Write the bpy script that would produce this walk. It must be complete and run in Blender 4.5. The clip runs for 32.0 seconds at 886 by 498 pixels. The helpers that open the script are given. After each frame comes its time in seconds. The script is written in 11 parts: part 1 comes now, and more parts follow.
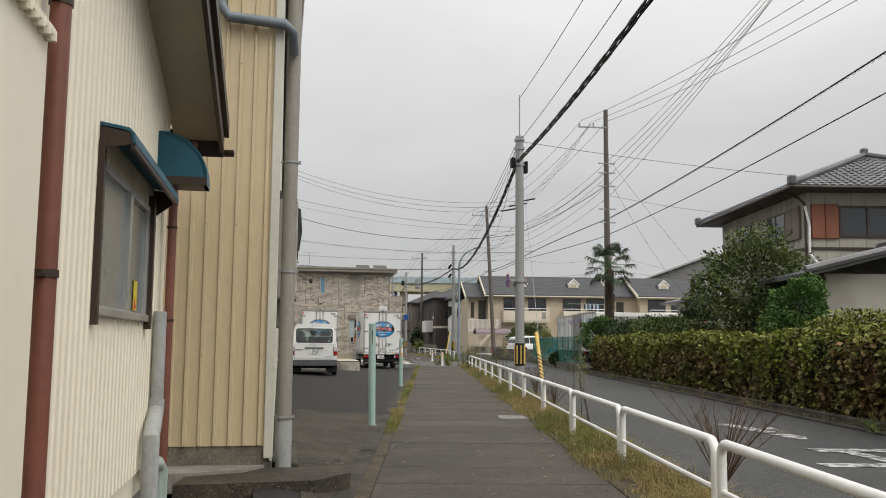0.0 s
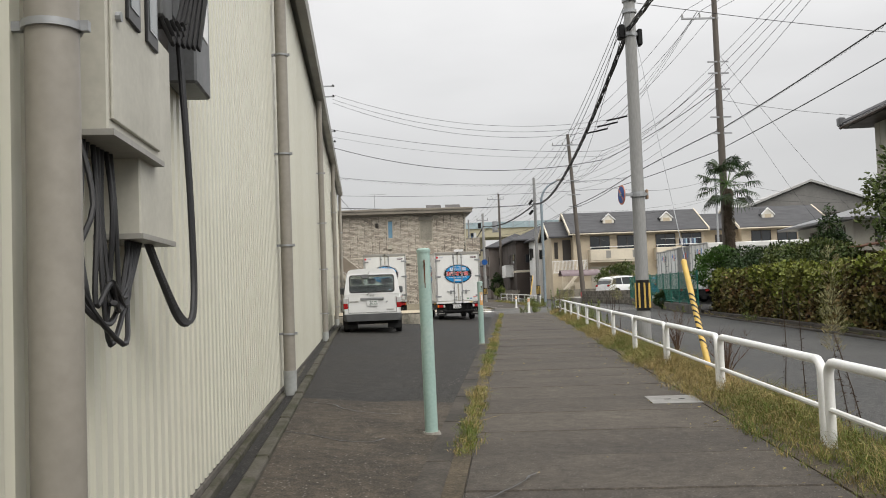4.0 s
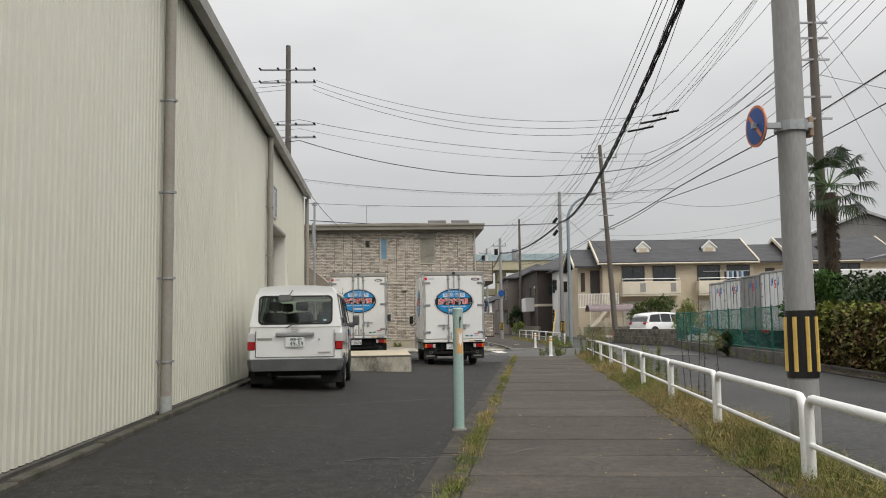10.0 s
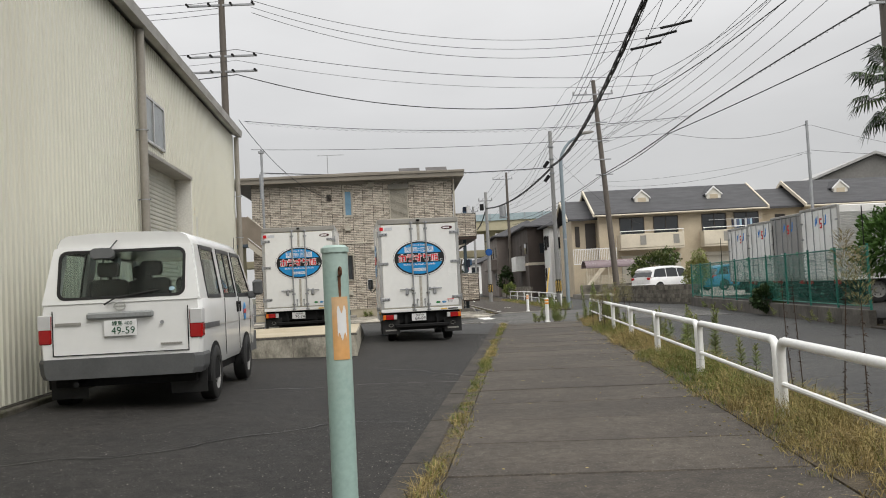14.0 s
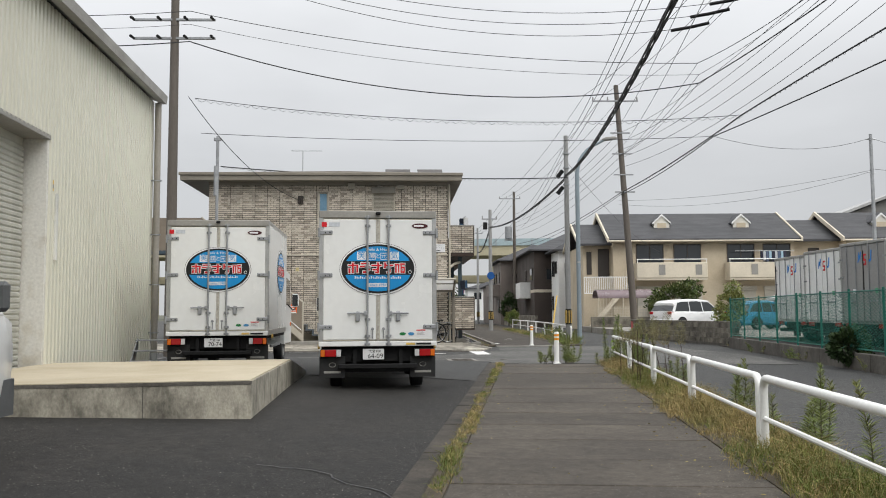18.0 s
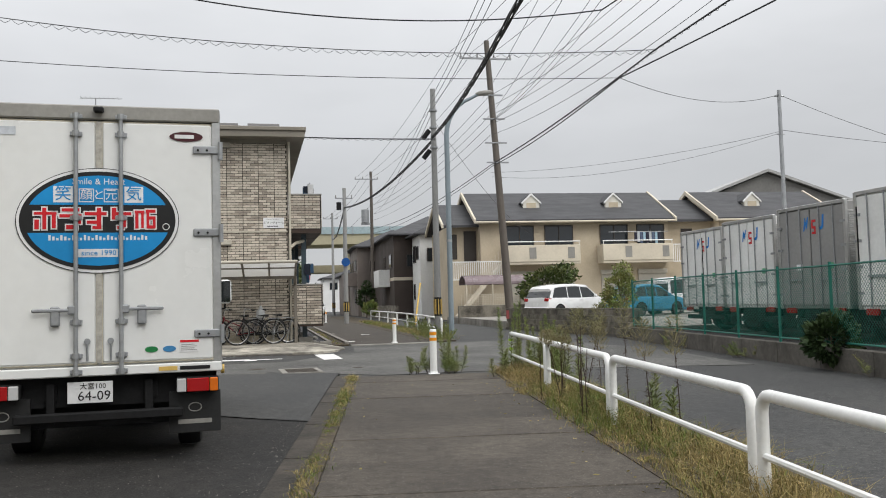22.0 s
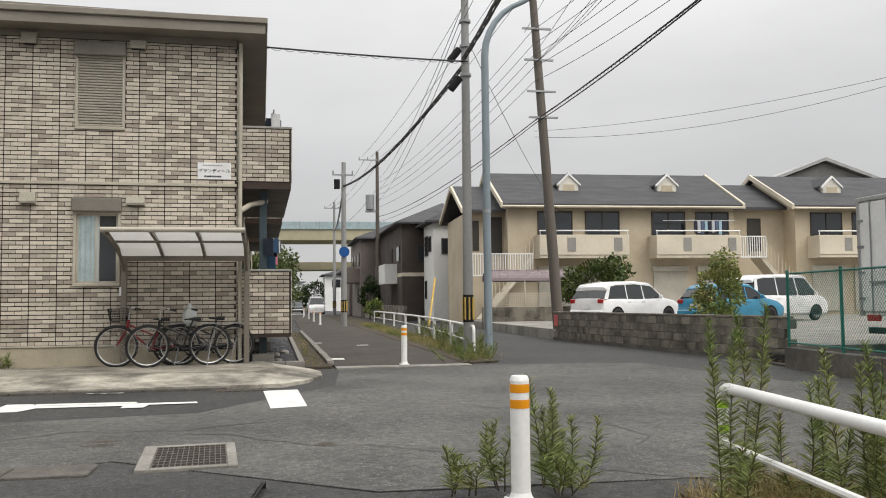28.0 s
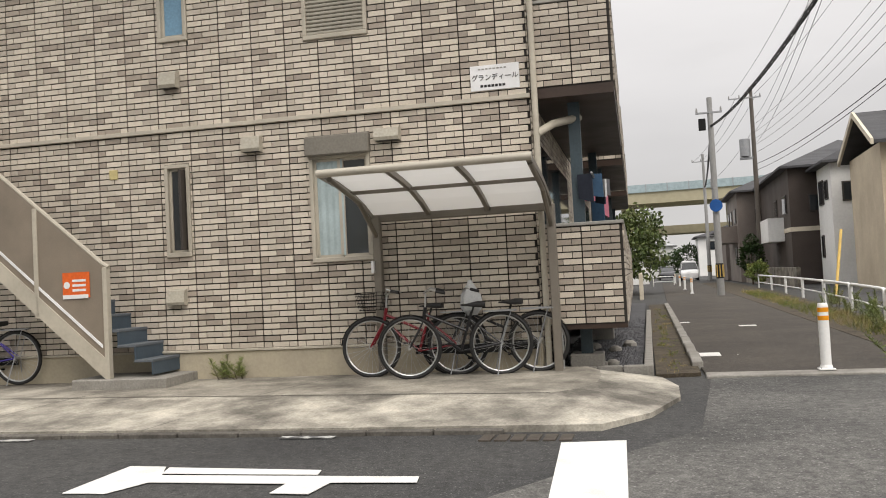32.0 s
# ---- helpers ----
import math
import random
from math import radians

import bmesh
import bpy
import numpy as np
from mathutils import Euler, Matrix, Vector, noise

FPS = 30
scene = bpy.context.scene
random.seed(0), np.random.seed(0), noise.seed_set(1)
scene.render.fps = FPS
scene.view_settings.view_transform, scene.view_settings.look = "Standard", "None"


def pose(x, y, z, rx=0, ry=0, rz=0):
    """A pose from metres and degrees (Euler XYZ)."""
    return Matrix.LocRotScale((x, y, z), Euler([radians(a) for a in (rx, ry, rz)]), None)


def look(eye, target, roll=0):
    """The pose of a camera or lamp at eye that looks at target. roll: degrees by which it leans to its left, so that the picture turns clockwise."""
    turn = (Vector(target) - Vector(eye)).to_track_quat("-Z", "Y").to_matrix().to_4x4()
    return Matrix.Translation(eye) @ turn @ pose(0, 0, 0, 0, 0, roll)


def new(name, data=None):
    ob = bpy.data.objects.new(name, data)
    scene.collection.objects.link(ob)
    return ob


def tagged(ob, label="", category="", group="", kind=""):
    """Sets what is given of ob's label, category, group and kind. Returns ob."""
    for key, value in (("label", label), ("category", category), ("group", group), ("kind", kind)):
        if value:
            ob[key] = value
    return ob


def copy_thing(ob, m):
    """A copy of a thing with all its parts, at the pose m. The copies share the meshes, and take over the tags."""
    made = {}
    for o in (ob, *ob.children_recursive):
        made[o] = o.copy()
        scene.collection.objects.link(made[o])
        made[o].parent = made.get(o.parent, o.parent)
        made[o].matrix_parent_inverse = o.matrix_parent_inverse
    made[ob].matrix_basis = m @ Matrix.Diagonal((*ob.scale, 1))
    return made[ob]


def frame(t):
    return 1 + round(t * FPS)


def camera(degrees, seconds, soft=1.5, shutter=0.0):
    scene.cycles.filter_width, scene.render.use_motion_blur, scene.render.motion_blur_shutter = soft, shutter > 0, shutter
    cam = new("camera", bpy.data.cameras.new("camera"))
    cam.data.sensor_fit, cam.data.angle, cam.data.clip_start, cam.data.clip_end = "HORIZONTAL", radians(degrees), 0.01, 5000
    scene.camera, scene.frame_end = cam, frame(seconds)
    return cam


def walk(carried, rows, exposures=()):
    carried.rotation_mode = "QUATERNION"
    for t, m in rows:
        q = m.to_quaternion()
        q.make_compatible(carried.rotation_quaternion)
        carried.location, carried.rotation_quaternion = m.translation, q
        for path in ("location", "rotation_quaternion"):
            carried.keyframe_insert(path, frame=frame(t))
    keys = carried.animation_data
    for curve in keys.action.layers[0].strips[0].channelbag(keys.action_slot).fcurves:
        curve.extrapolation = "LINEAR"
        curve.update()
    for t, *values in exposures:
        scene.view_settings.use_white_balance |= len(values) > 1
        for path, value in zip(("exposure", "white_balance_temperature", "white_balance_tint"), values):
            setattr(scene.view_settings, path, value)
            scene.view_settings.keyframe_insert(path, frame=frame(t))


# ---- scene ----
cam = camera(54.5, 32.0, soft=1.0)
METRES, EYE, TILT, LEAN, TURN = 51.0, 1.41, -0.85, 0.0, -7.8
ROWS = [
    (0.0, 0.0, 0.0, 0.0, -0.06, 6.97, -0.46),
    (0.5, -0.0027, 0.0165, -0.0003, -1.96, 6.64, -0.06),
    (1.0, -0.0035, 0.0313, -0.0003, -2.46, 6.1, 1.14),
    (1.5, -0.0053, 0.0474, -0.0006, -2.57, 4.1, 0.48),
    (2.0, -0.0057, 0.0625, -0.0007, -2.75, 2.84, 1.05),
    (2.5, -0.0068, 0.0777, -0.001, -1.58, 2.22, 1.14),
    (3.0, -0.0055, 0.0951, -0.0008, 0.94, 2.17, 0.7),
    (3.5, -0.0069, 0.1114, -0.0008, 6.75, 1.66, 1.43),
    (4.0, -0.0055, 0.1284, -0.0, 5.28, 3.58, 2.04),
    (4.5, -0.0059, 0.1447, -0.0003, 6.38, 2.67, 1.43),
    (6.5, -0.0058, 0.2069, 0.0006, 5.1, 3.87, 2.25),
    (7.0, -0.005, 0.2227, 0.0013, 2.23, 5.32, 0.88),
    (7.5, -0.0056, 0.2375, 0.0013, 3.24, 3.37, 0.58),
    (8.0, -0.0039, 0.2543, 0.0013, 3.56, 3.47, 0.92),
    (8.5, -0.0046, 0.2694, 0.0014, 4.93, 3.73, 1.65),
    (9.0, -0.0034, 0.2864, 0.0017, 2.63, 4.24, 0.9),
    (9.5, -0.0047, 0.302, 0.0015, 6.5, 2.24, 0.75),
    (10.0, -0.0044, 0.3187, 0.0022, 6.68, 5.86, 0.66),
    (10.5, -0.006, 0.3329, 0.0023, 7.34, 2.78, 3.85),
    (11.0, -0.0064, 0.3493, 0.0026, 4.76, 4.36, 2.66),
    (11.5, -0.0073, 0.3642, 0.0028, 6.46, 4.98, 1.69),
    (12.0, -0.0063, 0.3808, 0.0028, 4.81, 5.07, 1.6),
    (12.5, -0.0072, 0.3961, 0.0027, 6.53, 3.93, 1.03),
    (13.0, -0.0062, 0.4123, 0.0032, 4.69, 4.13, 0.35),
    (13.5, -0.0066, 0.428, 0.003, 5.19, 4.09, 0.3),
    (14.0, -0.0059, 0.4427, 0.0034, 6.18, 3.45, 2.8),
    (14.5, -0.006, 0.4582, 0.0034, 6.61, 1.57, 2.33),
    (16.5, -0.0056, 0.5173, 0.0043, 7.31, 4.12, -0.6),
    (17.0, -0.0058, 0.5321, 0.0048, 6.93, 3.72, -0.12),
    (17.5, -0.0069, 0.5498, 0.0049, 8.21, 3.32, 1.01),
    (18.0, -0.0076, 0.5634, 0.0055, 6.39, 5.08, 0.22),
    (18.5, -0.0083, 0.5796, 0.0056, 2.83, 4.57, -2.17),
    (19.0, -0.0081, 0.5949, 0.0059, -2.73, 5.0, -1.66),
    (19.5, -0.0092, 0.6115, 0.0056, -1.32, 4.57, -1.56),
    (20.0, -0.0088, 0.6275, 0.0063, -4.55, 7.27, -0.34),
    (20.5, -0.0097, 0.6432, 0.0059, -2.52, 3.56, -0.14),
    (21.0, -0.0103, 0.6596, 0.0067, -1.87, 3.68, 0.68),
    (21.5, -0.0113, 0.6736, 0.0067, -1.6, 2.85, 0.3),
    (22.0, -0.0114, 0.6902, 0.0073, -3.0, 4.3, 1.53),
    (22.5, -0.0129, 0.7057, 0.0072, 1.28, 4.04, 2.8),
    (23.0, -0.0132, 0.7215, 0.0078, 0.5, 3.92, 1.57),
    (23.5, -0.0138, 0.7371, 0.0079, 0.24, 2.31, -0.64),
    (24.0, -0.0136, 0.753, 0.0079, -2.14, 2.21, 1.21),
    (24.5, -0.0138, 0.7689, 0.0082, -0.6, 2.37, 1.95),
    (26.5, -0.013, 0.8289, 0.0092, -1.75, 4.48, 0.14),
    (27.0, -0.0132, 0.8461, 0.0097, -1.9, 5.87, 0.2),
    (27.5, -0.0134, 0.8618, 0.0097, -2.5, 4.37, -0.03),
    (28.0, -0.0136, 0.8779, 0.0097, -2.58, 4.33, 0.64),
    (28.5, -0.0136, 0.8928, 0.0099, 1.65, 3.98, 0.93),
    (29.0, -0.0135, 0.9094, 0.0103, 3.44, 4.04, 2.15),
    (29.5, -0.0137, 0.9247, 0.0104, 5.47, 3.92, 2.0),
    (30.0, -0.0149, 0.9413, 0.0108, 6.57, 3.36, 2.09),
    (30.5, -0.0161, 0.955, 0.0108, 10.01, 1.76, 2.01),
    (31.0, -0.0178, 0.9701, 0.0115, 12.86, 3.28, 3.24),
    (31.5, -0.0185, 0.9843, 0.0117, 17.09, 3.07, 3.59),
    (32.0, -0.0201, 0.998, 0.0121, 21.98, 2.86, 2.68),
]
walk(cam, [(t, pose(0, 0, EYE, TILT, LEAN, TURN) @ pose(METRES * x, METRES * y, METRES * z, 90 + pitch, roll, yaw)) for t, x, y, z, yaw, pitch, roll in ROWS],
     [(0.0, -0.15, 6500, 10), (1.0, -0.04, 6500, 10), (2.0, 0.06, 6500, 10), (4.0, 0.08, 6500, 10), (7.0, -0.03, 6500, 10), (9.0, -0.13, 6480, 10), (13.0, -0.08, 6480, 10), (17.0, 0.01, 6400, 10), (19.0, -0.03, 6250, 9), (21.0, -0.06, 6250, 9),
      (22.5, -0.04, 6350, 10), (24.0, 0.11, 6500, 10), (27.0, -0.10, 6450, 10), (28.0, -0.02, 6500, 10), (30.0, 0.03, 6560, 11), (32.0, 0.09, 6650, 12)])


# ---- light ----
world = bpy.data.worlds.new("overcast_sky")
scene.world = world
world.use_nodes = True
SUN_EL, SUN_AZ = radians(50), radians(140)
wn, wl = world.node_tree.nodes, world.node_tree.links
wn.clear()
w_out, w_bg = wn.new("ShaderNodeOutputWorld"), wn.new("ShaderNodeBackground")
w_sky = wn.new("ShaderNodeTexSky")
w_sky.sky_type, w_sky.sun_disc, w_sky.sun_elevation, w_sky.sun_rotation = "NISHITA", False, SUN_EL, SUN_AZ
w_co = wn.new("ShaderNodeTexCoord")
w_sep = wn.new("ShaderNodeSeparateXYZ")
wl.new(w_co.outputs["Generated"], w_sep.inputs[0])
# overcast luminance grows from the horizon to the zenith
w_grad = wn.new("ShaderNodeMapRange")
w_grad.inputs["From Min"].default_value, w_grad.inputs["From Max"].default_value = 0.0, 1.0
w_grad.inputs["To Min"].default_value, w_grad.inputs["To Max"].default_value = 0.56, 1.68
w_grad.interpolation_type = "SMOOTHSTEP"
wl.new(w_sep.outputs["Z"], w_grad.inputs["Value"])
w_map = wn.new("ShaderNodeMapping")
w_map.inputs["Scale"].default_value = (1.6, 1.6, 5.0)
wl.new(w_co.outputs["Generated"], w_map.inputs["Vector"])
w_noise = wn.new("ShaderNodeTexNoise")
w_noise.inputs["Scale"].default_value, w_noise.inputs["Detail"].default_value, w_noise.inputs["Roughness"].default_value = 1.6, 5.0, 0.5
wl.new(w_map.outputs[0], w_noise.inputs["Vector"])
w_cl = wn.new("ShaderNodeMapRange")
w_cl.inputs["From Min"].default_value, w_cl.inputs["From Max"].default_value = 0.25, 0.75
w_cl.inputs["To Min"].default_value, w_cl.inputs["To Max"].default_value = 0.90, 1.10
wl.new(w_noise.outputs["Fac"], w_cl.inputs["Value"])
w_mul = wn.new("ShaderNodeMath")
w_mul.operation = "MULTIPLY"
wl.new(w_grad.outputs[0], w_mul.inputs[0])
wl.new(w_cl.outputs[0], w_mul.inputs[1])
w_tint = wn.new("ShaderNodeVectorMath")
w_tint.operation = "SCALE"
w_tint.inputs[0].default_value = (1.005, 1.0, 0.995)
wl.new(w_mul.outputs[0], w_tint.inputs["Scale"])
w_skys = wn.new("ShaderNodeVectorMath")
w_skys.operation = "SCALE"
w_skys.inputs["Scale"].default_value = 0.006
wl.new(w_sky.outputs[0], w_skys.inputs[0])
w_add = wn.new("ShaderNodeVectorMath")
w_add.operation = "ADD"
wl.new(w_tint.outputs[0], w_add.inputs[0])
wl.new(w_skys.outputs[0], w_add.inputs[1])
wl.new(w_add.outputs[0], w_bg.inputs["Color"])
w_bg.inputs["Strength"].default_value = 1.0
wl.new(w_bg.outputs[0], w_out.inputs[0])
sun = new("sun", bpy.data.lights.new("sun", "SUN"))
sun.data.energy, sun.data.angle, sun.data.color = 2.0, radians(45), (1.0, 0.96, 0.89)
sun.matrix_world = look((30 * math.sin(SUN_AZ), 30 * math.cos(SUN_AZ), 30 * math.tan(SUN_EL)), (0, 0, 0))
scene.view_settings.exposure = 0.0


# ---- materials ----
def mat(name, c, rough=0.6, metal=0.0, var=0.12, s1=1.5, s2=35.0, bump=0.15, c2=None, cut=(0.35, 0.7), rnd=0.0, isl=0.0,
        squash=(1, 1, 1), spec=0.4, coat=0.0, rvar=0.15, speck=None, detail=6.0, grit=0.55, mid=0.0, s3=14.0):
    """A worn surface: broad stains of c2 over c, fine grain, relief, and a shade that differs from piece to piece."""
    m = bpy.data.materials.new(name)
    m.use_nodes = True
    n, l = m.node_tree.nodes, m.node_tree.links
    b = n["Principled BSDF"]
    b.inputs["Metallic"].default_value, b.inputs["Specular IOR Level"].default_value = metal, spec
    b.inputs["Coat Weight"].default_value = coat
    co, mp = n.new("ShaderNodeTexCoord"), n.new("ShaderNodeMapping")
    mp.inputs["Scale"].default_value = squash
    l.new(co.outputs["Object"], mp.inputs["Vector"])
    vec = mp.outputs[0]
    info = None
    if rnd:
        info = n.new("ShaderNodeObjectInfo")
        off = n.new("ShaderNodeVectorMath")
        off.operation = "MULTIPLY_ADD"
        off.inputs[1].default_value = (37.0, 53.0, 11.0)
        l.new(info.outputs["Random"], off.inputs[0])
        l.new(vec, off.inputs[2])
        vec = off.outputs[0]
    broad, fine = n.new("ShaderNodeTexNoise"), n.new("ShaderNodeTexNoise")
    broad.inputs["Scale"].default_value, broad.inputs["Detail"].default_value, broad.inputs["Roughness"].default_value = s1, detail, grit
    fine.inputs["Scale"].default_value, fine.inputs["Detail"].default_value = s2, 3.0
    l.new(vec, broad.inputs["Vector"])
    l.new(vec, fine.inputs["Vector"])
    ramp = n.new("ShaderNodeMapRange")
    ramp.inputs["From Min"].default_value, ramp.inputs["From Max"].default_value = cut
    l.new(broad.outputs["Fac"], ramp.inputs["Value"])
    mix = n.new("ShaderNodeMix")
    mix.data_type = "RGBA"
    c2 = c2 or tuple(v * 0.78 for v in c)
    mix.inputs[6].default_value, mix.inputs[7].default_value = (*c, 1), (*c2, 1)
    l.new(ramp.outputs[0], mix.inputs[0])
    grain = n.new("ShaderNodeMapRange")
    grain.inputs["From Min"].default_value, grain.inputs["From Max"].default_value = 0.3, 0.7
    grain.inputs["To Min"].default_value, grain.inputs["To Max"].default_value = 1 - var, 1 + var
    l.new(fine.outputs["Fac"], grain.inputs["Value"])
    value = grain.outputs[0]
    if mid:
        # coarse mottling between grain and stains
        mott, span, both = n.new("ShaderNodeTexNoise"), n.new("ShaderNodeMapRange"), n.new("ShaderNodeMath")
        mott.inputs["Scale"].default_value, mott.inputs["Detail"].default_value, mott.inputs["Roughness"].default_value = s3, 4.0, 0.7
        l.new(vec, mott.inputs["Vector"])
        span.inputs["From Min"].default_value, span.inputs["From Max"].default_value = 0.33, 0.67
        span.inputs["To Min"].default_value, span.inputs["To Max"].default_value = 1 - mid, 1 + mid
        l.new(mott.outputs["Fac"], span.inputs["Value"])
        both.operation = "MULTIPLY"
        l.new(value, both.inputs[0])
        l.new(span.outputs[0], both.inputs[1])
        value = both.outputs[0]
    for source, amount in ((info and info.outputs["Random"], rnd), (isl and n.new("ShaderNodeNewGeometry").outputs["Random Per Island"], isl)):
        if amount:
            r = n.new("ShaderNodeMapRange")
            r.inputs["To Min"].default_value, r.inputs["To Max"].default_value = 1 - amount, 1 + amount
            l.new(source, r.inputs["Value"])
            t = n.new("ShaderNodeMath")
            t.operation = "MULTIPLY"
            l.new(value, t.inputs[0])
            l.new(r.outputs[0], t.inputs[1])
            value = t.outputs[0]
    sc = n.new("ShaderNodeVectorMath")
    sc.operation = "SCALE"
    l.new(mix.outputs[2], sc.inputs[0])
    l.new(value, sc.inputs["Scale"])
    colour = sc.outputs[0]
    if speck:
        # pale grains of the aggregate
        grains = n.new("ShaderNodeTexVoronoi")
        grains.inputs["Scale"].default_value = speck[1]
        l.new(vec, grains.inputs["Vector"])
        gate = n.new("ShaderNodeMapRange")
        gate.inputs["From Min"].default_value, gate.inputs["From Max"].default_value = speck[2], speck[2] * 0.6
        l.new(grains.outputs["Distance"], gate.inputs["Value"])
        thin = n.new("ShaderNodeMath")
        thin.operation = "MULTIPLY"
        l.new(gate.outputs[0], thin.inputs[0])
        l.new(grains.outputs["Color"], thin.inputs[1])
        dab = n.new("ShaderNodeMix")
        dab.data_type = "RGBA"
        dab.inputs[7].default_value = (*speck[0], 1)
        l.new(thin.outputs[0], dab.inputs[0])
        l.new(colour, dab.inputs[6])
        colour = dab.outputs[2]
    l.new(colour, b.inputs["Base Color"])
    ro = n.new("ShaderNodeMapRange")
    ro.inputs["To Min"].default_value, ro.inputs["To Max"].default_value = max(0.03, rough - rvar), min(1, rough + rvar)
    l.new(broad.outputs["Fac"], ro.inputs["Value"])
    l.new(ro.outputs[0], b.inputs["Roughness"])
    if bump:
        bu = n.new("ShaderNodeBump")
        bu.inputs["Strength"].default_value, bu.inputs["Distance"].default_value = bump, 0.01
        l.new(fine.outputs["Fac"], bu.inputs["Height"])
        l.new(bu.outputs[0], b.inputs["Normal"])
    return m


def glass_mat(name, c=(0.02, 0.025, 0.03), rough=0.04, alpha=1.0):
    """Window glass that mirrors the sky; its dark base colour stands for the unlit inside."""
    m = bpy.data.materials.new(name)
    m.use_nodes = True
    b = m.node_tree.nodes["Principled BSDF"]
    b.inputs["Base Color"].default_value, b.inputs["Roughness"].default_value = (*c, 1), rough
    b.inputs["Specular IOR Level"].default_value, b.inputs["IOR"].default_value = 0.7, 1.52
    b.inputs["Alpha"].default_value = alpha
    return m


ASPHALT = mat("asphalt", (0.036, 0.036, 0.036), 0.85, var=0.35, s1=0.3, s2=90, bump=0.6, c2=(0.064, 0.063, 0.060), cut=(0.38, 0.66), speck=((0.18, 0.18, 0.17), 34, 0.26), detail=10, grit=0.66, mid=0.38, s3=16)
ASPHALT_LOT = mat("lot_asphalt", (0.0125, 0.0118, 0.0108), 0.85, var=0.45, s1=0.35, s2=110, bump=0.7, c2=(0.029, 0.0265, 0.0235), cut=(0.40, 0.70), speck=((0.20, 0.19, 0.165), 24, 0.19), detail=10, grit=0.72, mid=0.45, s3=7)
SLAB = mat("sidewalk_slab", (0.044, 0.0365, 0.029), 0.85, var=0.34, s1=0.7, s2=80, bump=0.5, c2=(0.098, 0.084, 0.068), cut=(0.40, 0.74), rnd=0.14, speck=((0.26, 0.245, 0.22), 36, 0.2), detail=10, grit=0.7, mid=0.30, s3=11)
CONCRETE = mat("concrete", (0.30, 0.285, 0.255), 0.85, var=0.14, s1=1.1, s2=45, bump=0.3, c2=(0.16, 0.15, 0.13), mid=0.12, s3=8)
CONCRETE_DARK = mat("stained_concrete", (0.125, 0.115, 0.10), 0.85, var=0.2, s1=1.4, s2=45, bump=0.35, c2=(0.07, 0.064, 0.055), mid=0.22, s3=9)
CONCRETE_PALE = mat("pale_concrete", (0.44, 0.41, 0.345), 0.85, var=0.16, s1=0.7, s2=45, bump=0.35, c2=(0.115, 0.105, 0.088), cut=(0.42, 0.62), detail=10, grit=0.66, mid=0.32, s3=2.6)
ASPHALT_SIDE = mat("worn_side_asphalt", (0.052, 0.051, 0.048), 0.85, var=0.4, s1=0.35, s2=80, bump=0.7, c2=(0.115, 0.112, 0.104), cut=(0.36, 0.62), speck=((0.28, 0.275, 0.26), 28, 0.28), detail=10, grit=0.68, mid=0.40, s3=15)
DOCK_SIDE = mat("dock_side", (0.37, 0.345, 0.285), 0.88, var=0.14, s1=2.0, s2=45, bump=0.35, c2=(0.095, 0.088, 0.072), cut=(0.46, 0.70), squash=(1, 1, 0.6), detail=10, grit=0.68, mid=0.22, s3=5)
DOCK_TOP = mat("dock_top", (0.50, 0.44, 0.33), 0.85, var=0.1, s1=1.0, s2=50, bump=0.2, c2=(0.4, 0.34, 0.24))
KERB_STONE = mat("kerb_concrete", (0.056, 0.047, 0.037), 0.88, var=0.3, s1=1.2, s2=45, bump=0.5, c2=(0.020, 0.018, 0.015), cut=(0.4, 0.66), detail=9, grit=0.65, mid=0.25, s3=12)
SOIL = mat("soil", (0.085, 0.066, 0.042), 0.95, var=0.45, s1=3, s2=60, bump=0.9, c2=(0.04, 0.033, 0.022), mid=0.3, s3=20)
GRAVEL = mat("dark_gravel", (0.09, 0.09, 0.095), 0.9, var=0.5, s1=4, s2=60, bump=1.0)
GROUND = mat("ground_dirt", (0.11, 0.105, 0.085), 0.95, var=0.2, s1=0.15, s2=8, bump=0.3, c2=(0.08, 0.09, 0.05))
WHITE_PAINT = mat("white_paint", (0.80, 0.80, 0.78), 0.42, var=0.04, s1=2.0, s2=30, bump=0.05, c2=(0.70, 0.69, 0.65), cut=(0.55, 0.85))
ROAD_PAINT = mat("road_paint", (0.72, 0.71, 0.68), 0.75, var=0.12, s1=2.0, s2=80, bump=0.3, c2=(0.45, 0.45, 0.43), cut=(0.55, 0.8))
ROAD_PAINT_OLD = mat("worn_road_paint", (0.42, 0.42, 0.4), 0.8, var=0.3, s1=7.0, s2=60, bump=0.3, c2=(0.1, 0.1, 0.1), cut=(0.45, 0.55))
CREAM = mat("cream_siding", (0.84, 0.78, 0.635), 0.5, var=0.015, s1=0.7, s2=8, bump=0, c2=(0.79, 0.725, 0.58), cut=(0.4, 0.8))
PALE_SIDING = mat("ivory_siding", (0.60, 0.59, 0.50), 0.38, var=0.012, s1=0.5, s2=5, bump=0, c2=(0.55, 0.535, 0.445), cut=(0.5, 0.8), squash=(1, 1, 0.25))
TAN_BOARD = mat("tan_board", (0.57, 0.465, 0.30), 0.5, var=0.05, s1=0.8, s2=18, bump=0.05, c2=(0.50, 0.405, 0.255), squash=(1, 1, 0.3))
TRIM_GREY = mat("grey_trim", (0.30, 0.29, 0.265), 0.5, var=0.08, s1=1.5, s2=25, bump=0.05)
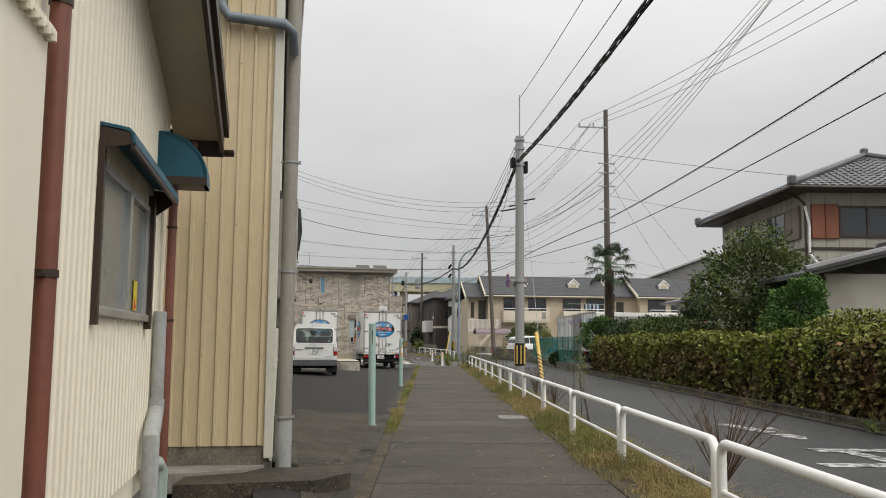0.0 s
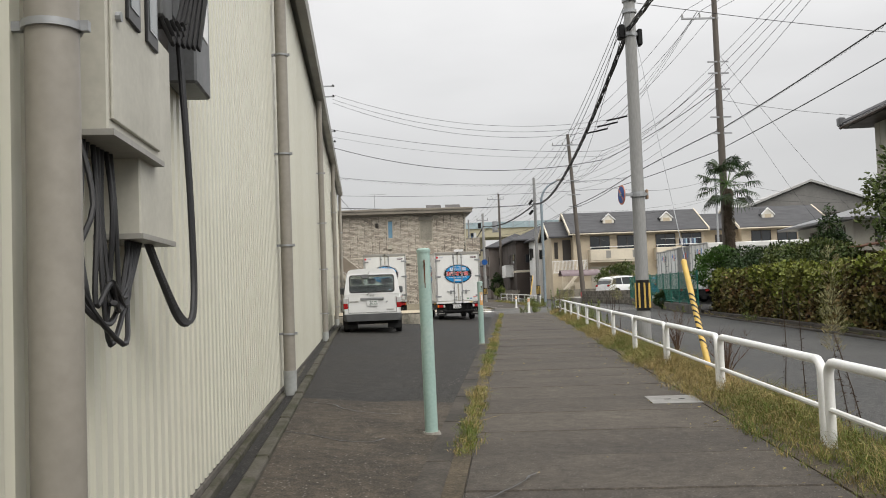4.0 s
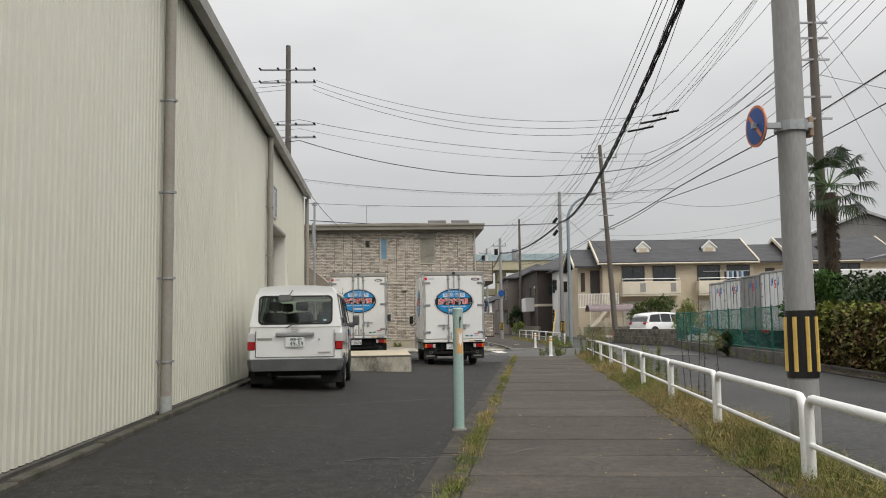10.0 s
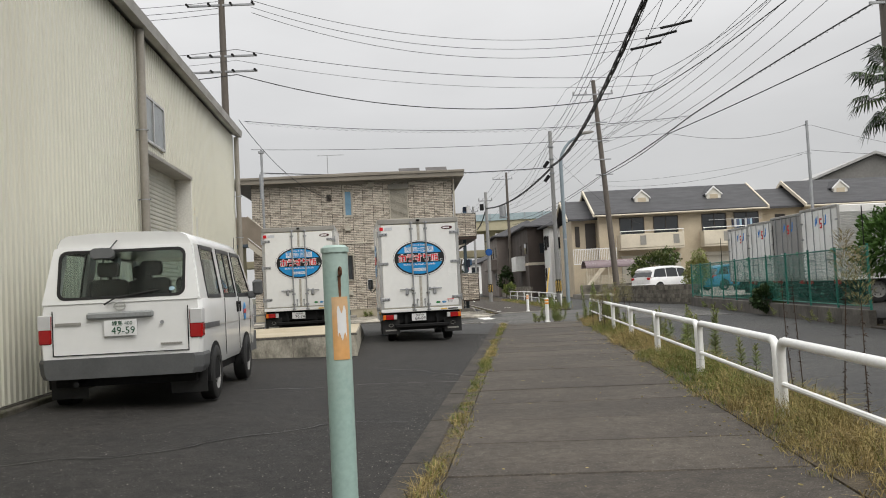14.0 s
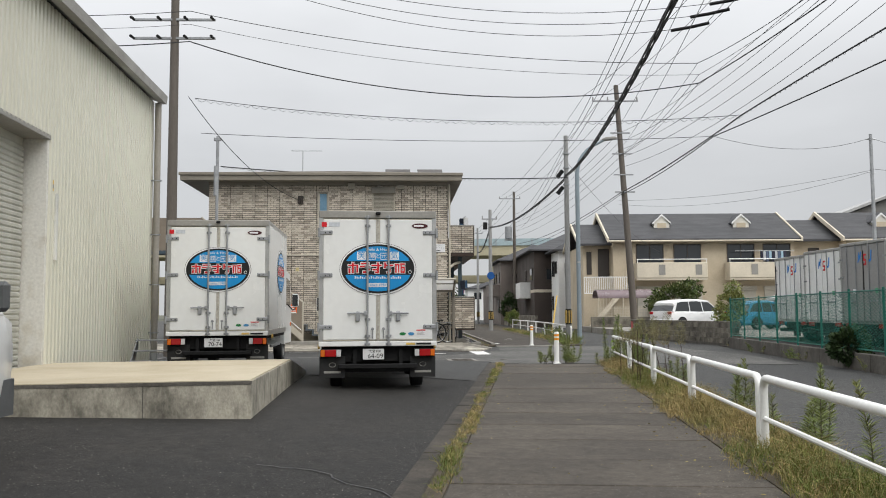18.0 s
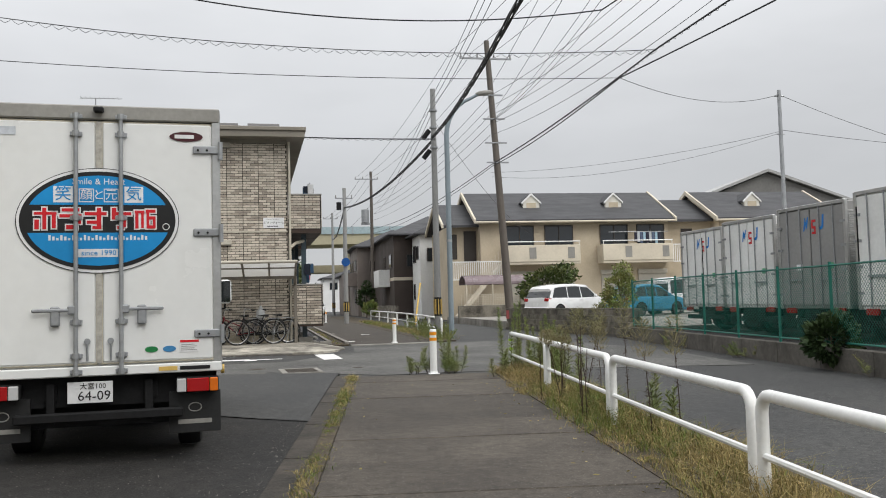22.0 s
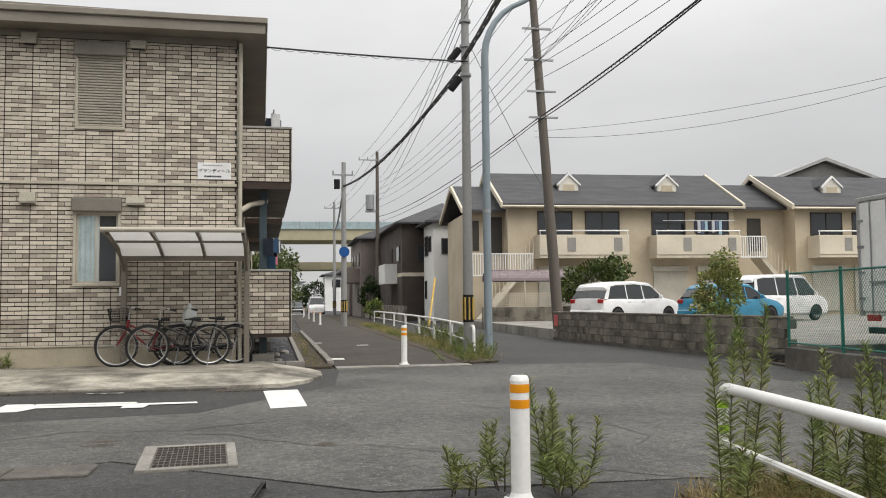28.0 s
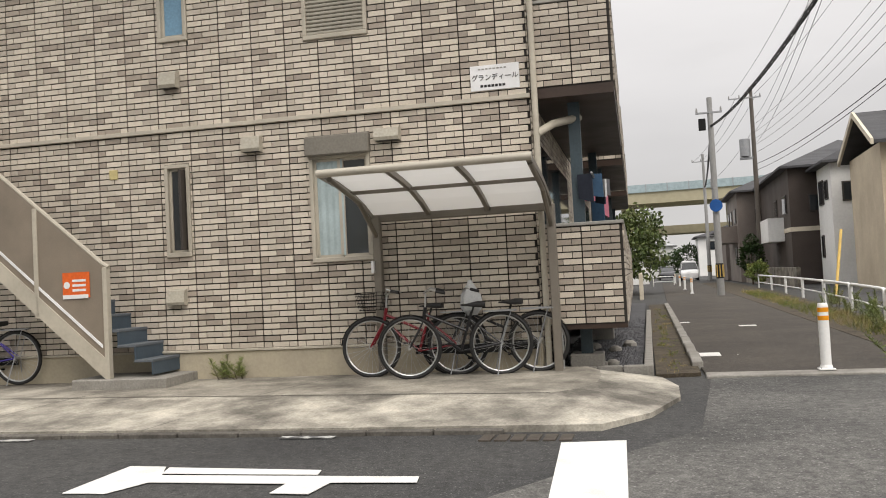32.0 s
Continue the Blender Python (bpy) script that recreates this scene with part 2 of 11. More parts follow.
PIPE_TAUPE = mat("taupe_downpipe", (0.29, 0.27, 0.235), 0.45, var=0.07, s1=1.2, s2=20, bump=0.03, c2=(0.23, 0.21, 0.18))
PIPE_GREY = mat("grey_pvc", (0.36, 0.37, 0.36), 0.5, var=0.08, s1=3, s2=25, bump=0.03)
PIPE_BROWN = mat("brown_downpipe", (0.20, 0.075, 0.05), 0.45, var=0.08, s1=2, s2=20, bump=0.03)
BROWN_DARK = mat("dark_brown_metal", (0.045, 0.028, 0.02), 0.45, var=0.1, bump=0.02)
TEAL = mat("teal_canvas", (0.012, 0.09, 0.135), 0.5, var=0.06, s1=3, s2=60, bump=0.1)
ALU = mat("aluminium", (0.55, 0.55, 0.54), 0.35, 0.75, var=0.05, s1=3, s2=40, bump=0.02)
STEEL = mat("galvanised_steel", (0.36, 0.37, 0.38), 0.5, 0.5, var=0.08, s1=4, s2=30, bump=0.04)
BLACK = mat("black_rubber", (0.018, 0.018, 0.018), 0.6, var=0.15, s1=4, s2=40, bump=0.1)
CABLE = mat("black_cable", (0.022, 0.022, 0.024), 0.55, var=0.1, bump=0)
GLASS = glass_mat("window_glass")
CAR_GLASS = glass_mat("vehicle_glass", (0.012, 0.015, 0.016), 0.03)
FROST = mat("frosted_glass", (0.13, 0.15, 0.155), 0.2, var=0.04, s1=1.2, s2=20, bump=0.02, c2=(0.2, 0.22, 0.22), spec=0.6, rvar=0.08)
POLE = mat("pole_concrete", (0.30, 0.30, 0.295), 0.8, var=0.1, s1=1.0, s2=40, bump=0.15, c2=(0.235, 0.235, 0.225), squash=(1, 1, 0.2))
POLE_BROWN = mat("brown_steel_pole", (0.115, 0.098, 0.082), 0.6, var=0.1, s1=0.8, s2=30, bump=0.08, squash=(1, 1, 0.2))
LAMP_BLUE = mat("blue_grey_lamp_post", (0.25, 0.30, 0.33), 0.45, var=0.06, s1=1, s2=30, bump=0.03)
MINT = mat("mint_paint", (0.33, 0.46, 0.42), 0.5, var=0.06, s1=2.5, s2=40, bump=0.06, c2=(0.42, 0.50, 0.46), cut=(0.5, 0.75))
RUST = mat("rust", (0.13, 0.055, 0.025), 0.85, var=0.3, s1=8, s2=60, bump=0.3)
YELLOW = mat("yellow_plastic", (0.68, 0.46, 0.12), 0.5, var=0.06, s1=2, s2=30, bump=0.03)
ORANGE_TAPE = mat("orange_reflector", (0.85, 0.33, 0.01), 0.35, var=0.04, bump=0.0)
TRUCK_WHITE = mat("truck_white", (0.74, 0.745, 0.73), 0.26, var=0.02, s1=0.8, s2=10, bump=0.01, c2=(0.67, 0.665, 0.64), cut=(0.5, 0.85), spec=0.5, rvar=0.08)
VAN_WHITE = mat("van_white", (0.72, 0.725, 0.72), 0.22, var=0.015, s1=0.8, s2=10, bump=0.0, c2=(0.66, 0.665, 0.65), spec=0.5, coat=0.4, rvar=0.05)
OVAL_BLUE = mat("sign_blue", (0.012, 0.27, 0.62), 0.35, var=0.02, bump=0)
SIGN_RED = mat("sign_red", (0.62, 0.012, 0.02), 0.35, var=0.02, bump=0)
SIGN_WHITE = mat("sign_white", (0.80, 0.80, 0.80), 0.4, var=0.02, bump=0)
SIGN_BLACK = mat("sign_black", (0.012, 0.012, 0.012), 0.4, var=0.02, bump=0)
LAMP_RED = mat("red_lens", (0.36, 0.008, 0.01), 0.12, var=0.02, bump=0, spec=0.6)
LAMP_AMBER = mat("amber_lens", (0.68, 0.15, 0.01), 0.15, var=0.02, bump=0, spec=0.6)
LAMP_CLEAR = mat("clear_lens", (0.55, 0.55, 0.55), 0.1, var=0.02, bump=0, spec=0.7)
BUMPER = mat("grey_bumper", (0.095, 0.098, 0.10), 0.6, var=0.06, s1=3, s2=60, bump=0.05)
CHASSIS = mat("chassis_black", (0.012, 0.012, 0.0125), 0.7, var=0.2, s1=4, s2=30, bump=0.1, spec=0.2)
HUB = mat("wheel_steel", (0.26, 0.26, 0.25), 0.5, 0.4, var=0.1, bump=0.02)


# ---- mesh tools ----
class Geo:
    """Vertices and faces of one mesh."""

    def __init__(self):
        self.v, self.f = [], []

    def add(self, pts, faces):
        k = len(self.v)
        self.v += [tuple(p) for p in pts]
        self.f += [tuple(k + i for i in q) for q in faces]
        return self

    def box(self, x0, x1, y0, y1, z0, z1, c=0.0):
        if c <= 0:
            return self.add([(x, y, z) for z in (z0, z1) for y in (y0, y1) for x in (x0, x1)],
                            [(0, 2, 3, 1), (4, 5, 7, 6), (0, 1, 5, 4), (2, 6, 7, 3), (0, 4, 6, 2), (1, 3, 7, 5)])
        c = min(c, (x1 - x0) * 0.45, (y1 - y0) * 0.45, (z1 - z0) * 0.45)
        pts, idx = [], {}
        for i, (x, sx) in enumerate(((x0, 1), (x1, -1))):
            for j, (y, sy) in enumerate(((y0, 1), (y1, -1))):
                for k, (z, sz) in enumerate(((z0, 1), (z1, -1))):
                    for a, p in enumerate(((x, y + sy * c, z + sz * c), (x + sx * c, y, z + sz * c), (x + sx * c, y + sy * c, z))):
                        idx[i, j, k, a] = len(pts)
                        pts.append(p)
        q = lambda *ks: tuple(idx[k] for k in ks)
        fs = [q((0, 0, 0, 0), (0, 0, 1, 0), (0, 1, 1, 0), (0, 1, 0, 0)), q((1, 0, 0, 0), (1, 1, 0, 0), (1, 1, 1, 0), (1, 0, 1, 0)),
              q((0, 0, 0, 1), (1, 0, 0, 1), (1, 0, 1, 1), (0, 0, 1, 1)), q((0, 1, 0, 1), (0, 1, 1, 1), (1, 1, 1, 1), (1, 1, 0, 1)),
              q((0, 0, 0, 2), (0, 1, 0, 2), (1, 1, 0, 2), (1, 0, 0, 2)), q((0, 0, 1, 2), (1, 0, 1, 2), (1, 1, 1, 2), (0, 1, 1, 2))]
        for i in (0, 1):
            for j in (0, 1):
                fs.append(q((i, j, 0, 0), (i, j, 1, 0), (i, j, 1, 1), (i, j, 0, 1)))
                fs.append(q((i, 0, j, 0), (i, 1, j, 0), (i, 1, j, 2), (i, 0, j, 2)))
                fs.append(q((0, i, j, 1), (1, i, j, 1), (1, i, j, 2), (0, i, j, 2)))
                for k in (0, 1):
                    fs.append(q((i, j, k, 0), (i, j, k, 1), (i, j, k, 2)))
        return self.add(pts, fs)

    def tube(self, pts, r, n=8, r2=None, caps=True, closed=False):
        """A round bar along pts, tapering from r to r2."""
        pts = [Vector(p) for p in pts]
        m = len(pts)
        r2 = r if r2 is None else r2
        rings, up = [], None
        for i, p in enumerate(pts):
            a = pts[i - 1] if i or closed else p
            b = pts[(i + 1) % m] if i < m - 1 or closed else p
            d = (b - a).normalized()
            if up is None:
                up = Vector((0, 0, 1)) if abs(d.z) < 0.9 else Vector((1, 0, 0))
            s = d.cross(up)
            s = s.normalized() if s.length > 1e-6 else Vector((1, 0, 0))
            up = s.cross(d).normalized()
            rr = r + (r2 - r) * i / max(1, m - 1)
            rings.append([p + (s * math.cos(2 * math.pi * k / n) + up * math.sin(2 * math.pi * k / n)) * rr for k in range(n)])
        fs = []
        for i in range(m if closed else m - 1):
            j = (i + 1) % m
            fs += [(i * n + k, i * n + (k + 1) % n, j * n + (k + 1) % n, j * n + k) for k in range(n)]
        if caps and not closed:
            fs += [tuple(range(n - 1, -1, -1)), tuple(range((m - 1) * n, m * n))]
        return self.add([p for ring in rings for p in ring], fs)

    def prism(self, poly, axis, a, b):
        """A flat outline pulled along an axis from a to b. Outline in the other two axes, in their order x, y, z."""
        put = {"x": lambda p, t: (t, p[0], p[1]), "y": lambda p, t: (p[0], t, p[1]), "z": lambda p, t: (p[0], p[1], t)}[axis]
        n = len(poly)
        return self.add([put(p, a) for p in poly] + [put(p, b) for p in poly],
                        [tuple(range(n)), tuple(range(2 * n - 1, n - 1, -1))] + [(i, n + i, n + (i + 1) % n, (i + 1) % n) for i in range(n)])

    def loft(self, sections, caps=True):
        """Skin over closed outlines that have the same number of points."""
        n, m = len(sections[0]), len(sections)
        fs = [(i * n + k, i * n + (k + 1) % n, (i + 1) * n + (k + 1) % n, (i + 1) * n + k) for i in range(m - 1) for k in range(n)]
        if caps:
            fs += [tuple(range(n - 1, -1, -1)), tuple(range((m - 1) * n, m * n))]
        return self.add([p for s in sections for p in s], fs)

    def moved(self, m, start=0):
        self.v[start:] = [tuple(m @ Vector(p)) for p in self.v[start:]]
        return self

    def mesh(self, name, material, smooth=False):
        me = bpy.data.meshes.new(name)
        me.from_pydata(self.v, [], self.f)
        bm = bmesh.new()
        bm.from_mesh(me)
        if len(self.f) < 20000:
            bmesh.ops.recalc_face_normals(bm, faces=bm.faces)
        bm.to_mesh(me)
        bm.free()
        for mm in (material if isinstance(material, (list, tuple)) else [material]):
            me.materials.append(mm)
        if smooth:
            me.shade_smooth()
            me.set_sharp_from_angle(angle=radians(38))
        return me


def part(name, geo, material, parent=None, label="", smooth=False, m=None, kind=""):
    """One mesh object under a thing or a part."""
    if not isinstance(geo, Geo) and not geo.materials:
        geo.materials.append(material)
    ob = new(name, geo.mesh(name, material, smooth) if isinstance(geo, Geo) else geo)
    if parent is not None:
        ob.parent = parent
    if m is not None:
        ob.matrix_basis = m
    return tagged(ob, label, kind=kind)


def thing(name, m, label, category, group="", kind=""):
    """An empty at a thing's base, to carry its parts."""
    ob = new(name)
    ob.empty_display_size = 0.1
    ob.matrix_basis = m
    return tagged(ob, label, category, group, kind)


def solo(name, geo, material, m, label, category, group="", kind="", smooth=False):
    ob = part(name, geo, material, None, label, smooth, m)
    return tagged(ob, label, category, group, kind)


def arc(cx, cy, r, a0, a1, n):
    return [(cx + r * math.cos(radians(a0 + (a1 - a0) * i / n)), cy + r * math.sin(radians(a0 + (a1 - a0) * i / n))) for i in range(n + 1)]


def rrect(x0, x1, y0, y1, r, n=4):
    return (arc(x1 - r, y1 - r, r, 0, 90, n) + arc(x0 + r, y1 - r, r, 90, 180, n) + arc(x0 + r, y0 + r, r, 180, 270, n) + arc(x1 - r, y0 + r, r, 270, 360, n))


def text_geo(body, size, depth=0.002):
    """Letters as a flat mesh, centred, in the x-z plane, facing -y."""
    cu = bpy.data.curves.new("lettering", "FONT")
    cu.body, cu.size, cu.extrude, cu.align_x, cu.align_y, cu.resolution_u = body, size, depth, "CENTER", "CENTER", 2
    ob = bpy.data.objects.new("lettering", cu)
    scene.collection.objects.link(ob)
    me = bpy.data.meshes.new_from_object(ob.evaluated_get(bpy.context.evaluated_depsgraph_get()))
    g = Geo()
    g.add([(p.co.x, -p.co.z, p.co.y) for p in me.vertices], [tuple(q.vertices) for q in me.polygons])
    bpy.data.objects.remove(ob)
    bpy.data.curves.remove(cu)
    bpy.data.meshes.remove(me)
    return g


def lettering(name, body, size, material, parent, x, y, z, turn=0.0, label=""):
    return part(name, text_geo(body, size), material, parent, label, m=pose(x, y, z, 0, 0, turn))


WALK = pose(0, 0, 0, 0, 0, -6.9)          # x across the walk, y along it
STORE = pose(-0.51, 8.8, 0, 0, 0, 2.9)    # along the warehouse wall
FLATS = pose(4.5, 60.80, 0, 0, 0, 1.5)    # right corner of the tiled flats, x along the facade
STREET = pose(7.06, 61.9, 0, 0, 0, 1.0)   # the walk beyond the crossing


def lot_z(x, y):
    """Height of the car park, which rises gently to the warehouse."""
    edge, wall = 0.121 * y - 0.85, -0.39 - 0.0507 * (y - 8.8)
    w = min(1.0, max(0.0, (edge - x) / (edge - wall)))
    return 0.012 + w * (0.10 + 0.10 * min(1, max(0, (y - 12) / 14)))


# ---- ground, road, walk ----
solo("ground", Geo().add([(-900, -700, -0.12), (900, -700, -0.12), (900, 1100, -0.12), (-900, 1100, -0.12)], [(0, 1, 2, 3)]), GROUND, pose(0, 0, 0),
     "bare earth and low growth reaching to the horizon", "ground", kind="structure")


def sheet(x0, x1, y0, y1, z, nx, ny, rough=0.0):
    g, k = Geo(), random.Random(5)
    pts = [(x0 + (x1 - x0) * i / nx, y0 + (y1 - y0) * j / ny, z + k.uniform(-rough, rough)) for j in range(ny + 1) for i in range(nx + 1)]
    return g.add(pts, [(j * (nx + 1) + i, j * (nx + 1) + i + 1, (j + 1) * (nx + 1) + i + 1, (j + 1) * (nx + 1) + i) for j in range(ny) for i in range(nx)])


road = solo("road", sheet(-48, 62, -45, 190, -0.035, 60, 120, 0.004), ASPHALT, pose(0, 0, 0), "grey worn asphalt road with a side street crossing", "road", kind="structure")

# car park between the walk and the warehouse
g, rows_y = Geo(), [-20 + 70.6 * j / 70 for j in range(71)]
lot_pts = []
for y in rows_y:
    edge, wall = 0.121 * y - 0.86, -0.62 - 0.0507 * (y - 8.8)
    for i in range(9):
        x = edge + (wall - edge) * i / 8
        lot_pts.append((x, y, lot_z(x, y) + 0.006 * noise.noise((x * 0.8, y * 0.8, 0))))
g.add(lot_pts, [(j * 9 + i, j * 9 + i + 1, (j + 1) * 9 + i + 1, (j + 1) * 9 + i) for j in range(70) for i in range(8)])
for j in (70,):
    k = j * 9
    g.add([(*lot_pts[k + i][:2], -0.1) for i in range(9)] + [lot_pts[k + i] for i in range(9)], [(i, i + 1, 10 + i, 9 + i) for i in range(8)])
solo("car_park", g, ASPHALT_LOT, pose(0, 0, 0), "dark patched asphalt car park beside the warehouse", "car park", kind="structure")
# older concrete apron at the near end of the car park
g = Geo()
nn = 14
pts = []
for j in range(nn + 1):
    y = 3.0 + 13.4 * j / nn
    edge, wall = 0.121 * y - 0.86, -0.22 - 0.0507 * (y - 8.8)
    for i in range(5):
        x = edge + (wall - edge) * i / 4
        pts.append((x, y + (0.12 * math.sin(i * 2.1) if j == nn else 0), lot_z(x, y) + 0.012))
g.add(pts, [(j * 5 + i, j * 5 + i + 1, (j + 1) * 5 + i + 1, (j + 1) * 5 + i) for j in range(nn) for i in range(4)])
OLD_CONC = mat("old_concrete_paving", (0.033, 0.0265, 0.0195), 0.9, var=0.5, s1=0.9, s2=70, bump=0.8, c2=(0.082, 0.066, 0.048), cut=(0.42, 0.70), detail=10, grit=0.7, mid=0.4, s3=10, speck=((0.26, 0.24, 0.21), 24, 0.22))
solo("concrete_paving", g, OLD_CONC, pose(0, 0, 0), "rough dark old concrete paving by the wall", "paving", kind="structure")

# kerb strip, soil strips
g = Geo()
for k in range(36):
    a = -20 + 70.1 * k / 36
    g.box(-0.87, -0.66, a + 0.006, a + 70.1 / 36 - 0.006, -0.1, 0.022, 0.012)
solo("kerb", g, KERB_STONE, WALK, "weathered concrete kerb strip along the walk", "kerb", kind="structure")
g = Geo().box(-0.66, -0.52, -20, 50.15, -0.1, 0.006).box(1.85, 2.62, -20, 50.3, -0.1, 0.004)
solo("verge_soil", g, SOIL, WALK, "dry earth verge with litter", "verge", kind="structure")
g = Geo()
for k in range(48):
    a = -20 + 70.4 * k / 48
    g.box(2.62, 2.76, a + 0.004, a + 70.4 / 48 - 0.004, -0.1, 0.03, 0.012)
solo("road_kerb", g, KERB_STONE, WALK, "low concrete kerb between verge and road", "kerb", kind="structure")

# far side of the road
g = Geo().box(7.25, 7.42, -20, 62, -0.1, 0.01, 0.01)
solo("gutter", g, KERB_STONE, WALK, "concrete gutter stones along the far road edge", "gutter", kind="structure")
g = Geo().box(7.42, 40, -20, 41.5, -0.1, 0.04)
solo("garden_ground", g, SOIL, WALK, "earth of the gardens behind the hedge", "ground", kind="structure")

# ---- warehouse ----
DOOR_Y0, DOOR_Y1, DOOR_Z = 28.85, 32.9, 3.98
warehouse = thing("warehouse", STORE, "long ivory corrugated metal warehouse with grey downpipes", "warehouse")


def ribbed(y0, y1, z0, z1, pitch=0.105, deep=0.016, x=0.0):
    """Corrugated sheet in the plane x, ribs upright."""
    n = max(1, round((y1 - y0) / pitch))
    p = (y1 - y0) / n
    prof = []
    for i in range(n):
        a = y0 + i * p
        prof += [(a, 0.0), (a + p * 0.24, 0.0), (a + p * 0.36, deep), (a + p * 0.88, deep)]
    prof.append((y1, 0.0))
    g = Geo()
    high = z1 if callable(z1) else (lambda y: z1)
    return g.add([(x + d, y, z0) for y, d in prof] + [(x + d, y, high(y)) for y, d in prof], [(i, i + 1, len(prof) + i + 1, len(prof) + i) for i in range(len(prof) - 1)])


for a, b, lo, hi in ((0.0, 8.0, 0.22, 6.0), (8.0, 18.3, 0.22, 6.0), (18.3, 28.4, 0.24, 6.0), (28.4, DOOR_Y0, 0.24, 6.0), (DOOR_Y0, DOOR_Y1, DOOR_Z, 6.0), (DOOR_Y1, 38.9, 0.24, 6.0)):
    part("wall_panel", ribbed(a, b, lo, hi, 0.146, 0.03), PALE_SIDING, warehouse)
g = Geo().box(-14, -0.03, 0.02, DOOR_Y0 - 0.02, 0.3, 6.0).box(-14, -0.03, DOOR_Y1 + 0.02, 38.88, 0.3, 6.0).box(-14, -0.03, DOOR_Y0 - 0.02, DOOR_Y1 + 0.02, DOOR_Z + 0.02, 6.0).box(-14, -0.45, DOOR_Y0 - 0.02, DOOR_Y1 + 0.02, 0.3, DOOR_Z + 0.02)
part("core_wall", g, PALE_SIDING, warehouse)
for k in range(13):
    a = 0.02 + 38.86 * k / 13
    part("plinth", Geo().box(-0.15, 0.03, a + 0.005, a + 38.86 / 13 - 0.005, -0.1, 0.21 if a < 16 else 0.235, 0.01), CONCRETE_DARK, warehouse, "stained concrete plinth")
MOSSY = mat("mossy_concrete", (0.075, 0.068, 0.055), 0.9, var=0.3, s1=2.5, s2=50, bump=0.6, c2=(0.035, 0.034, 0.018), cut=(0.42, 0.6), detail=9, grit=0.65)
for k in range(20):
    a = 0.3 + 1.9 * k
    z = lot_z(-0.4 - 0.05 * a, 8.8 + a)
    part("foot_kerb", Geo().box(0.20, 0.30, a, a + 1.89, -0.05, z + 0.045, 0.012), MOSSY, warehouse)
part("ledge", Geo().box(0.03, 0.09, 0.3, 38.9, -0.05, 0.17, 0.012), MOSSY, warehouse, "mossy concrete ledge at the wall foot")
part("channel_bed", Geo().box(0.09, 0.20, 0.3, 38.9, -0.05, 0.10), MOSSY, warehouse)
g = Geo().add([(0.20, -0.25, 6.02), (0.20, 39.1, 6.02), (-7.2, 39.1, 8.2), (-7.2, -0.25, 8.2), (-14.4, -0.25, 6.02), (-14.4, 39.1, 6.02),
               (0.20, -0.25, 6.14), (0.20, 39.1, 6.14), (-7.2, 39.1, 8.32), (-7.2, -0.25, 8.32), (-14.4, -0.25, 6.14), (-14.4, 39.1, 6.14)],
              [(0, 1, 2, 3), (3, 2, 5, 4), (6, 9, 8, 7), (9, 10, 11, 8), (0, 6, 7, 1), (4, 5, 11, 10), (0, 3, 9, 6), (3, 4, 10, 9), (1, 7, 8, 2), (2, 8, 11, 5)])
ROOF_GREY = mat("grey_roof_metal", (0.24, 0.235, 0.22), 0.5, 0.2, var=0.06, s1=0.6, s2=20, bump=0.03)
part("roof", g, ROOF_GREY, warehouse, "grey folded metal roof")
part("eaves_gutter", Geo().prism([(0.12, 5.98), (0.27, 5.98), (0.29, 6.16), (0.25, 6.16), (0.235, 6.02), (0.14, 6.02)], "y", -0.2, 39.0), TRIM_GREY, warehouse, "grey metal eaves gutter")
for y in (0.0, 38.87):
    part("gable_wall", Geo().prism([(-14, 0.3), (-0.03, 0.3), (-0.03, 6.02), (-7.2, 8.15), (-14, 6.02)], "y", y, y + 0.03), PALE_SIDING, warehouse)
# battened south end
part("batten_wall", Geo().box(-14, -0.005, -0.06, -0.002, 0.38, 6.1), TAN_BOARD, warehouse, "tan standing-seam end wall")
for i in range(98):
    x = -0.10 - i * 0.142
    if x > -13.9:
        part("batten", Geo().prism([(x - 0.024, -0.06), (x - 0.014, -0.082), (x + 0.014, -0.082), (x + 0.024, -0.06)], "z", 0.385, 5.9), TAN_BOARD, warehouse)
part("corner_trim", Geo().box(-0.055, 0.035, -0.09, 0.06, 0.26, 6.0, 0.006), mat("corner_trim", (0.60, 0.59, 0.50), 0.4, var=0.04, s1=0.8, s2=12, bump=0.02), warehouse, "pale metal corner trim")
part("end_plinth", Geo().box(-14, -0.02, -0.05, 0.0, -0.1, 0.38), mat("brown_plinth", (0.17, 0.15, 0.12), 0.9, var=0.25, s1=1.6, s2=40, bump=0.5, c2=(0.075, 0.066, 0.052), cut=(0.42, 0.66), detail=9, grit=0.65, mid=0.25, s3=6), warehouse, "stained brown concrete plinth")
for i in range(0, 9, 2):
    for z in (1.25, 2.55, 4.2):
        part("screw", Geo().tube([(-0.10 - i * 0.142, -0.082, z), (-0.10 - i * 0.142, -0.088, z)], 0.005, 6), RUST, warehouse)


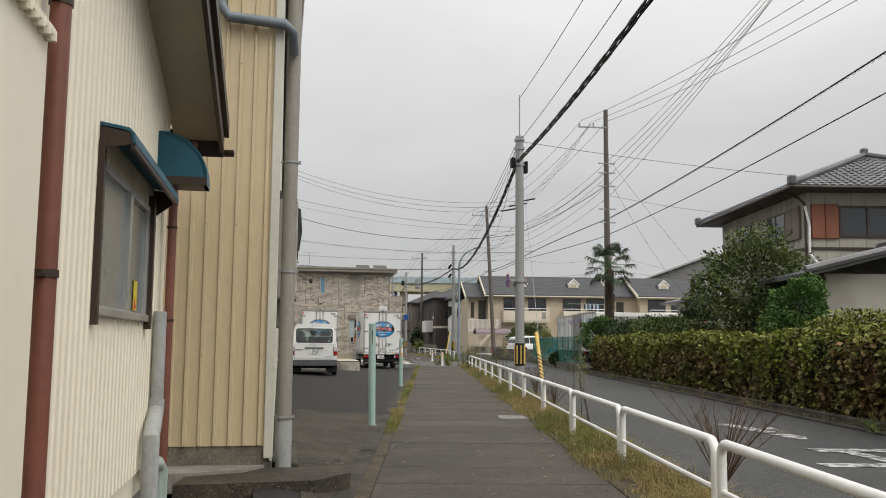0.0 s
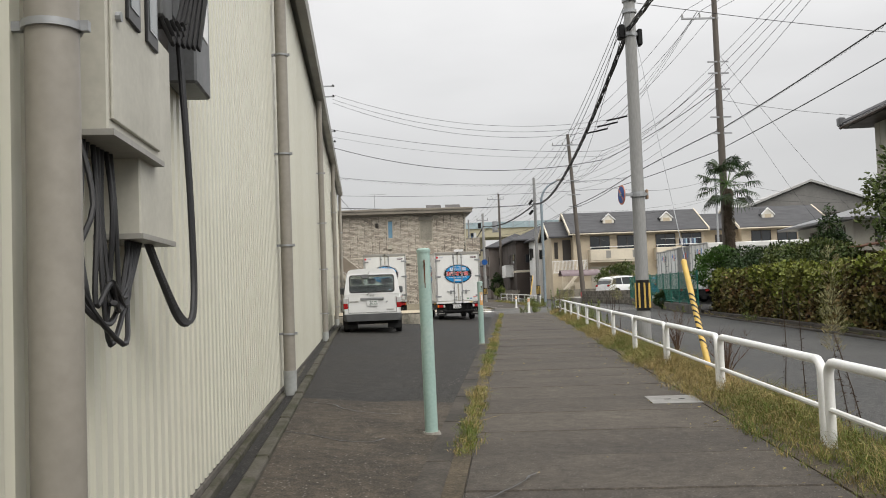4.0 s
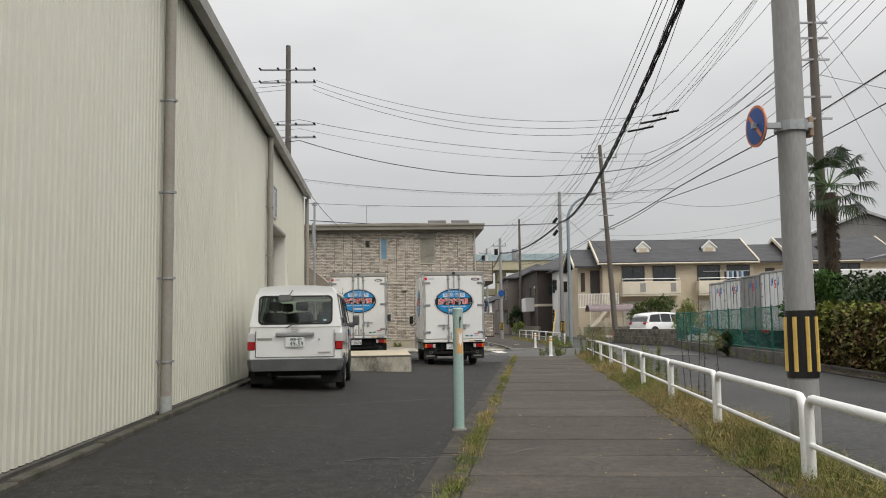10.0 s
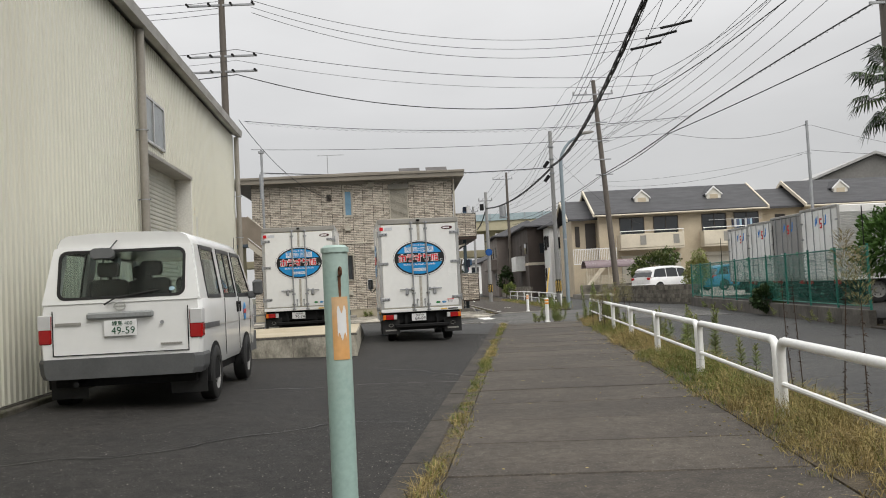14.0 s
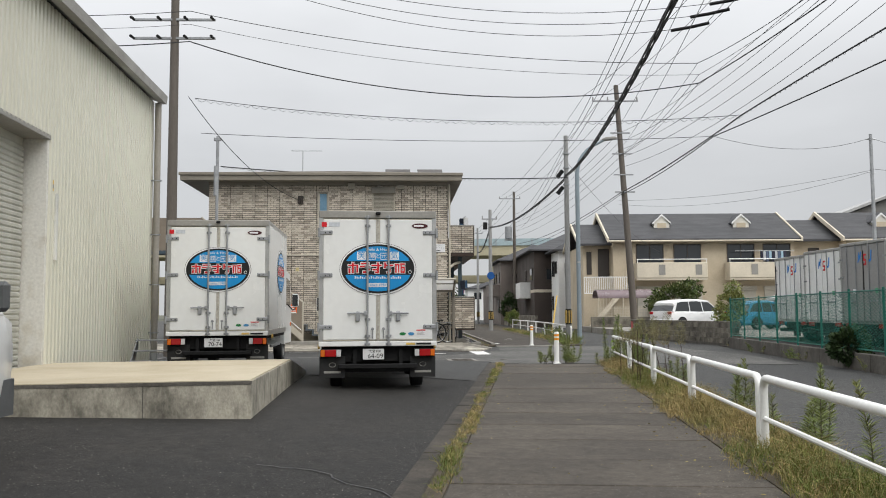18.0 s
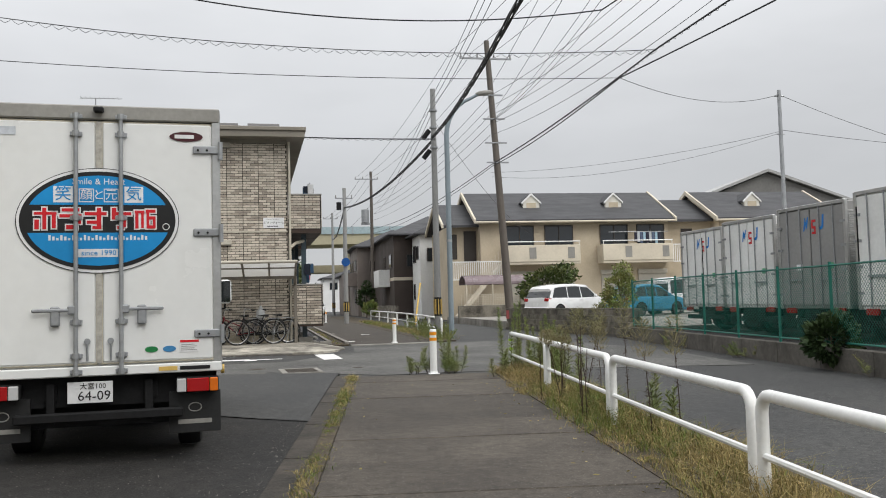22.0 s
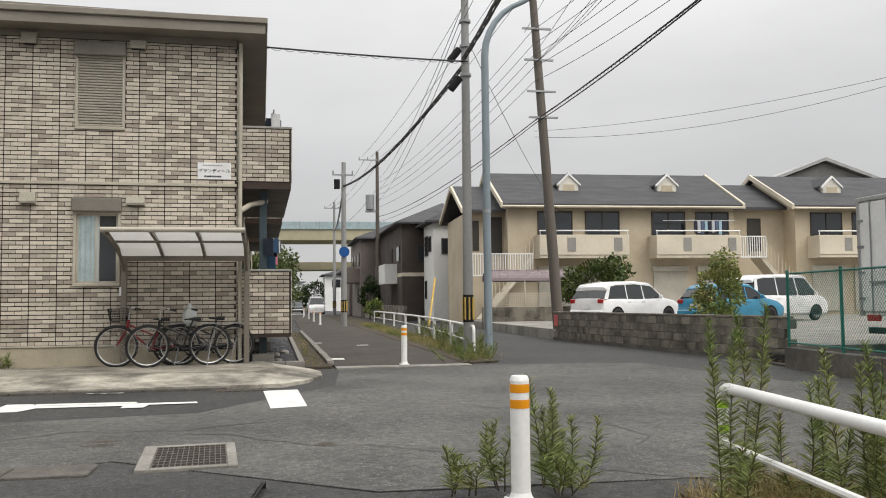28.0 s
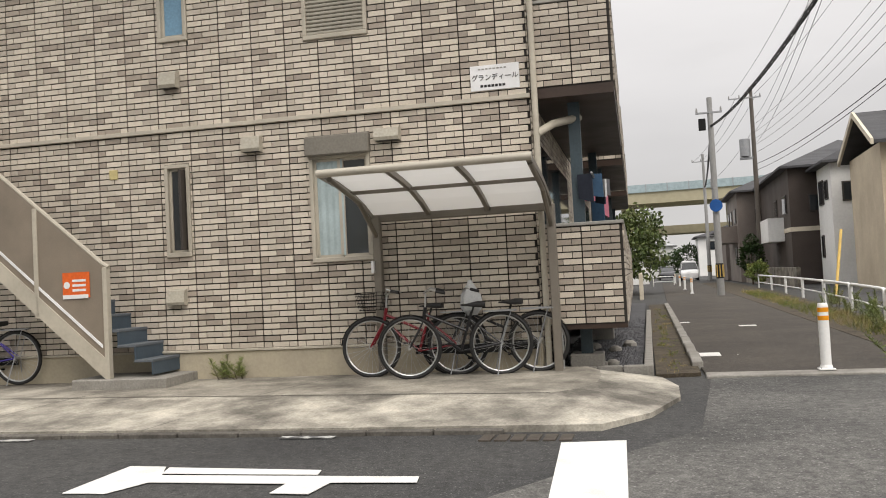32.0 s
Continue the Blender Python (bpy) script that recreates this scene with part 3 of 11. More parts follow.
def downpipe(y, z0, z1, r=0.07, joints=(0.85, 1.9, 3.0, 4.2), x=0.14, foot=0.3):
    p = part("downpipe", Geo().tube([(x, y, z0), (x, y, z1)], r, 14), PIPE_TAUPE, warehouse, "taupe round downpipe", smooth=True)
    part("pipe_foot", Geo().tube([(x, y, z0 - 0.02), (x, y, z0 + foot)], r + 0.008, 14), PIPE_GREY, p, smooth=True)
    for z in joints:
        part("clamp", Geo().tube([(x, y, z), (x, y, z + 0.022)], r + 0.010, 14).box(-0.0, x, y - 0.012, y + 0.012, z, z + 0.028).box(x + r, x + r + 0.03, y - 0.012, y + 0.012, z, z + 0.03), STEEL, p, smooth=True)


downpipe(0.22, 0.03, 5.5, 0.075, (0.62, 2.1, 3.25), foot=0.56)
for y in (8.05, 18.35, 28.42, 38.8):
    downpipe(y, 0.13, 5.95)
# loading door, window above it, hood
SLATS = mat("shutter_slats", (0.50, 0.50, 0.45), 0.45, 0.2, var=0.05, s1=2, s2=20, bump=0.02)
shutter = part("roller_shutter", Geo().box(-0.36, -0.335, DOOR_Y0 + 0.1, DOOR_Y1 - 0.1, 0.22, DOOR_Z), SLATS, warehouse, "closed ribbed roller shutter")
slat = Geo().prism([(-0.335, 0.0), (-0.315, 0.02), (-0.315, 0.06), (-0.335, 0.08)], "y", DOOR_Y0 + 0.1, DOOR_Y1 - 0.1).mesh("slat", SLATS)
for i in range(42):
    part("slat", slat, SLATS, shutter, m=pose(0, 0, 0.25 + 0.085 * i))
for a in (DOOR_Y0, DOOR_Y1 - 0.06):
    part("door_jamb", Geo().box(-0.40, 0.012, a, a + 0.06, 0.2, DOOR_Z, 0.006), mat("white_jamb", (0.62, 0.61, 0.57), 0.5, var=0.1, s1=2, s2=25, bump=0.03, c2=(0.46, 0.42, 0.34), cut=(0.55, 0.75)), warehouse, "white scuffed door jamb")
part("door_head", Geo().box(-0.40, 0.03, DOOR_Y0 - 0.02, DOOR_Y1 + 0.02, DOOR_Z - 0.05, DOOR_Z + 0.03, 0.008), TRIM_GREY, warehouse)
tag_ = part("warning_sticker", Geo().box(0.016, 0.022, 32.99, 33.12, 3.17, 3.34), YELLOW, warehouse, "small yellow warning sticker")
part("sticker_mark", Geo().box(0.022, 0.025, 33.02, 33.09, 3.21, 3.27), TRIM_GREY, tag_)
part("chain_cover", Geo().box(0.012, 0.06, 33.13, 33.21, 2.1, 3.14, 0.01), mat("white_cover", (0.66, 0.66, 0.62), 0.45, var=0.04, bump=0.02), warehouse, "narrow white chain cover beside the door")
win = part("window", Geo().box(0.0, 0.045, 28.62, 30.3, 4.12, 4.17, 0.005).box(0.0, 0.045, 28.62, 30.3, 4.93, 4.98, 0.005).box(0.0, 0.045, 28.62, 28.67, 4.17, 4.93).box(0.0, 0.045, 30.25, 30.3, 4.17, 4.93).box(0.005, 0.05, 29.43, 29.49, 4.17, 4.93), ALU, warehouse, "aluminium sliding window", m=pose(0.03, 0, 0))
for a, b in ((28.67, 29.43), (29.49, 30.25)):
    part("pane", Geo().box(0.018, 0.026, a, b, 4.17, 4.93), FROST, win)

# ---- cream house ----
COT = pose(-1.4, 8.4, 0, 0, 0, 2.9)
cottage = thing("cream_house", COT, "cream corrugated house wall with teal window awnings", "house")
WY0, WY1, WZ0, WZ1 = -3.72, -1.96, 1.53, 2.36
# the roof falls towards the warehouse
rake = lambda y: 3.26 + 0.27 * (-0.55 - y if y > -7.2 else y + 13.85)
for a, b, lo, hi in ((-14, WY0, 0.47, rake), (WY0, WY1, 0.47, WZ0), (WY0, WY1, WZ1, rake), (WY1, -0.95, 0.47, rake)):
    part("wall_panel", ribbed(a, b, lo, hi, 0.115, 0.016), CREAM, cottage)
g = Geo().box(-6, -0.01, -14, WY0, 0.3, 3.12).box(-6, -0.01, WY1, -0.95, 0.3, 3.12).box(-6, -0.01, WY0, WY1, 0.3, WZ0).box(-6, -0.01, WY0, WY1, WZ1, 3.12).box(-6, -0.5, WY0, WY1, WZ0, WZ1)
part("core_wall", g, CREAM, cottage)
part("gable_wall", Geo().prism([(-14, 3.1), (-0.95, 3.1), (-0.95, rake(-0.95)), (-7.2, rake(-7.2)), (-14, rake(-14))], "x", -6, -0.01), CREAM, cottage)
part("plinth", Geo().box(-6, -0.012, -14, -0.95, -0.1, 0.47, 0.01), CONCRETE, cottage, "bare concrete plinth")
SOFFIT = mat("soffit_board", (0.50, 0.45, 0.33), 0.7, var=0.05, s1=0.8, s2=15, bump=0.03)
def raked(x0, x1, lo, hi, y1=-0.5):
    """A board that follows the slope of the roof."""
    ys = (-14.3, -7.2, y1)
    return Geo().prism([(y, rake(y) + lo) for y in ys] + [(y, rake(y) + hi) for y in reversed(ys)], "x", x0, x1)


part("soffit", raked(0.0, 0.40, -0.05, -0.01), SOFFIT, cottage, "plain tan soffit under the raking eaves")
part("fascia", raked(0.40, 0.435, -0.17, 0.10), BROWN_DARK, cottage, "dark brown barge board")
part("end_board", Geo().box(-6, 0.43, -0.53, -0.50, 3.06, 3.30, 0.006), BROWN_DARK, cottage)
part("roof_edge", raked(0.435, 0.475, 0.0, 0.13), BROWN_DARK, cottage)
part("eaves_gutter", Geo().prism([(y - 0.42, z - 0.02) for y, z in arc(0.0, 3.16, 0.055, 180, 360, 8) + arc(0.0, 3.16, 0.042, 360, 180, 8)], "x", -6, 0.52), BROWN_DARK, cottage)
part("roof", raked(-6.4, 0.47, 0.10, 0.14), BROWN_DARK, cottage)
win = part("window", Geo().box(-0.02, 0.05, WY0, WY1, WZ0, WZ0 + 0.05, 0.006).box(-0.02, 0.03, WY0, WY1, WZ1 - 0.04, WZ1).box(-0.02, 0.03, WY0, WY0 + 0.04, WZ0, WZ1).box(-0.02, 0.03, WY1 - 0.04, WY1, WZ0, WZ1).box(-0.01, 0.045, -2.88, -2.80, WZ0 + 0.04, WZ1 - 0.03), ALU, cottage, "aluminium sliding window")
for a, b, x in ((WY0 + 0.04, -2.84, 0.012), (-2.84, WY1 - 0.04, -0.004)):
    part("pane", Geo().box(x, x + 0.006, a, b, WZ0 + 0.05, WZ1 - 0.04), FROST, win)
    for c in (a, b - 0.03):
        part("sash", Geo().box(x - 0.005, x + 0.02, c, c + 0.03, WZ0 + 0.05, WZ1 - 0.04), ALU, win)
# dark strips that paint a shadow down both sides of the window
part("shadow_board", Geo().box(0.0, 0.06, WY1, WY1 + 0.07, WZ0 - 0.05, 2.45), BROWN_DARK, cottage)
part("shadow_board", Geo().box(0.0, 0.05, WY0 - 0.05, WY0, WZ0 - 0.05, 2.45), BROWN_DARK, cottage)
part("sticker", Geo().box(0.008, 0.012, -2.42, -2.29, 1.60, 1.80), mat("yellow_sticker", (0.75, 0.6, 0.03), 0.4, bump=0), cottage, "yellow and red notice sticker")
part("sticker_mark", Geo().prism([(-2.41, 1.61), (-2.31, 1.61), (-2.40, 1.68)], "x", 0.012, 0.014), SIGN_RED, cottage)
# teal canvas awnings
aw = thing("awning", COT, "teal canvas awning on a dark frame over the window", "awning", "teal awnings")
part("canvas", Geo().prism([(0.0, 2.535), (0.02, 2.55), (0.165, 2.525), (0.192, 2.50), (0.20, 2.44), (0.185, 2.44), (0.178, 2.49), (0.155, 2.51), (0.02, 2.532)], "y", -3.76, -1.74), TEAL, aw)
for y in (-1.76, -3.755):
    part("side_panel", Geo().prism([(0.0, 2.53), (0.165, 2.50), (0.185, 2.44), (0.0, 2.30 if y > -2 else 2.40)], "y", y, y + 0.015), BROWN_DARK, aw)
part("front_rail", Geo().box(0.172, 0.197, -3.75, -1.75, 2.41, 2.445, 0.004), BROWN_DARK, aw)
aw = thing("awning", COT, "teal canvas quarter-round awning over a side door", "awning", "teal awnings")
hood = lambda dx, dz: [(0.02 + dx * math.sin(radians(a)), 2.66 + dz * math.cos(radians(a))) for a in range(10, 91, 10)]
part("canvas", Geo().prism([(0.02, 3.02)] + hood(0.37, 0.36) + [(0.39, 2.60), (0.36, 2.60), (0.35, 2.66)] + hood(0.34, 0.33)[::-1], "y", -1.62, -1.36), TEAL, aw, smooth=True)
for y in (-1.62, -1.375):
    part("side_panel", Geo().prism([(0.0, 3.02)] + hood(0.36, 0.35) + [(0.0, 2.66)], "y", y, y + 0.015), TEAL, aw)
part("lower_band", Geo().prism([(0.0, 2.60), (0.39, 2.60), (0.385, 2.665), (0.0, 2.665)], "y", -1.63, -1.35), BROWN_DARK, aw, "dark lower band")


def bent_pipe(name, pts, r, material, parent, label=""):
    return part(name, Geo().tube(pts, r, 12), material, parent, label, smooth=True)


p = bent_pipe("downpipe", [(0.09, -4.95, 0.0), (0.09, -4.95, 3.1)], 0.042, PIPE_BROWN, cottage, "red-brown downpipe")
for z in (1.64, 2.72):
    part("clamp", Geo().tube([(0.09, -4.95, z), (0.09, -4.95, z + 0.03)], 0.048, 12).box(0.0, 0.1, -5.02, -5.0, z, z + 0.015), BROWN_DARK, p)
p = bent_pipe("downpipe", [(0.10, -1.25, 0.05), (0.10, -1.25, 2.62), (0.12, -1.2, 2.9), (0.2, -0.8, 3.1)], 0.035, PIPE_BROWN, cottage, "red-brown downpipe")
for z in (0.35, 1.55, 2.3):
    part("clamp", Geo().tube([(0.10, -1.25, z), (0.10, -1.25, z + 0.02)], 0.042, 12), BROWN_DARK, p)
part("cladding_lip", (lambda g: [g.box(0.03, 0.13, -6.72 + i * 0.04, -6.70 + i * 0.04, 2.52 - 0.015 * (i % 2), 2.545) for i in range(40)] and g)(Geo().box(0.0, 0.12, -14, -5.12, 2.535, 2.56)), CREAM, cottage)
part("projecting_wall", Geo().box(0.0, 0.09, -14, -5.10, -0.1, 2.52, 0.006), CREAM, cottage, "smooth cream projecting wall")
# plumbing on the wall
p = thing("wall_plumbing", COT @ pose(0, -0.5, 0), "grey insulated water pipes clipped to the cream wall", "pipe")
bent_pipe("pipe", [(0.07, -1.02, 0.9), (0.07, -1.02, 1.62)], 0.05, PIPE_GREY, p)
bent_pipe("pipe", [(0.1, -1.45, 0.16), (0.1, -1.45, 0.72), (0.09, -1.3, 0.78), (0.07, -1.05, 0.86), (0.07, -1.02, 0.95)], 0.06, PIPE_GREY, p, "grey insulated pipe with white elbow")
bent_pipe("pipe", [(0.12, -0.98, 0.10), (0.12, -0.98, 0.42), (0.1, -1.05, 0.48), (0.06, -1.3, 0.5)], 0.05, mat("pale_green_pvc", (0.42, 0.5, 0.45), 0.45, var=0.05, bump=0.02), p)
bent_pipe("pipe", [(0.17, -2.0, 0.06), (0.15, -1.6, 0.16), (0.14, -1.3, 0.2), (0.14, -1.15, 0.12)], 0.055, WHITE_PAINT, p, "white drain pipe elbow")

# ---- tiled flats: bodies (tiles come last) ----
flats = thing("flats", FLATS, "two-storey flats clad in beige and brown brick tiles", "apartment building")
FL_W, FL_D = 8.9, 26.0
GROUT = mat("grout", (0.03, 0.026, 0.022), 0.9, var=0.1, bump=0.1)
# openings in the front: x0, x1, z0, z1
OPEN = {"low": (-2.785, -2.08, 1.63, 2.88), "shut": (-2.785, -2.03, 4.465, 5.72), "slim": (-4.81, -4.55, 1.81, 2.92), "slim_up": (-4.825, -4.50, 4.66, 5.79)}
g = Geo()
xs = [-FL_W, -4.90, -4.46, -2.95, -2.06, 0.0]
cuts = {1: [(1.78, 3.0), (4.66, 5.78)], 3: [(1.52, 2.96), (4.45, 5.86)]}
for i in range(5):
    z = 0.53
    for lo, hi in cuts.get(i, []) + [(6.2, 6.2)]:
        part("wall_panel", Geo().box(xs[i], xs[i + 1], 0.0, 0.18, z, lo), GROUT, flats)
        z = hi
for w_ in ((-FL_W, 0.0, 0.18, 0.22), (-FL_W, -FL_W + 0.15, 0.22, FL_D), (-0.15, 0.0, 0.22, FL_D), (-FL_W, 0.0, FL_D, FL_D + 0.15)):
    part("wall", Geo().box(*w_, 0.3, 6.2), GROUT, flats)
part("skirting", Geo().box(-FL_W, 0.0, -0.02, 0.2, 0.05, 0.50, 0.005), mat("cream_skirting", (0.43, 0.38, 0.28), 0.7, var=0.06, s1=1.2, s2=30, bump=0.08, c2=(0.34, 0.30, 0.23)), flats, "rendered cream skirting")
BAND = mat("beige_band", (0.48, 0.44, 0.36), 0.5, var=0.05, s1=2, s2=20, bump=0.02)
part("drip_edge", Geo().box(-FL_W, 0.01, -0.045, 0.0, 0.50, 0.53, 0.004), BAND, flats)
part("string_course", Geo().box(-FL_W, 0.012, -0.05, 0.0, 3.40, 3.455, 0.006), BAND, flats, "beige string course between the storeys")
FASCIA = mat("taupe_fascia", (0.25, 0.225, 0.185), 0.45, var=0.04, s1=1, s2=15, bump=0.02)
part("roof", Geo().prism([(-FL_W - 0.95, 6.18), (0.52, 6.18), (0.52, 6.46), (-4.0, 6.52), (-FL_W - 0.95, 6.46)], "y", -0.5, FL_D + 0.5), FASCIA, flats, "flat roof with a taupe fascia")
part("roof_edge", Geo().box(-FL_W - 1.0, 0.56, -0.55, -0.46, 6.36, 6.47, 0.012).box(0.48, 0.56, -0.46, FL_D, 6.36, 6.47, 0.012), FASCIA, flats)
part("frieze", Geo().box(-FL_W, 0.0, -0.03, 0.0, 6.06, 6.18), FASCIA, flats)


# ---- guard rail, bollards ----
def sw(s, u, z=0.0):
    return WALK @ Vector((u, s, z))


RAIL_AT = [50.4 - 3.36 * k for k in range(17, -1, -1)]


def rail_u(s):
    return 2.24 - 0.001 * max(0, s - 8)


def hoop(a, b, top, mid, r=0.038, rb=0.11):
    """A bent pipe with two legs, from a to b, and its lower pipe."""
    a, b = Vector(a), Vector(b)
    d = (b - a).normalized()
    pts = [a + Vector((0, 0, z)) for z in (-0.15, top - rb)]
    for i in range(1, 6):
        t = radians(90 * i / 5)
        pts.append(a + d * (rb - rb * math.cos(t)) + Vector((0, 0, top - rb + rb * math.sin(t))))
    for i in range(0, 6):
        t = radians(90 * i / 5)
        pts.append(b - d * (rb - rb * math.sin(t)) + Vector((0, 0, top - rb + rb * math.cos(t))))
    pts.append(b + Vector((0, 0, -0.15)))
    return Geo().tube(pts, r, 10), Geo().tube([a + Vector((0, 0, mid)), b + Vector((0, 0, mid))], r * 0.62, 8)


def guard_rail(a, b, top=0.655, mid=0.29, label="white painted pipe guard rail between verge and road", band=False):
    o = Vector(a)
    th = thing("guard_rail", Matrix.Translation(o), label, "guard rail", "pipe guard rails")
    h, m = hoop((0, 0, 0), Vector(b) - o, top, mid)
    part("hoop", h, WHITE_PAINT, th, smooth=True)
    part("lower_pipe", m, WHITE_PAINT, th, smooth=True)
    if band:
        for z in (0.36, 0.52):
            part("reflector_band", Geo().tube([(0, 0, z), (0, 0, z + 0.05)], 0.0405, 10), mat("lime_tape", (0.45, 0.75, 0.05), 0.4, bump=0), th, "lime reflective tape")
    return th


for s0, s1 in zip(RAIL_AT, RAIL_AT[1:]):
    last = s1 == RAIL_AT[-1]
    if last:
        guard_rail(sw(s1, rail_u(s1)), sw(s0 + 0.07, rail_u(s0)), label="white pipe guard rail end with lime reflective tape", band=True)
    else:
        guard_rail(sw(s0 + 0.07, rail_u(s0)), sw(s1 - 0.07, rail_u(s1)))


def mint_post(m, h, r, sticker=False):
    th = thing("bollard", m, "mint green steel post" + (" with a torn orange sticker" if sticker else " with a rusty eye bolt") + " by the walk", "bollard", "mint posts")
    part("post", Geo().tube([(0, 0, -0.1), (0, 0, h - 0.03)], r, 20), MINT, th, smooth=True)
    part("cap", Geo().tube([(0, 0, h - 0.035), (0, 0, h - 0.012)], r + 0.006, 20).tube([(0, 0, h - 0.014), (0, 0, h)], r + 0.004, 20, r * 0.8), MINT, th, smooth=True)
    part("footing", Geo().tube([(0, 0, -0.05), (0, 0, 0.03)], r + 0.05, 14, r + 0.02), CONCRETE, th)
    part("eye_bolt", Geo().tube([(0.0, -r - 0.02 + 0.018 * math.sin(radians(a)), h - 0.13 + 0.02 * math.cos(radians(a))) for a in range(0, 360, 36)], 0.006, 6, closed=True), RUST, th)
    part("rust_streak", Geo().add([(-0.008, -r - 0.001, h - 0.15), (0.008, -r - 0.001, h - 0.15), (0.004, -r - 0.0015, h - 0.36), (-0.003, -r - 0.0015, h - 0.36)], [(0, 1, 2, 3)]), RUST, th)
    if sticker:
        z0, z1, n = 0.92, 1.22, 10
        pts = [((r + 0.002) * math.sin(radians(-38 + 76 * i / n)), -(r + 0.002) * math.cos(radians(-38 + 76 * i / n)), z) for z in (z0, z1) for i in range(n + 1)]
        st = part("sticker", Geo().add(pts, [(i, i + 1, n + 2 + i, n + 1 + i) for i in range(n)]), mat("orange_sticker", (0.70, 0.36, 0.12), 0.5, var=0.05, bump=0, c2=(0.6, 0.5, 0.36)), th, "faded orange sticker with a white patch")
        pts = [((r + 0.004) * math.sin(radians(-16 + 40 * i / n)), -(r + 0.004) * math.cos(radians(-16 + 40 * i / n)), z + 0.02 * math.sin(i)) for z in (1.03, 1.16) for i in range(n + 1)]
        part("patch", Geo().add(pts, [(i, i + 1, n + 2 + i, n + 1 + i) for i in range(n)]), SIGN_WHITE, st)
    return th


mint_post(Matrix.Translation((0.81, 14.33, lot_z(0.81, 14.3))) @ pose(0, 0, 0, 0, -0.6, 0), 1.68, 0.058)
mint_post(Matrix.Translation((2.37, 26.6, lot_z(2.37, 26.6))) @ pose(0, 0, 0, 0, 0, 20), 1.47, 0.062, True)


def lane_post(m, label="white delineator post with two orange reflective bands"):
    th = thing("delineator_post", m, label, "bollard", "white delineator posts")
    part("post", Geo().tube([(0, 0, 0), (0, 0, 0.74)], 0.060, 20), WHITE_PAINT, th, smooth=True)
    part("cap", Geo().tube([(0, 0, 0.74), (0, 0, 0.762), (0, 0, 0.772)], 0.061, 20, 0.048), WHITE_PAINT, th, smooth=True)
    part("base", Geo().box(-0.09, 0.09, -0.09, 0.09, 0.0, 0.022, 0.008).tube([(0, 0, 0.02), (0, 0, 0.06)], 0.076, 14, 0.062), WHITE_PAINT, th)
    for z in (0.575, 0.67):
        part("reflector_band", Geo().tube([(0, 0, z), (0, 0, z + 0.052)], 0.0618, 20), ORANGE_TAPE, th, "orange reflective band", smooth=True)
    for x, y in ((-0.065, -0.065), (0.065, -0.065), (-0.065, 0.065), (0.065, 0.065)):
        part("bolt", Geo().tube([(x, y, 0.02), (x, y, 0.032)], 0.01, 6), STEEL, th)
    return th


post0 = lane_post(Matrix.Translation((6.82, 49.66, 0.004)))
copy_thing(post0, Matrix.Translation((7.70, 61.35, 0.004)))

# slanted yellow guy-wire guard
th = thing("guy_wire_guard", pose(4.7, 18.0, -0.05), "slanted yellow plastic tube with black chevrons over a guy wire", "guy wire")
a, b = Vector((0, 0, 0)), Vector((0.100, 1.230, 1.66))
part("tube", Geo().tube([a, b], 0.042, 14), YELLOW, th, "yellow plastic tube", smooth=True)
part("cap", Geo().tube([b, b + (b - a).normalized() * 0.03], 0.043, 14, 0.02), YELLOW, th)
along = (b - a).normalized()
uu = along.cross(Vector((0, 0, 1))).normalized()
vv = along.cross(uu)
for i in range(9):
    c, n = a + (b - a) * (0.30 + i * 0.048), 16
    ring = [c + (uu * math.cos(f) + vv * math.sin(f)) * 0.0435 + along * (w - 0.045 * math.cos(f)) for w in (-0.018, 0.018) for f in [2 * math.pi * k / n for k in range(n)]]
    part("chevron", Geo().add(ring, [(k, (k + 1) % n, n + (k + 1) % n, n + k) for k in range(n)]), SIGN_BLACK, th)
part("guy_wire", Geo().tube([a, Vector((0.90, 6.40, 7.2))], 0.006, 5), STEEL, th)


# ---- utility poles ----
def pole(x, y, h, r0, r1, label, material, lean=(0, 0), band=True, name="utility_pole", zb=-0.05):
    th = thing(name, pose(x, y, zb), label, "utility pole", "utility poles")
    part("shaft", Geo().tube([(0, 0, -0.2), (lean[0], lean[1], h)], r0, 16, r1), material, th, smooth=True)
    if band:
        k = 0.8 / h
        part("warning_wrap", Geo().tube([(lean[0] * 0.06, lean[1] * 0.06, 0.78), (lean[0] * 0.1, lean[1] * 0.1, 1.42)], r0 + 0.006, 16, r0 + 0.003), SIGN_BLACK, th, "black wrap with yellow stripes", smooth=True)
        for i in range(8):
            t = 2 * math.pi * i / 8
            part("stripe", Geo().tube([((r0 + 0.004) * math.cos(t) + lean[0] * 0.06, (r0 + 0.004) * math.sin(t) + lean[1] * 0.06, 0.84), ((r0 + 0.002) * math.cos(t) + lean[0] * 0.1, (r0 + 0.002) * math.sin(t) + lean[1] * 0.1, 1.36)], 0.021, 6), YELLOW, th)
    return th


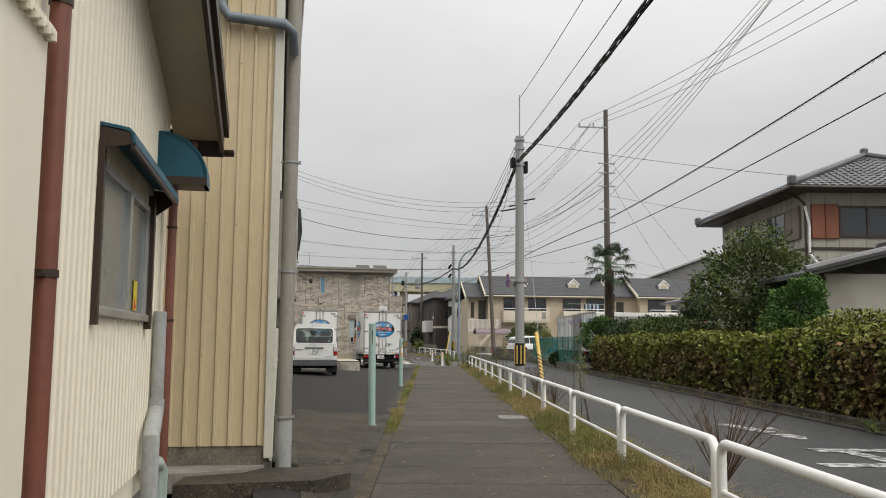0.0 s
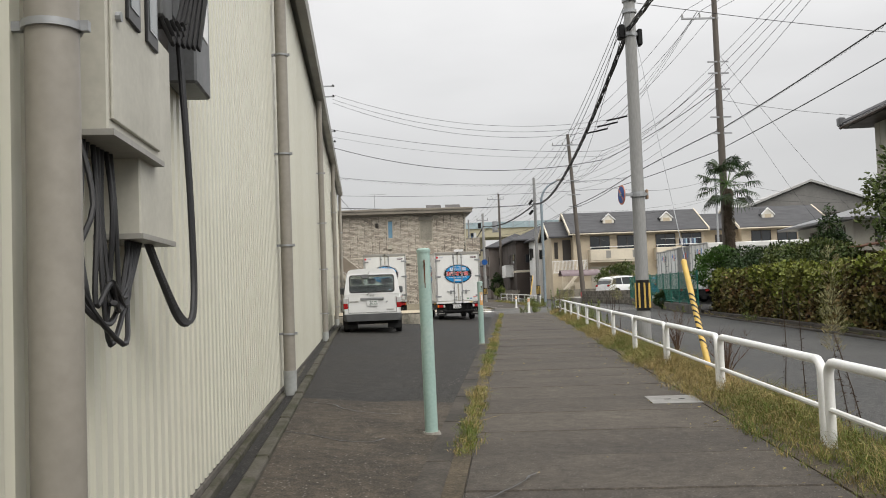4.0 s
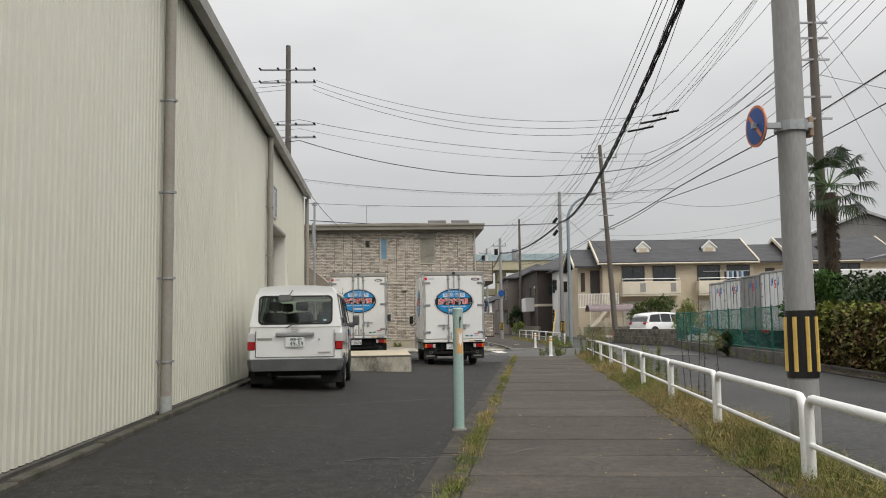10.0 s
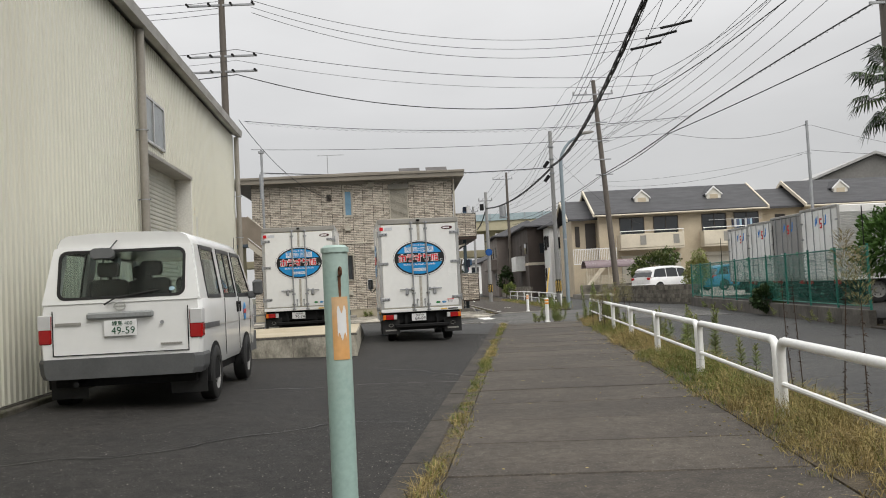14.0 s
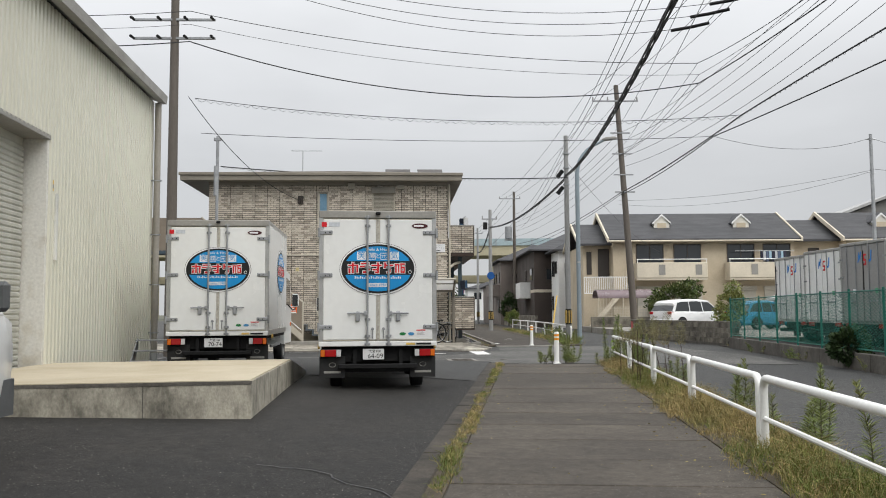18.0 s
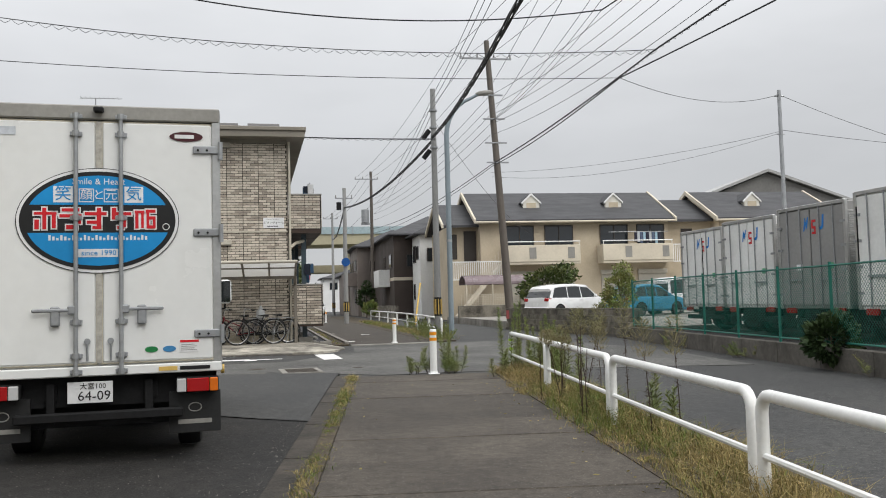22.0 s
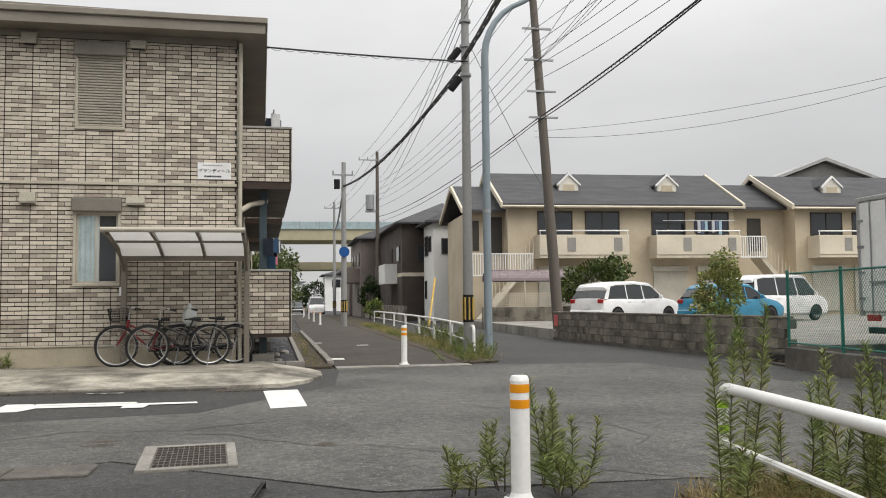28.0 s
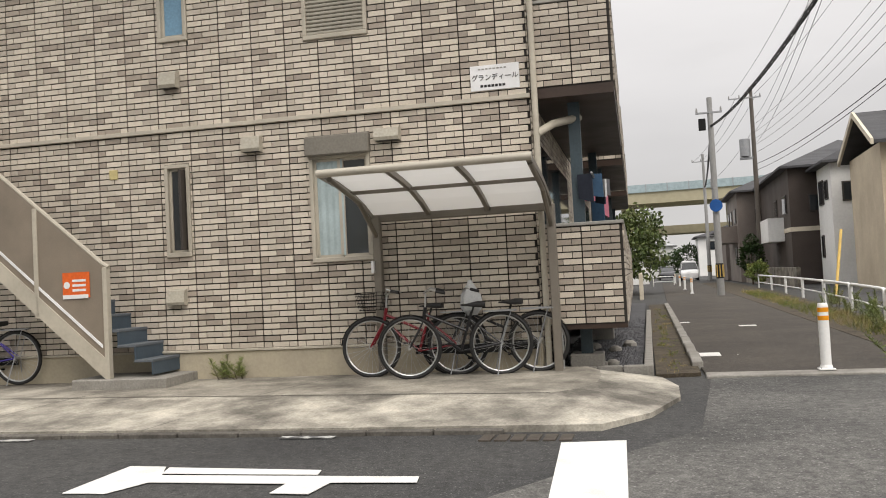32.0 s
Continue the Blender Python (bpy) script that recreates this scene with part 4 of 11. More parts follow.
def crossarm(th, z, x0, x1, n, lean=(0, 0), pins=True, y=0.0):
    arm = part("crossarm", Geo().box(x0, x1, y - 0.11, y - 0.03, z, z + 0.075, 0.006), STEEL, th)
    for i in range(n):
        x = x0 + 0.05 + (x1 - x0 - 0.1) * i / max(1, n - 1)
        if pins:
            part("insulator", Geo().tube([(x, y - 0.07, z + 0.07), (x, y - 0.07, z + 0.12), (x, y - 0.07, z + 0.2), (x, y - 0.07, z + 0.26)], 0.05, 8, 0.03), POLE, arm)
        else:
            part("insulator", Geo().tube([(x, y - 0.1, z + 0.03), (x, y - 0.42, z + 0.0)], 0.035, 8, 0.05), CHASSIS, arm)
    return arm


pA = pole(5.6, 24.4, 7.5, 0.142, 0.118, "grey concrete utility pole with striped wrap and parking sign", POLE)
part("top_rod", Geo().tube([(0, 0, 7.4), (0, 0, 8.75)], 0.02, 6), STEEL, pA)
for z in (6.6, 7.1, 7.35):
    part("band", Geo().tube([(0, 0, z), (0, 0, z + 0.07)], 0.15, 14), STEEL, pA)
part("splice_box", Geo().box(-0.26, -0.14, -0.1, 0.12, 6.55, 6.85, 0.02), CHASSIS, pA)
part("splice_box", Geo().box(0.14, 0.24, -0.08, 0.1, 6.4, 6.75, 0.02), CHASSIS, pA)
disc = lambda r, y0, y1: Geo().prism([(r * math.cos(radians(a)), r * math.sin(radians(a))) for a in range(0, 360, 12)], "y", y0, y1)
FADED_RED = mat("faded_sign_red", (0.60, 0.20, 0.10), 0.5, var=0.1, bump=0)
sign = part("sign_plate", disc(0.205, -0.012, 0.0), FADED_RED, pA, "round no-parking sign, blue with faded rim", m=pose(-0.36, -0.05, 3.22, 0, 0, -84))
part("sign_face", disc(0.178, -0.015, -0.012), mat("sign_deep_blue", (0.01, 0.07, 0.30), 0.4, bump=0), sign)
part("sign_bar", Geo().box(-0.165, 0.165, -0.018, -0.015, -0.02, 0.02), FADED_RED, sign, m=pose(0, 0, 0, 0, 45, 0))
part("sign_back", disc(0.205, 0.0, 0.006), STEEL, sign)
part("sign_arm", Geo().box(-0.42, 0.18, -0.09, -0.05, 3.19, 3.25, 0.005).tube([(0, 0, 3.17), (0, 0, 3.27)], 0.162, 14), STEEL, pA)
part("tag_box", Geo().box(0.16, 0.21, -0.05, 0.05, 3.12, 3.32, 0.01), mat("tag_orange", (0.32, 0.22, 0.15), 0.6, bump=0), pA)
pT = pole(14.4, 42.6, 13.6, 0.19, 0.11, "tall brown utility pole with crossarms behind a palm", POLE_BROWN, band=False)
crossarm(pT, 12.6, -1.5, 0.12, 3)
for z in (10.2, 10.7, 9.5, 8.3, 7.6):
    part("bracket", Geo().box(-0.45, 0.45, -0.12, -0.06, z, z + 0.06), STEEL, pT)
for i in range(7):
    part("step_bolt", Geo().box(-0.2, 0.2, -0.015, 0.015, 4.2 + i * 0.9, 4.225 + i * 0.9), STEEL, pT)
pB = pole(9.61, 64.2, 8.7, 0.125, 0.09, "slim grey concrete utility pole with cable boxes", POLE, zb=-0.03)
for z in (6.6, 7.3, 7.9):
    part("band", Geo().tube([(0, 0, z), (0, 0, z + 0.06)], 0.14, 12), STEEL, pB)
for y, z in ((-0.25, 6.9), (-0.3, 6.2)):
    part("splice_box", Geo().tube([(-0.42, y, z), (-0.2, y, z + 0.28)], 0.09, 10), CHASSIS, pB, "black cable splice box")
pC = pole(14.25, 71.6, 13.1, 0.19, 0.12, "leaning brown utility pole with a crossarm", POLE_BROWN, lean=(-0.55, 0.9), band=False)
crossarm(pC, 12.2, -1.85, 0.55, 4, y=0.8)
for z in (10.5, 9.4, 8.3, 7.4):
    k = z / 13.1
    part("bracket", Geo().box(-0.5 - 0.55 * k, 0.5 - 0.55 * k, 0.9 * k - 0.16, 0.9 * k - 0.08, z, z + 0.06), STEEL, pC)
pL = pole(-4.3, 55.5, 14.4, 0.18, 0.11, "brown utility pole with many insulators behind the warehouse", POLE_BROWN, band=False)
for z in (13.2, 12.6, 10.6, 10.0):
    crossarm(pL, z, -1.3, 1.3, 4, pins=False)
p2 = pole(12.2, 108.5, 12.6, 0.19, 0.11, "brown utility pole with a transformer", POLE_BROWN, band=True)
crossarm(p2, 11.9, -1.4, 0.6, 4)
part("transformer", Geo().tube([(-0.55, 0, 8.2), (-0.55, 0, 9.3)], 0.33, 12).box(-0.9, 0.1, -0.1, 0.1, 8.0, 8.15), STEEL, p2, "grey transformer drum", smooth=True)
p3 = pole(8.4, 89.3, 8.6, 0.16, 0.11, "grey concrete utility pole with a round blue sign", POLE)
part("sign_plate", Geo().prism([(0.0 + 0.27 * math.cos(radians(a)), 3.9 + 0.27 * math.sin(radians(a))) for a in range(0, 360, 15)], "y", -0.24, -0.22), mat("sign_mid_blue", (0.01, 0.09, 0.32), 0.4, bump=0), p3, "round blue sign")
part("splice_box", Geo().box(-0.5, -0.2, -0.1, 0.1, 7.2, 7.7, 0.02), CHASSIS, p3)
crossarm(p3, 7.9, -0.6, 0.5, 3)
p4 = pole(10.3, 132.0, 11.5, 0.18, 0.11, "distant grey utility pole", POLE)
crossarm(p4, 10.8, -1.0, 0.6, 3)
pR = thing("steel_pole", pose(20.86, 60.9, -0.05), "thin galvanised service pole behind the fence", "utility pole", "utility poles")
part("shaft", Geo().tube([(0, 0, 0), (0, 0, 8.1)], 0.085, 10, 0.06), STEEL, pR, smooth=True)
part("bracket", Geo().tube([(-0.18, 0, 7.9), (0.18, 0, 7.9)], 0.025, 6), STEEL, pR)
part("bracket", Geo().tube([(-0.12, 0, 6.6), (0.12, 0, 6.6)], 0.025, 6), STEEL, pR)
pq = pole(10.0, -3.0, 14.0, 0.19, 0.12, "brown utility pole beside the road", POLE_BROWN, band=False)
crossarm(pq, 12.8, -1.5, 0.12, 3)
pole(2.6, -9.0, 8.0, 0.165, 0.13, "grey concrete utility pole beside the walk", POLE)

# street lamp with a curved arm
lamp = thing("street_lamp", pose(9.98, 63.75, -0.03), "blue-grey street lamp with a curved arm", "street lamp")
arm = [(0, 0, 0), (0, 0, 7.0)] + [(1.3 - 1.3 * math.cos(radians(a)), -0.1 * a / 90, 7.0 + 1.35 * math.sin(radians(a))) for a in (12, 24, 36, 48, 60, 72)] + [(1.15, -0.1, 8.42)]
part("post", Geo().tube(arm, 0.095, 12, 0.05), LAMP_BLUE, lamp, smooth=True)
part("head", Geo().loft([[(1.05 + x + dx, -0.1 + y * k, 8.42 + x * 0.12 + z * k) for y, z in rrect(-0.13, 0.13, -0.06, 0.08, 0.05)] for x, dx, k in ((0, 0, 0.5), (0.12, 0, 1.0), (0.45, 0, 1.0), (0.62, 0, 0.45))]), TRIM_GREY, lamp, "grey lamp head", smooth=True)
part("door", Geo().box(-0.05, 0.05, -0.1, -0.09, 0.5, 0.9, 0.004), LAMP_BLUE, lamp)
part("clamp", Geo().tube([(0, 0, 3.3), (0, 0, 3.38)], 0.1, 12), STEEL, lamp)


# ---- overhead wires ----
def wire(a, b, sag, r=0.011, label="thin black overhead wire", name="overhead_wire", wobble=0.0):
    a, b = Vector(a), Vector(b)
    n = 22
    pts = [a.lerp(b, i / n) - Vector((0, 0, sag * 4 * (i / n) * (1 - i / n))) for i in range(n + 1)]
    g = Geo().tube([p - a for p in pts], r, 5)
    if wobble:
        m = int((b - a).length / 0.28)
        spiral = []
        for i in range(m * 4 + 1):
            t = i / (m * 4)
            p = a.lerp(b, t) - Vector((0, 0, sag * 4 * t * (1 - t))) - a
            spiral.append(p + Vector((0.02, 0, 0)) * math.cos(i * math.pi / 2) + Vector((0, 0, wobble * math.sin(i * math.pi / 2) - wobble)))
        g.tube(spiral, 0.006, 3)
    return solo(name, g, CABLE, Matrix.Translation(a), label, "wire", "overhead wires")


def bundle(a, b, sag, label="heavy black bundle of telephone cables"):
    a, b = Vector(a), Vector(b)
    th = thing("cable_bundle", Matrix.Translation(a), label, "wire", "overhead wires")
    for k in range(5):
        n, pts = 40, []
        for i in range(n + 1):
            t = i / n
            pts.append((b - a) * t - Vector((0, 0, sag * 4 * t * (1 - t))) + Vector((math.cos(k * 1.26 + i * 0.9), 0, math.sin(k * 1.26 + i * 0.9))) * 0.04)
        part("cable", Geo().tube(pts, 0.017, 5), CABLE, th)
    return th


# heads of the leaning pole, the brown pole by the palm, the pole behind the warehouse
cx, cy, tx, ty, lx, ly = 13.75, 72.45, 14.55, 42.55, -3.7, 55.0
LASHED = ("thick black telephone cable wound on its carrier wire", "telephone_cable", 0.03)
bundle((5.55, 24.4, 6.7), (9.5, 63.9, 6.9), 1.1)
bundle((5.55, 24.4, 6.7), (2.6, -9.0, 7.0), 0.7)
bundle((9.61, 64.2, 6.9), (8.4, 89.3, 7.3), 0.5)
bundle((8.4, 89.3, 7.3), (10.3, 132, 8.5), 0.6)
# from the grey pole by the walk, onward and back
wire((5.6, 24.4, 8.6), (2.6, -9, 8.0), 0.6, 0.008)
for k, z in enumerate((7.45, 7.3, 7.15)):
    if k == 1:
        wire((5.6, 24.4, z), (2.9, -9, z + 0.3), 0.5, 0.008)
    wire((5.6, 24.4, z), (9.58, 64.1, 8.4 - 0.22 * k), 0.75 + 0.1 * k, 0.008)
wire((5.6, 24.4, 7.45), (cx - 0.3, cy, 10.4), 0.8, 0.008)
wire((5.6, 24.4, 7.2), (cx, cy, 9.6), 0.9, 0.008)
# three upper phases and the lower pairs between the brown poles
for k, xo in enumerate((-1.45, -0.75, -0.1)):
    wire((tx + xo, ty, 12.95), (cx - 1.7 + 1.0 * k, cy, 12.55), 0.9, 0.010)
    wire((tx + xo, ty, 12.95), (12.9 + xo, -2.5, 9.6), 0.9, 0.010)
    wire((cx - 1.7 + 1.0 * k, cy, 12.55), (11.0 + 0.7 * k, 108.4, 12.1), 0.6, 0.010)
for zt, zc, xb, zb in ((10.9, 10.5, 7.6, 11.2), (10.5, 10.0, 7.9, 11.6), (10.1, 9.6, 8.0, 11.9), (9.6, 9.2, 8.0, 12.3), (9.0, 8.7, 8.0, 12.9)):
    wire((tx, ty, zt), (cx, cy, zc), 0.85, 0.009)
    wire((tx, ty, zt), (xb, -2.5, zb), 0.7, 0.009)
    wire((cx, cy, zc), (12.2, 108.4, zc - 0.4), 0.6, 0.009)
# taps that leave the line for the pole behind the warehouse
for a, b, sg0, sg1, r in (((12.25, 54.92, 8.42), 9.75, 0.22, 1.0, 0.018), ((11.9, 53.9, 8.76), 10.72, 0.5, 0.45, 0.011), ((12.1, 54.4, 8.55), 10.3, 0.4, 0.5, 0.007)):
    wire((tx, ty, b - 0.1 if r > 0.015 else 10.4), a, sg0, r)
    wire((lx, ly, b), a, sg1, r)
    wire((lx, ly, b), (-22.0, 50.0, b + 0.3), 0.9, r)
    wire(a, (cx, cy, 9.3), 0.3, 0.008)
for zl, x, y, z in ((12.6, 12.6, 53.1, 10.4), (12.33, 12.15, 53.5, 10.15), (12.12, 11.7, 54.0, 9.9)):
    wire((lx + 0.62, ly, zl), (x, y, z), 1.0, 0.010)
    wire((lx - 0.62, ly, zl), (-22.0, 50.0, zl + 0.3), 0.9, 0.010)
    wire((x + 0.5, y - 0.1, z + 0.1), (tx - 0.9, ty, 12.95), 0.25, 0.008)
    solo("strain_insulator", Geo().tube([(-0.55, 0, -0.10), (-0.4, 0, -0.07), (0, 0, 0), (0.45, -0.05, 0.09), (0.6, -0.06, 0.12)], 0.05, 6), CHASSIS, pose(x, y, z), "black strain insulator hung in the wires", "insulator", "strain insulators")
# two heavy telephone cables with their taps
wire((tx, ty, 7.84), (13.36, 54.33, 7.27), -0.05, 0.022, *LASHED)
wire((13.36, 54.33, 7.27), (13.82, 72.5, 7.4), 0.12, 0.022, *LASHED)
wire((tx, ty, 6.95), (12.8, 55.26, 6.80), 0.05, 0.018)
wire((12.8, 55.26, 6.80), (13.82, 72.5, 7.3), 0.15, 0.018)
wire((tx, ty, 7.84), (10.9, -2.5, 8.9), 0.4, 0.022, *LASHED)
wire((tx, ty, 7.0), (11.1, -2.5, 8.0), 0.4, 0.018)
wire((13.82, 72.5, 7.4), (12.2, 108.4, 7.6), 0.5, 0.018)
wire((13.82, 72.5, 7.3), (12.2, 108.4, 7.2), 0.5, 0.014)
wire((-3.5, 55, 7.95), (13.36, 54.33, 7.27), 0.45, 0.010, "thick black telephone cable wound on its carrier wire", "telephone_cable", 0.05)
wire((-3.3, 55, 6.85), (12.8, 55.26, 6.80), 0.2, 0.009)
wire((12.8, 55.26, 6.80), (20.86, 60.9, 7.9), 0.42, 0.008)
wire((lx, ly, 8.0), (-1.05, 60.62, 5.5), 0.5, 0.012)
wire((-3.9, 60.2, 6.7), (9.61, 63.9, 6.85), 0.2, 0.02, *LASHED)
for xo, z in ((-0.9, 12.0), (-0.3, 12.0), (0.3, 12.0), (0.0, 9.8)):
    wire((12.2 + xo, 108.4, z), (10.3 + xo, 132, z - 1.2), 0.5, 0.012)
for z, z2 in ((7.9, 8.8), (8.2, 9.6), (8.4, 10.4)):
    wire((9.61, 64.2, z), (12.2, 108.4, z2), 0.7, 0.009)
wire((9.61, 64.2, 7.6), (20.0, 87.6, 5.4), 0.5, 0.008)
wire((cx, cy, 7.0), (20.86, 60.9, 6.65), 0.3, 0.006)
wire((cx, cy, 6.8), (20.86, 60.9, 6.6), 0.55, 0.006)
wire((20.86, 60.9, 7.9), (36.0, 66.0, 6.3), 0.4, 0.008)
wire((20.86, 60.9, 6.7), (38.0, 60.0, 6.0), 0.4, 0.008)
wire((tx, ty, 9.0), (33.0, 50.0, 9.6), 0.5, 0.009)
wire((tx, ty, 9.8), (20.8, 47.5, 4.0), 0.3, 0.007)
wire((tx, ty, 10.9), (24.0, 49.0, 3.9), 0.3, 0.007)
wire((5.6, 24.4, 7.3), (30, 34, 8.6), 0.4, 0.008)


# ---- vehicles ----
def wheel(parent, x, y, r, w, name="wheel", dual=False, hub=HUB):
    """Tyre and rim on an axle along x, centred at (x, y, r)."""
    prof = [(-w / 2, r * 0.62), (-w / 2, r * 0.90), (-w * 0.42, r * 0.98), (-w * 0.3, r), (w * 0.3, r), (w * 0.42, r * 0.98), (w / 2, r * 0.90), (w / 2, r * 0.62)]
    n = 28
    ring = lambda pr: Geo().add([(px_, pr_ * math.cos(2 * math.pi * k / n), pr_ * math.sin(2 * math.pi * k / n)) for px_, pr_ in pr for k in range(n)],
                                [(i * n + k, i * n + (k + 1) % n, (i + 1) * n + (k + 1) % n, (i + 1) * n + k) for i in range(len(pr) - 1) for k in range(n)])
    t = part(name, ring(prof), BLACK, parent, "black tyre", smooth=True, m=pose(x, y, r))
    rim = part("rim", ring([(-w * 0.47, r * 0.64), (-w * 0.30, r * 0.56), (-w * 0.25, r * 0.3), (-w * 0.36, r * 0.24), (-w * 0.36, r * 0.002), (w * 0.36, r * 0.002), (w * 0.36, r * 0.24), (w * 0.25, r * 0.3), (w * 0.30, r * 0.56), (w * 0.47, r * 0.64)]), hub, t, "steel rim", smooth=True)
    for sx in (-1, 1):
        for k in range(6):
            a = k * math.pi / 3
            part("rim_hole", Geo().tube([(sx * w * 0.262, r * 0.44 * math.cos(a), r * 0.44 * math.sin(a)), (sx * w * 0.29, r * 0.44 * math.cos(a), r * 0.44 * math.sin(a))], r * 0.055, 8), CHASSIS, t)
    return t


def ellipse(g, a, b, y0, y1, n=56):
    return g.prism([(a * math.cos(2 * math.pi * k / n), b * math.sin(2 * math.pi * k / n)) for k in range(n)], "y", y0, y1)


def oval_sign(parent, m, k=1.0):
    """Blue oval panel: black and white rims, black band with red shapes outlined white, slogan squares."""
    s = part("oval_sign", ellipse(Geo(), 0.66 * k, 0.455 * k, -0.002, 0), SIGN_BLACK, parent, "blue oval sign with a black band and red shapes", m=m)
    part("white_rim", ellipse(Geo(), 0.653 * k, 0.449 * k, -0.004, -0.002), SIGN_WHITE, s)
    part("black_rim", ellipse(Geo(), 0.63 * k, 0.425 * k, -0.006, -0.004), SIGN_BLACK, s)
    for lo, hi in ((0.135, 0.39), (-0.39, -0.105)):
        pts = []
        for i in range(41):
            z = lo + (hi - lo) * i / 40
            pts.append((0.585 * math.sqrt(max(0, 1 - (z / 0.39) ** 2)), z))
        poly = [(x * k, z * k) for x, z in pts] + [(-x * k, z * k) for x, z in reversed(pts)]
        poly = [p for i, p in enumerate(poly) if i == 0 or (abs(p[0] - poly[i - 1][0]) + abs(p[1] - poly[i - 1][1])) > 1e-6]
        part("blue_field", Geo().prism(poly, "y", -0.008, -0.006), OVAL_BLUE, s)
    # band of red shapes, each a few strokes
    strokes = [[(-1, 1, 0.35, 0.6), (-0.25, 0.1, -1, 1), (0.6, 0.95, -0.9, 0.6), (-0.95, -0.55, -1, -0.1)],
               [(-0.8, 0.8, 0.65, 0.95), (-1, 1, 0.1, 0.4), (0.55, 0.95, -0.5, 0.4), (-0.4, 0.6, -1, -0.6)],
               [(-1, 1, 0.3, 0.6), (0.1, 0.5, -0.9, 1), (-0.8, 0.1, -0.5, -0.2), (-0.3, 0.5, -1, -0.7)],
               [(-0.8, -0.4, -0.1, 1), (-0.6, 1, 0.3, 0.6), (0.1, 0.5, -0.8, 0.5), (-0.3, 0.3, -1, -0.7)],
               [(-0.95, -0.05, 0.5, 0.75), (-0.9, -0.6, -0.95, 0.5), (-0.35, -0.1, -0.9, 0.5), (0.1, 1, 0.55, 0.85), (0.15, 0.4, -0.95, 0.55), (0.4, 0.95, -0.1, 0.2), (0.4, 0.95, -0.95, -0.65), (0.75, 1.0, -0.9, 0.2)]]
    for i, st in enumerate(strokes):
        cx_ = (-0.425 + 0.2 * i) * k
        gw, gr = Geo(), Geo()
        for a, b, lo, hi in st:
            gw.box(cx_ + a * 0.088 * k - 0.011 * k, cx_ + b * 0.088 * k + 0.011 * k, -0.009, -0.006, (0.017 + lo * 0.092 - 0.011) * k, (0.017 + hi * 0.092 + 0.011) * k)
        for j, (a, b, lo, hi) in enumerate(st):
            gr.box(cx_ + a * 0.088 * k, cx_ + b * 0.088 * k, -0.0115 - j * 0.0002, -0.009, (0.017 + lo * 0.092) * k, (0.017 + hi * 0.092) * k)
        part("mark_outline", gw, SIGN_WHITE, s)
        part("mark", gr, SIGN_RED, s)
    part("ring_mark", Geo().tube([((0.55 + 0.027 * math.cos(a)) * k, -0.008, (-0.055 + 0.027 * math.sin(a)) * k) for a in [2 * math.pi * i / 16 for i in range(16)]], 0.004 * k, 4, closed=True), SIGN_WHITE, s)
    for ch, x, boxed in (("笑", -0.285, 1), ("顔", -0.10, 0), ("と", 0.0, 2), ("元", 0.10, 0), ("気", 0.285, 1)):
        if boxed < 2:
            part("character_box", Geo().box((x - 0.077) * k, (x + 0.077) * k, -0.0095, -0.008, 0.155 * k, 0.295 * k) if boxed else
                 Geo().box((x - 0.06) * k, (x + 0.06) * k, -0.0095, -0.008, 0.158 * k, 0.166 * k).box((x - 0.06) * k, (x + 0.06) * k, -0.0095, -0.008, 0.268 * k, 0.276 * k).box((x - 0.06) * k, (x - 0.053) * k, -0.0095, -0.008, 0.158 * k, 0.276 * k).box((x + 0.053) * k, (x + 0.06) * k, -0.0095, -0.008, 0.158 * k, 0.276 * k), SIGN_WHITE, s)
        lettering("slogan", ch, (0.135 if boxed == 1 else 0.10) * k, OVAL_BLUE if boxed == 1 else SIGN_WHITE, s, x * k, -0.011, (0.225 if boxed == 1 else 0.217) * k)
    lettering("slogan", "Smile & Heart", 0.075 * k, SIGN_WHITE, s, 0, -0.009, 0.335 * k)
    for i in range(26):
        part("address_bar", Geo().box((-0.40 + i * 0.031) * k, (-0.382 + i * 0.031) * k, -0.0095, -0.008, -0.17 * k, (-0.125 - 0.012 * (i % 3)) * k), SIGN_WHITE, s)
    part("year_box", Geo().box(-0.165 * k, 0.155 * k, -0.0095, -0.008, -0.315 * k, -0.245 * k), SIGN_WHITE, s)
    lettering("year", "since 1990", 0.066 * k, OVAL_BLUE, s, 0, -0.011, -0.28 * k)
    return s


def number_plate(parent, x, y, z, top, big, label, green=False):
    p = part("number_plate", Geo().box(-0.165, 0.165, -0.004, 0.004, -0.0825, 0.0825, 0.003), SIGN_WHITE, parent, label, m=pose(x, y, z))
    ink = mat("plate_green", (0.005, 0.07, 0.03), 0.5, bump=0) if green else SIGN_BLACK
    lettering("plate_line", top, 0.055, ink, p, 0.02, -0.006, 0.045)
    lettering("plate_number", big, 0.105, ink, p, 0.03, -0.006, -0.03)
    return p


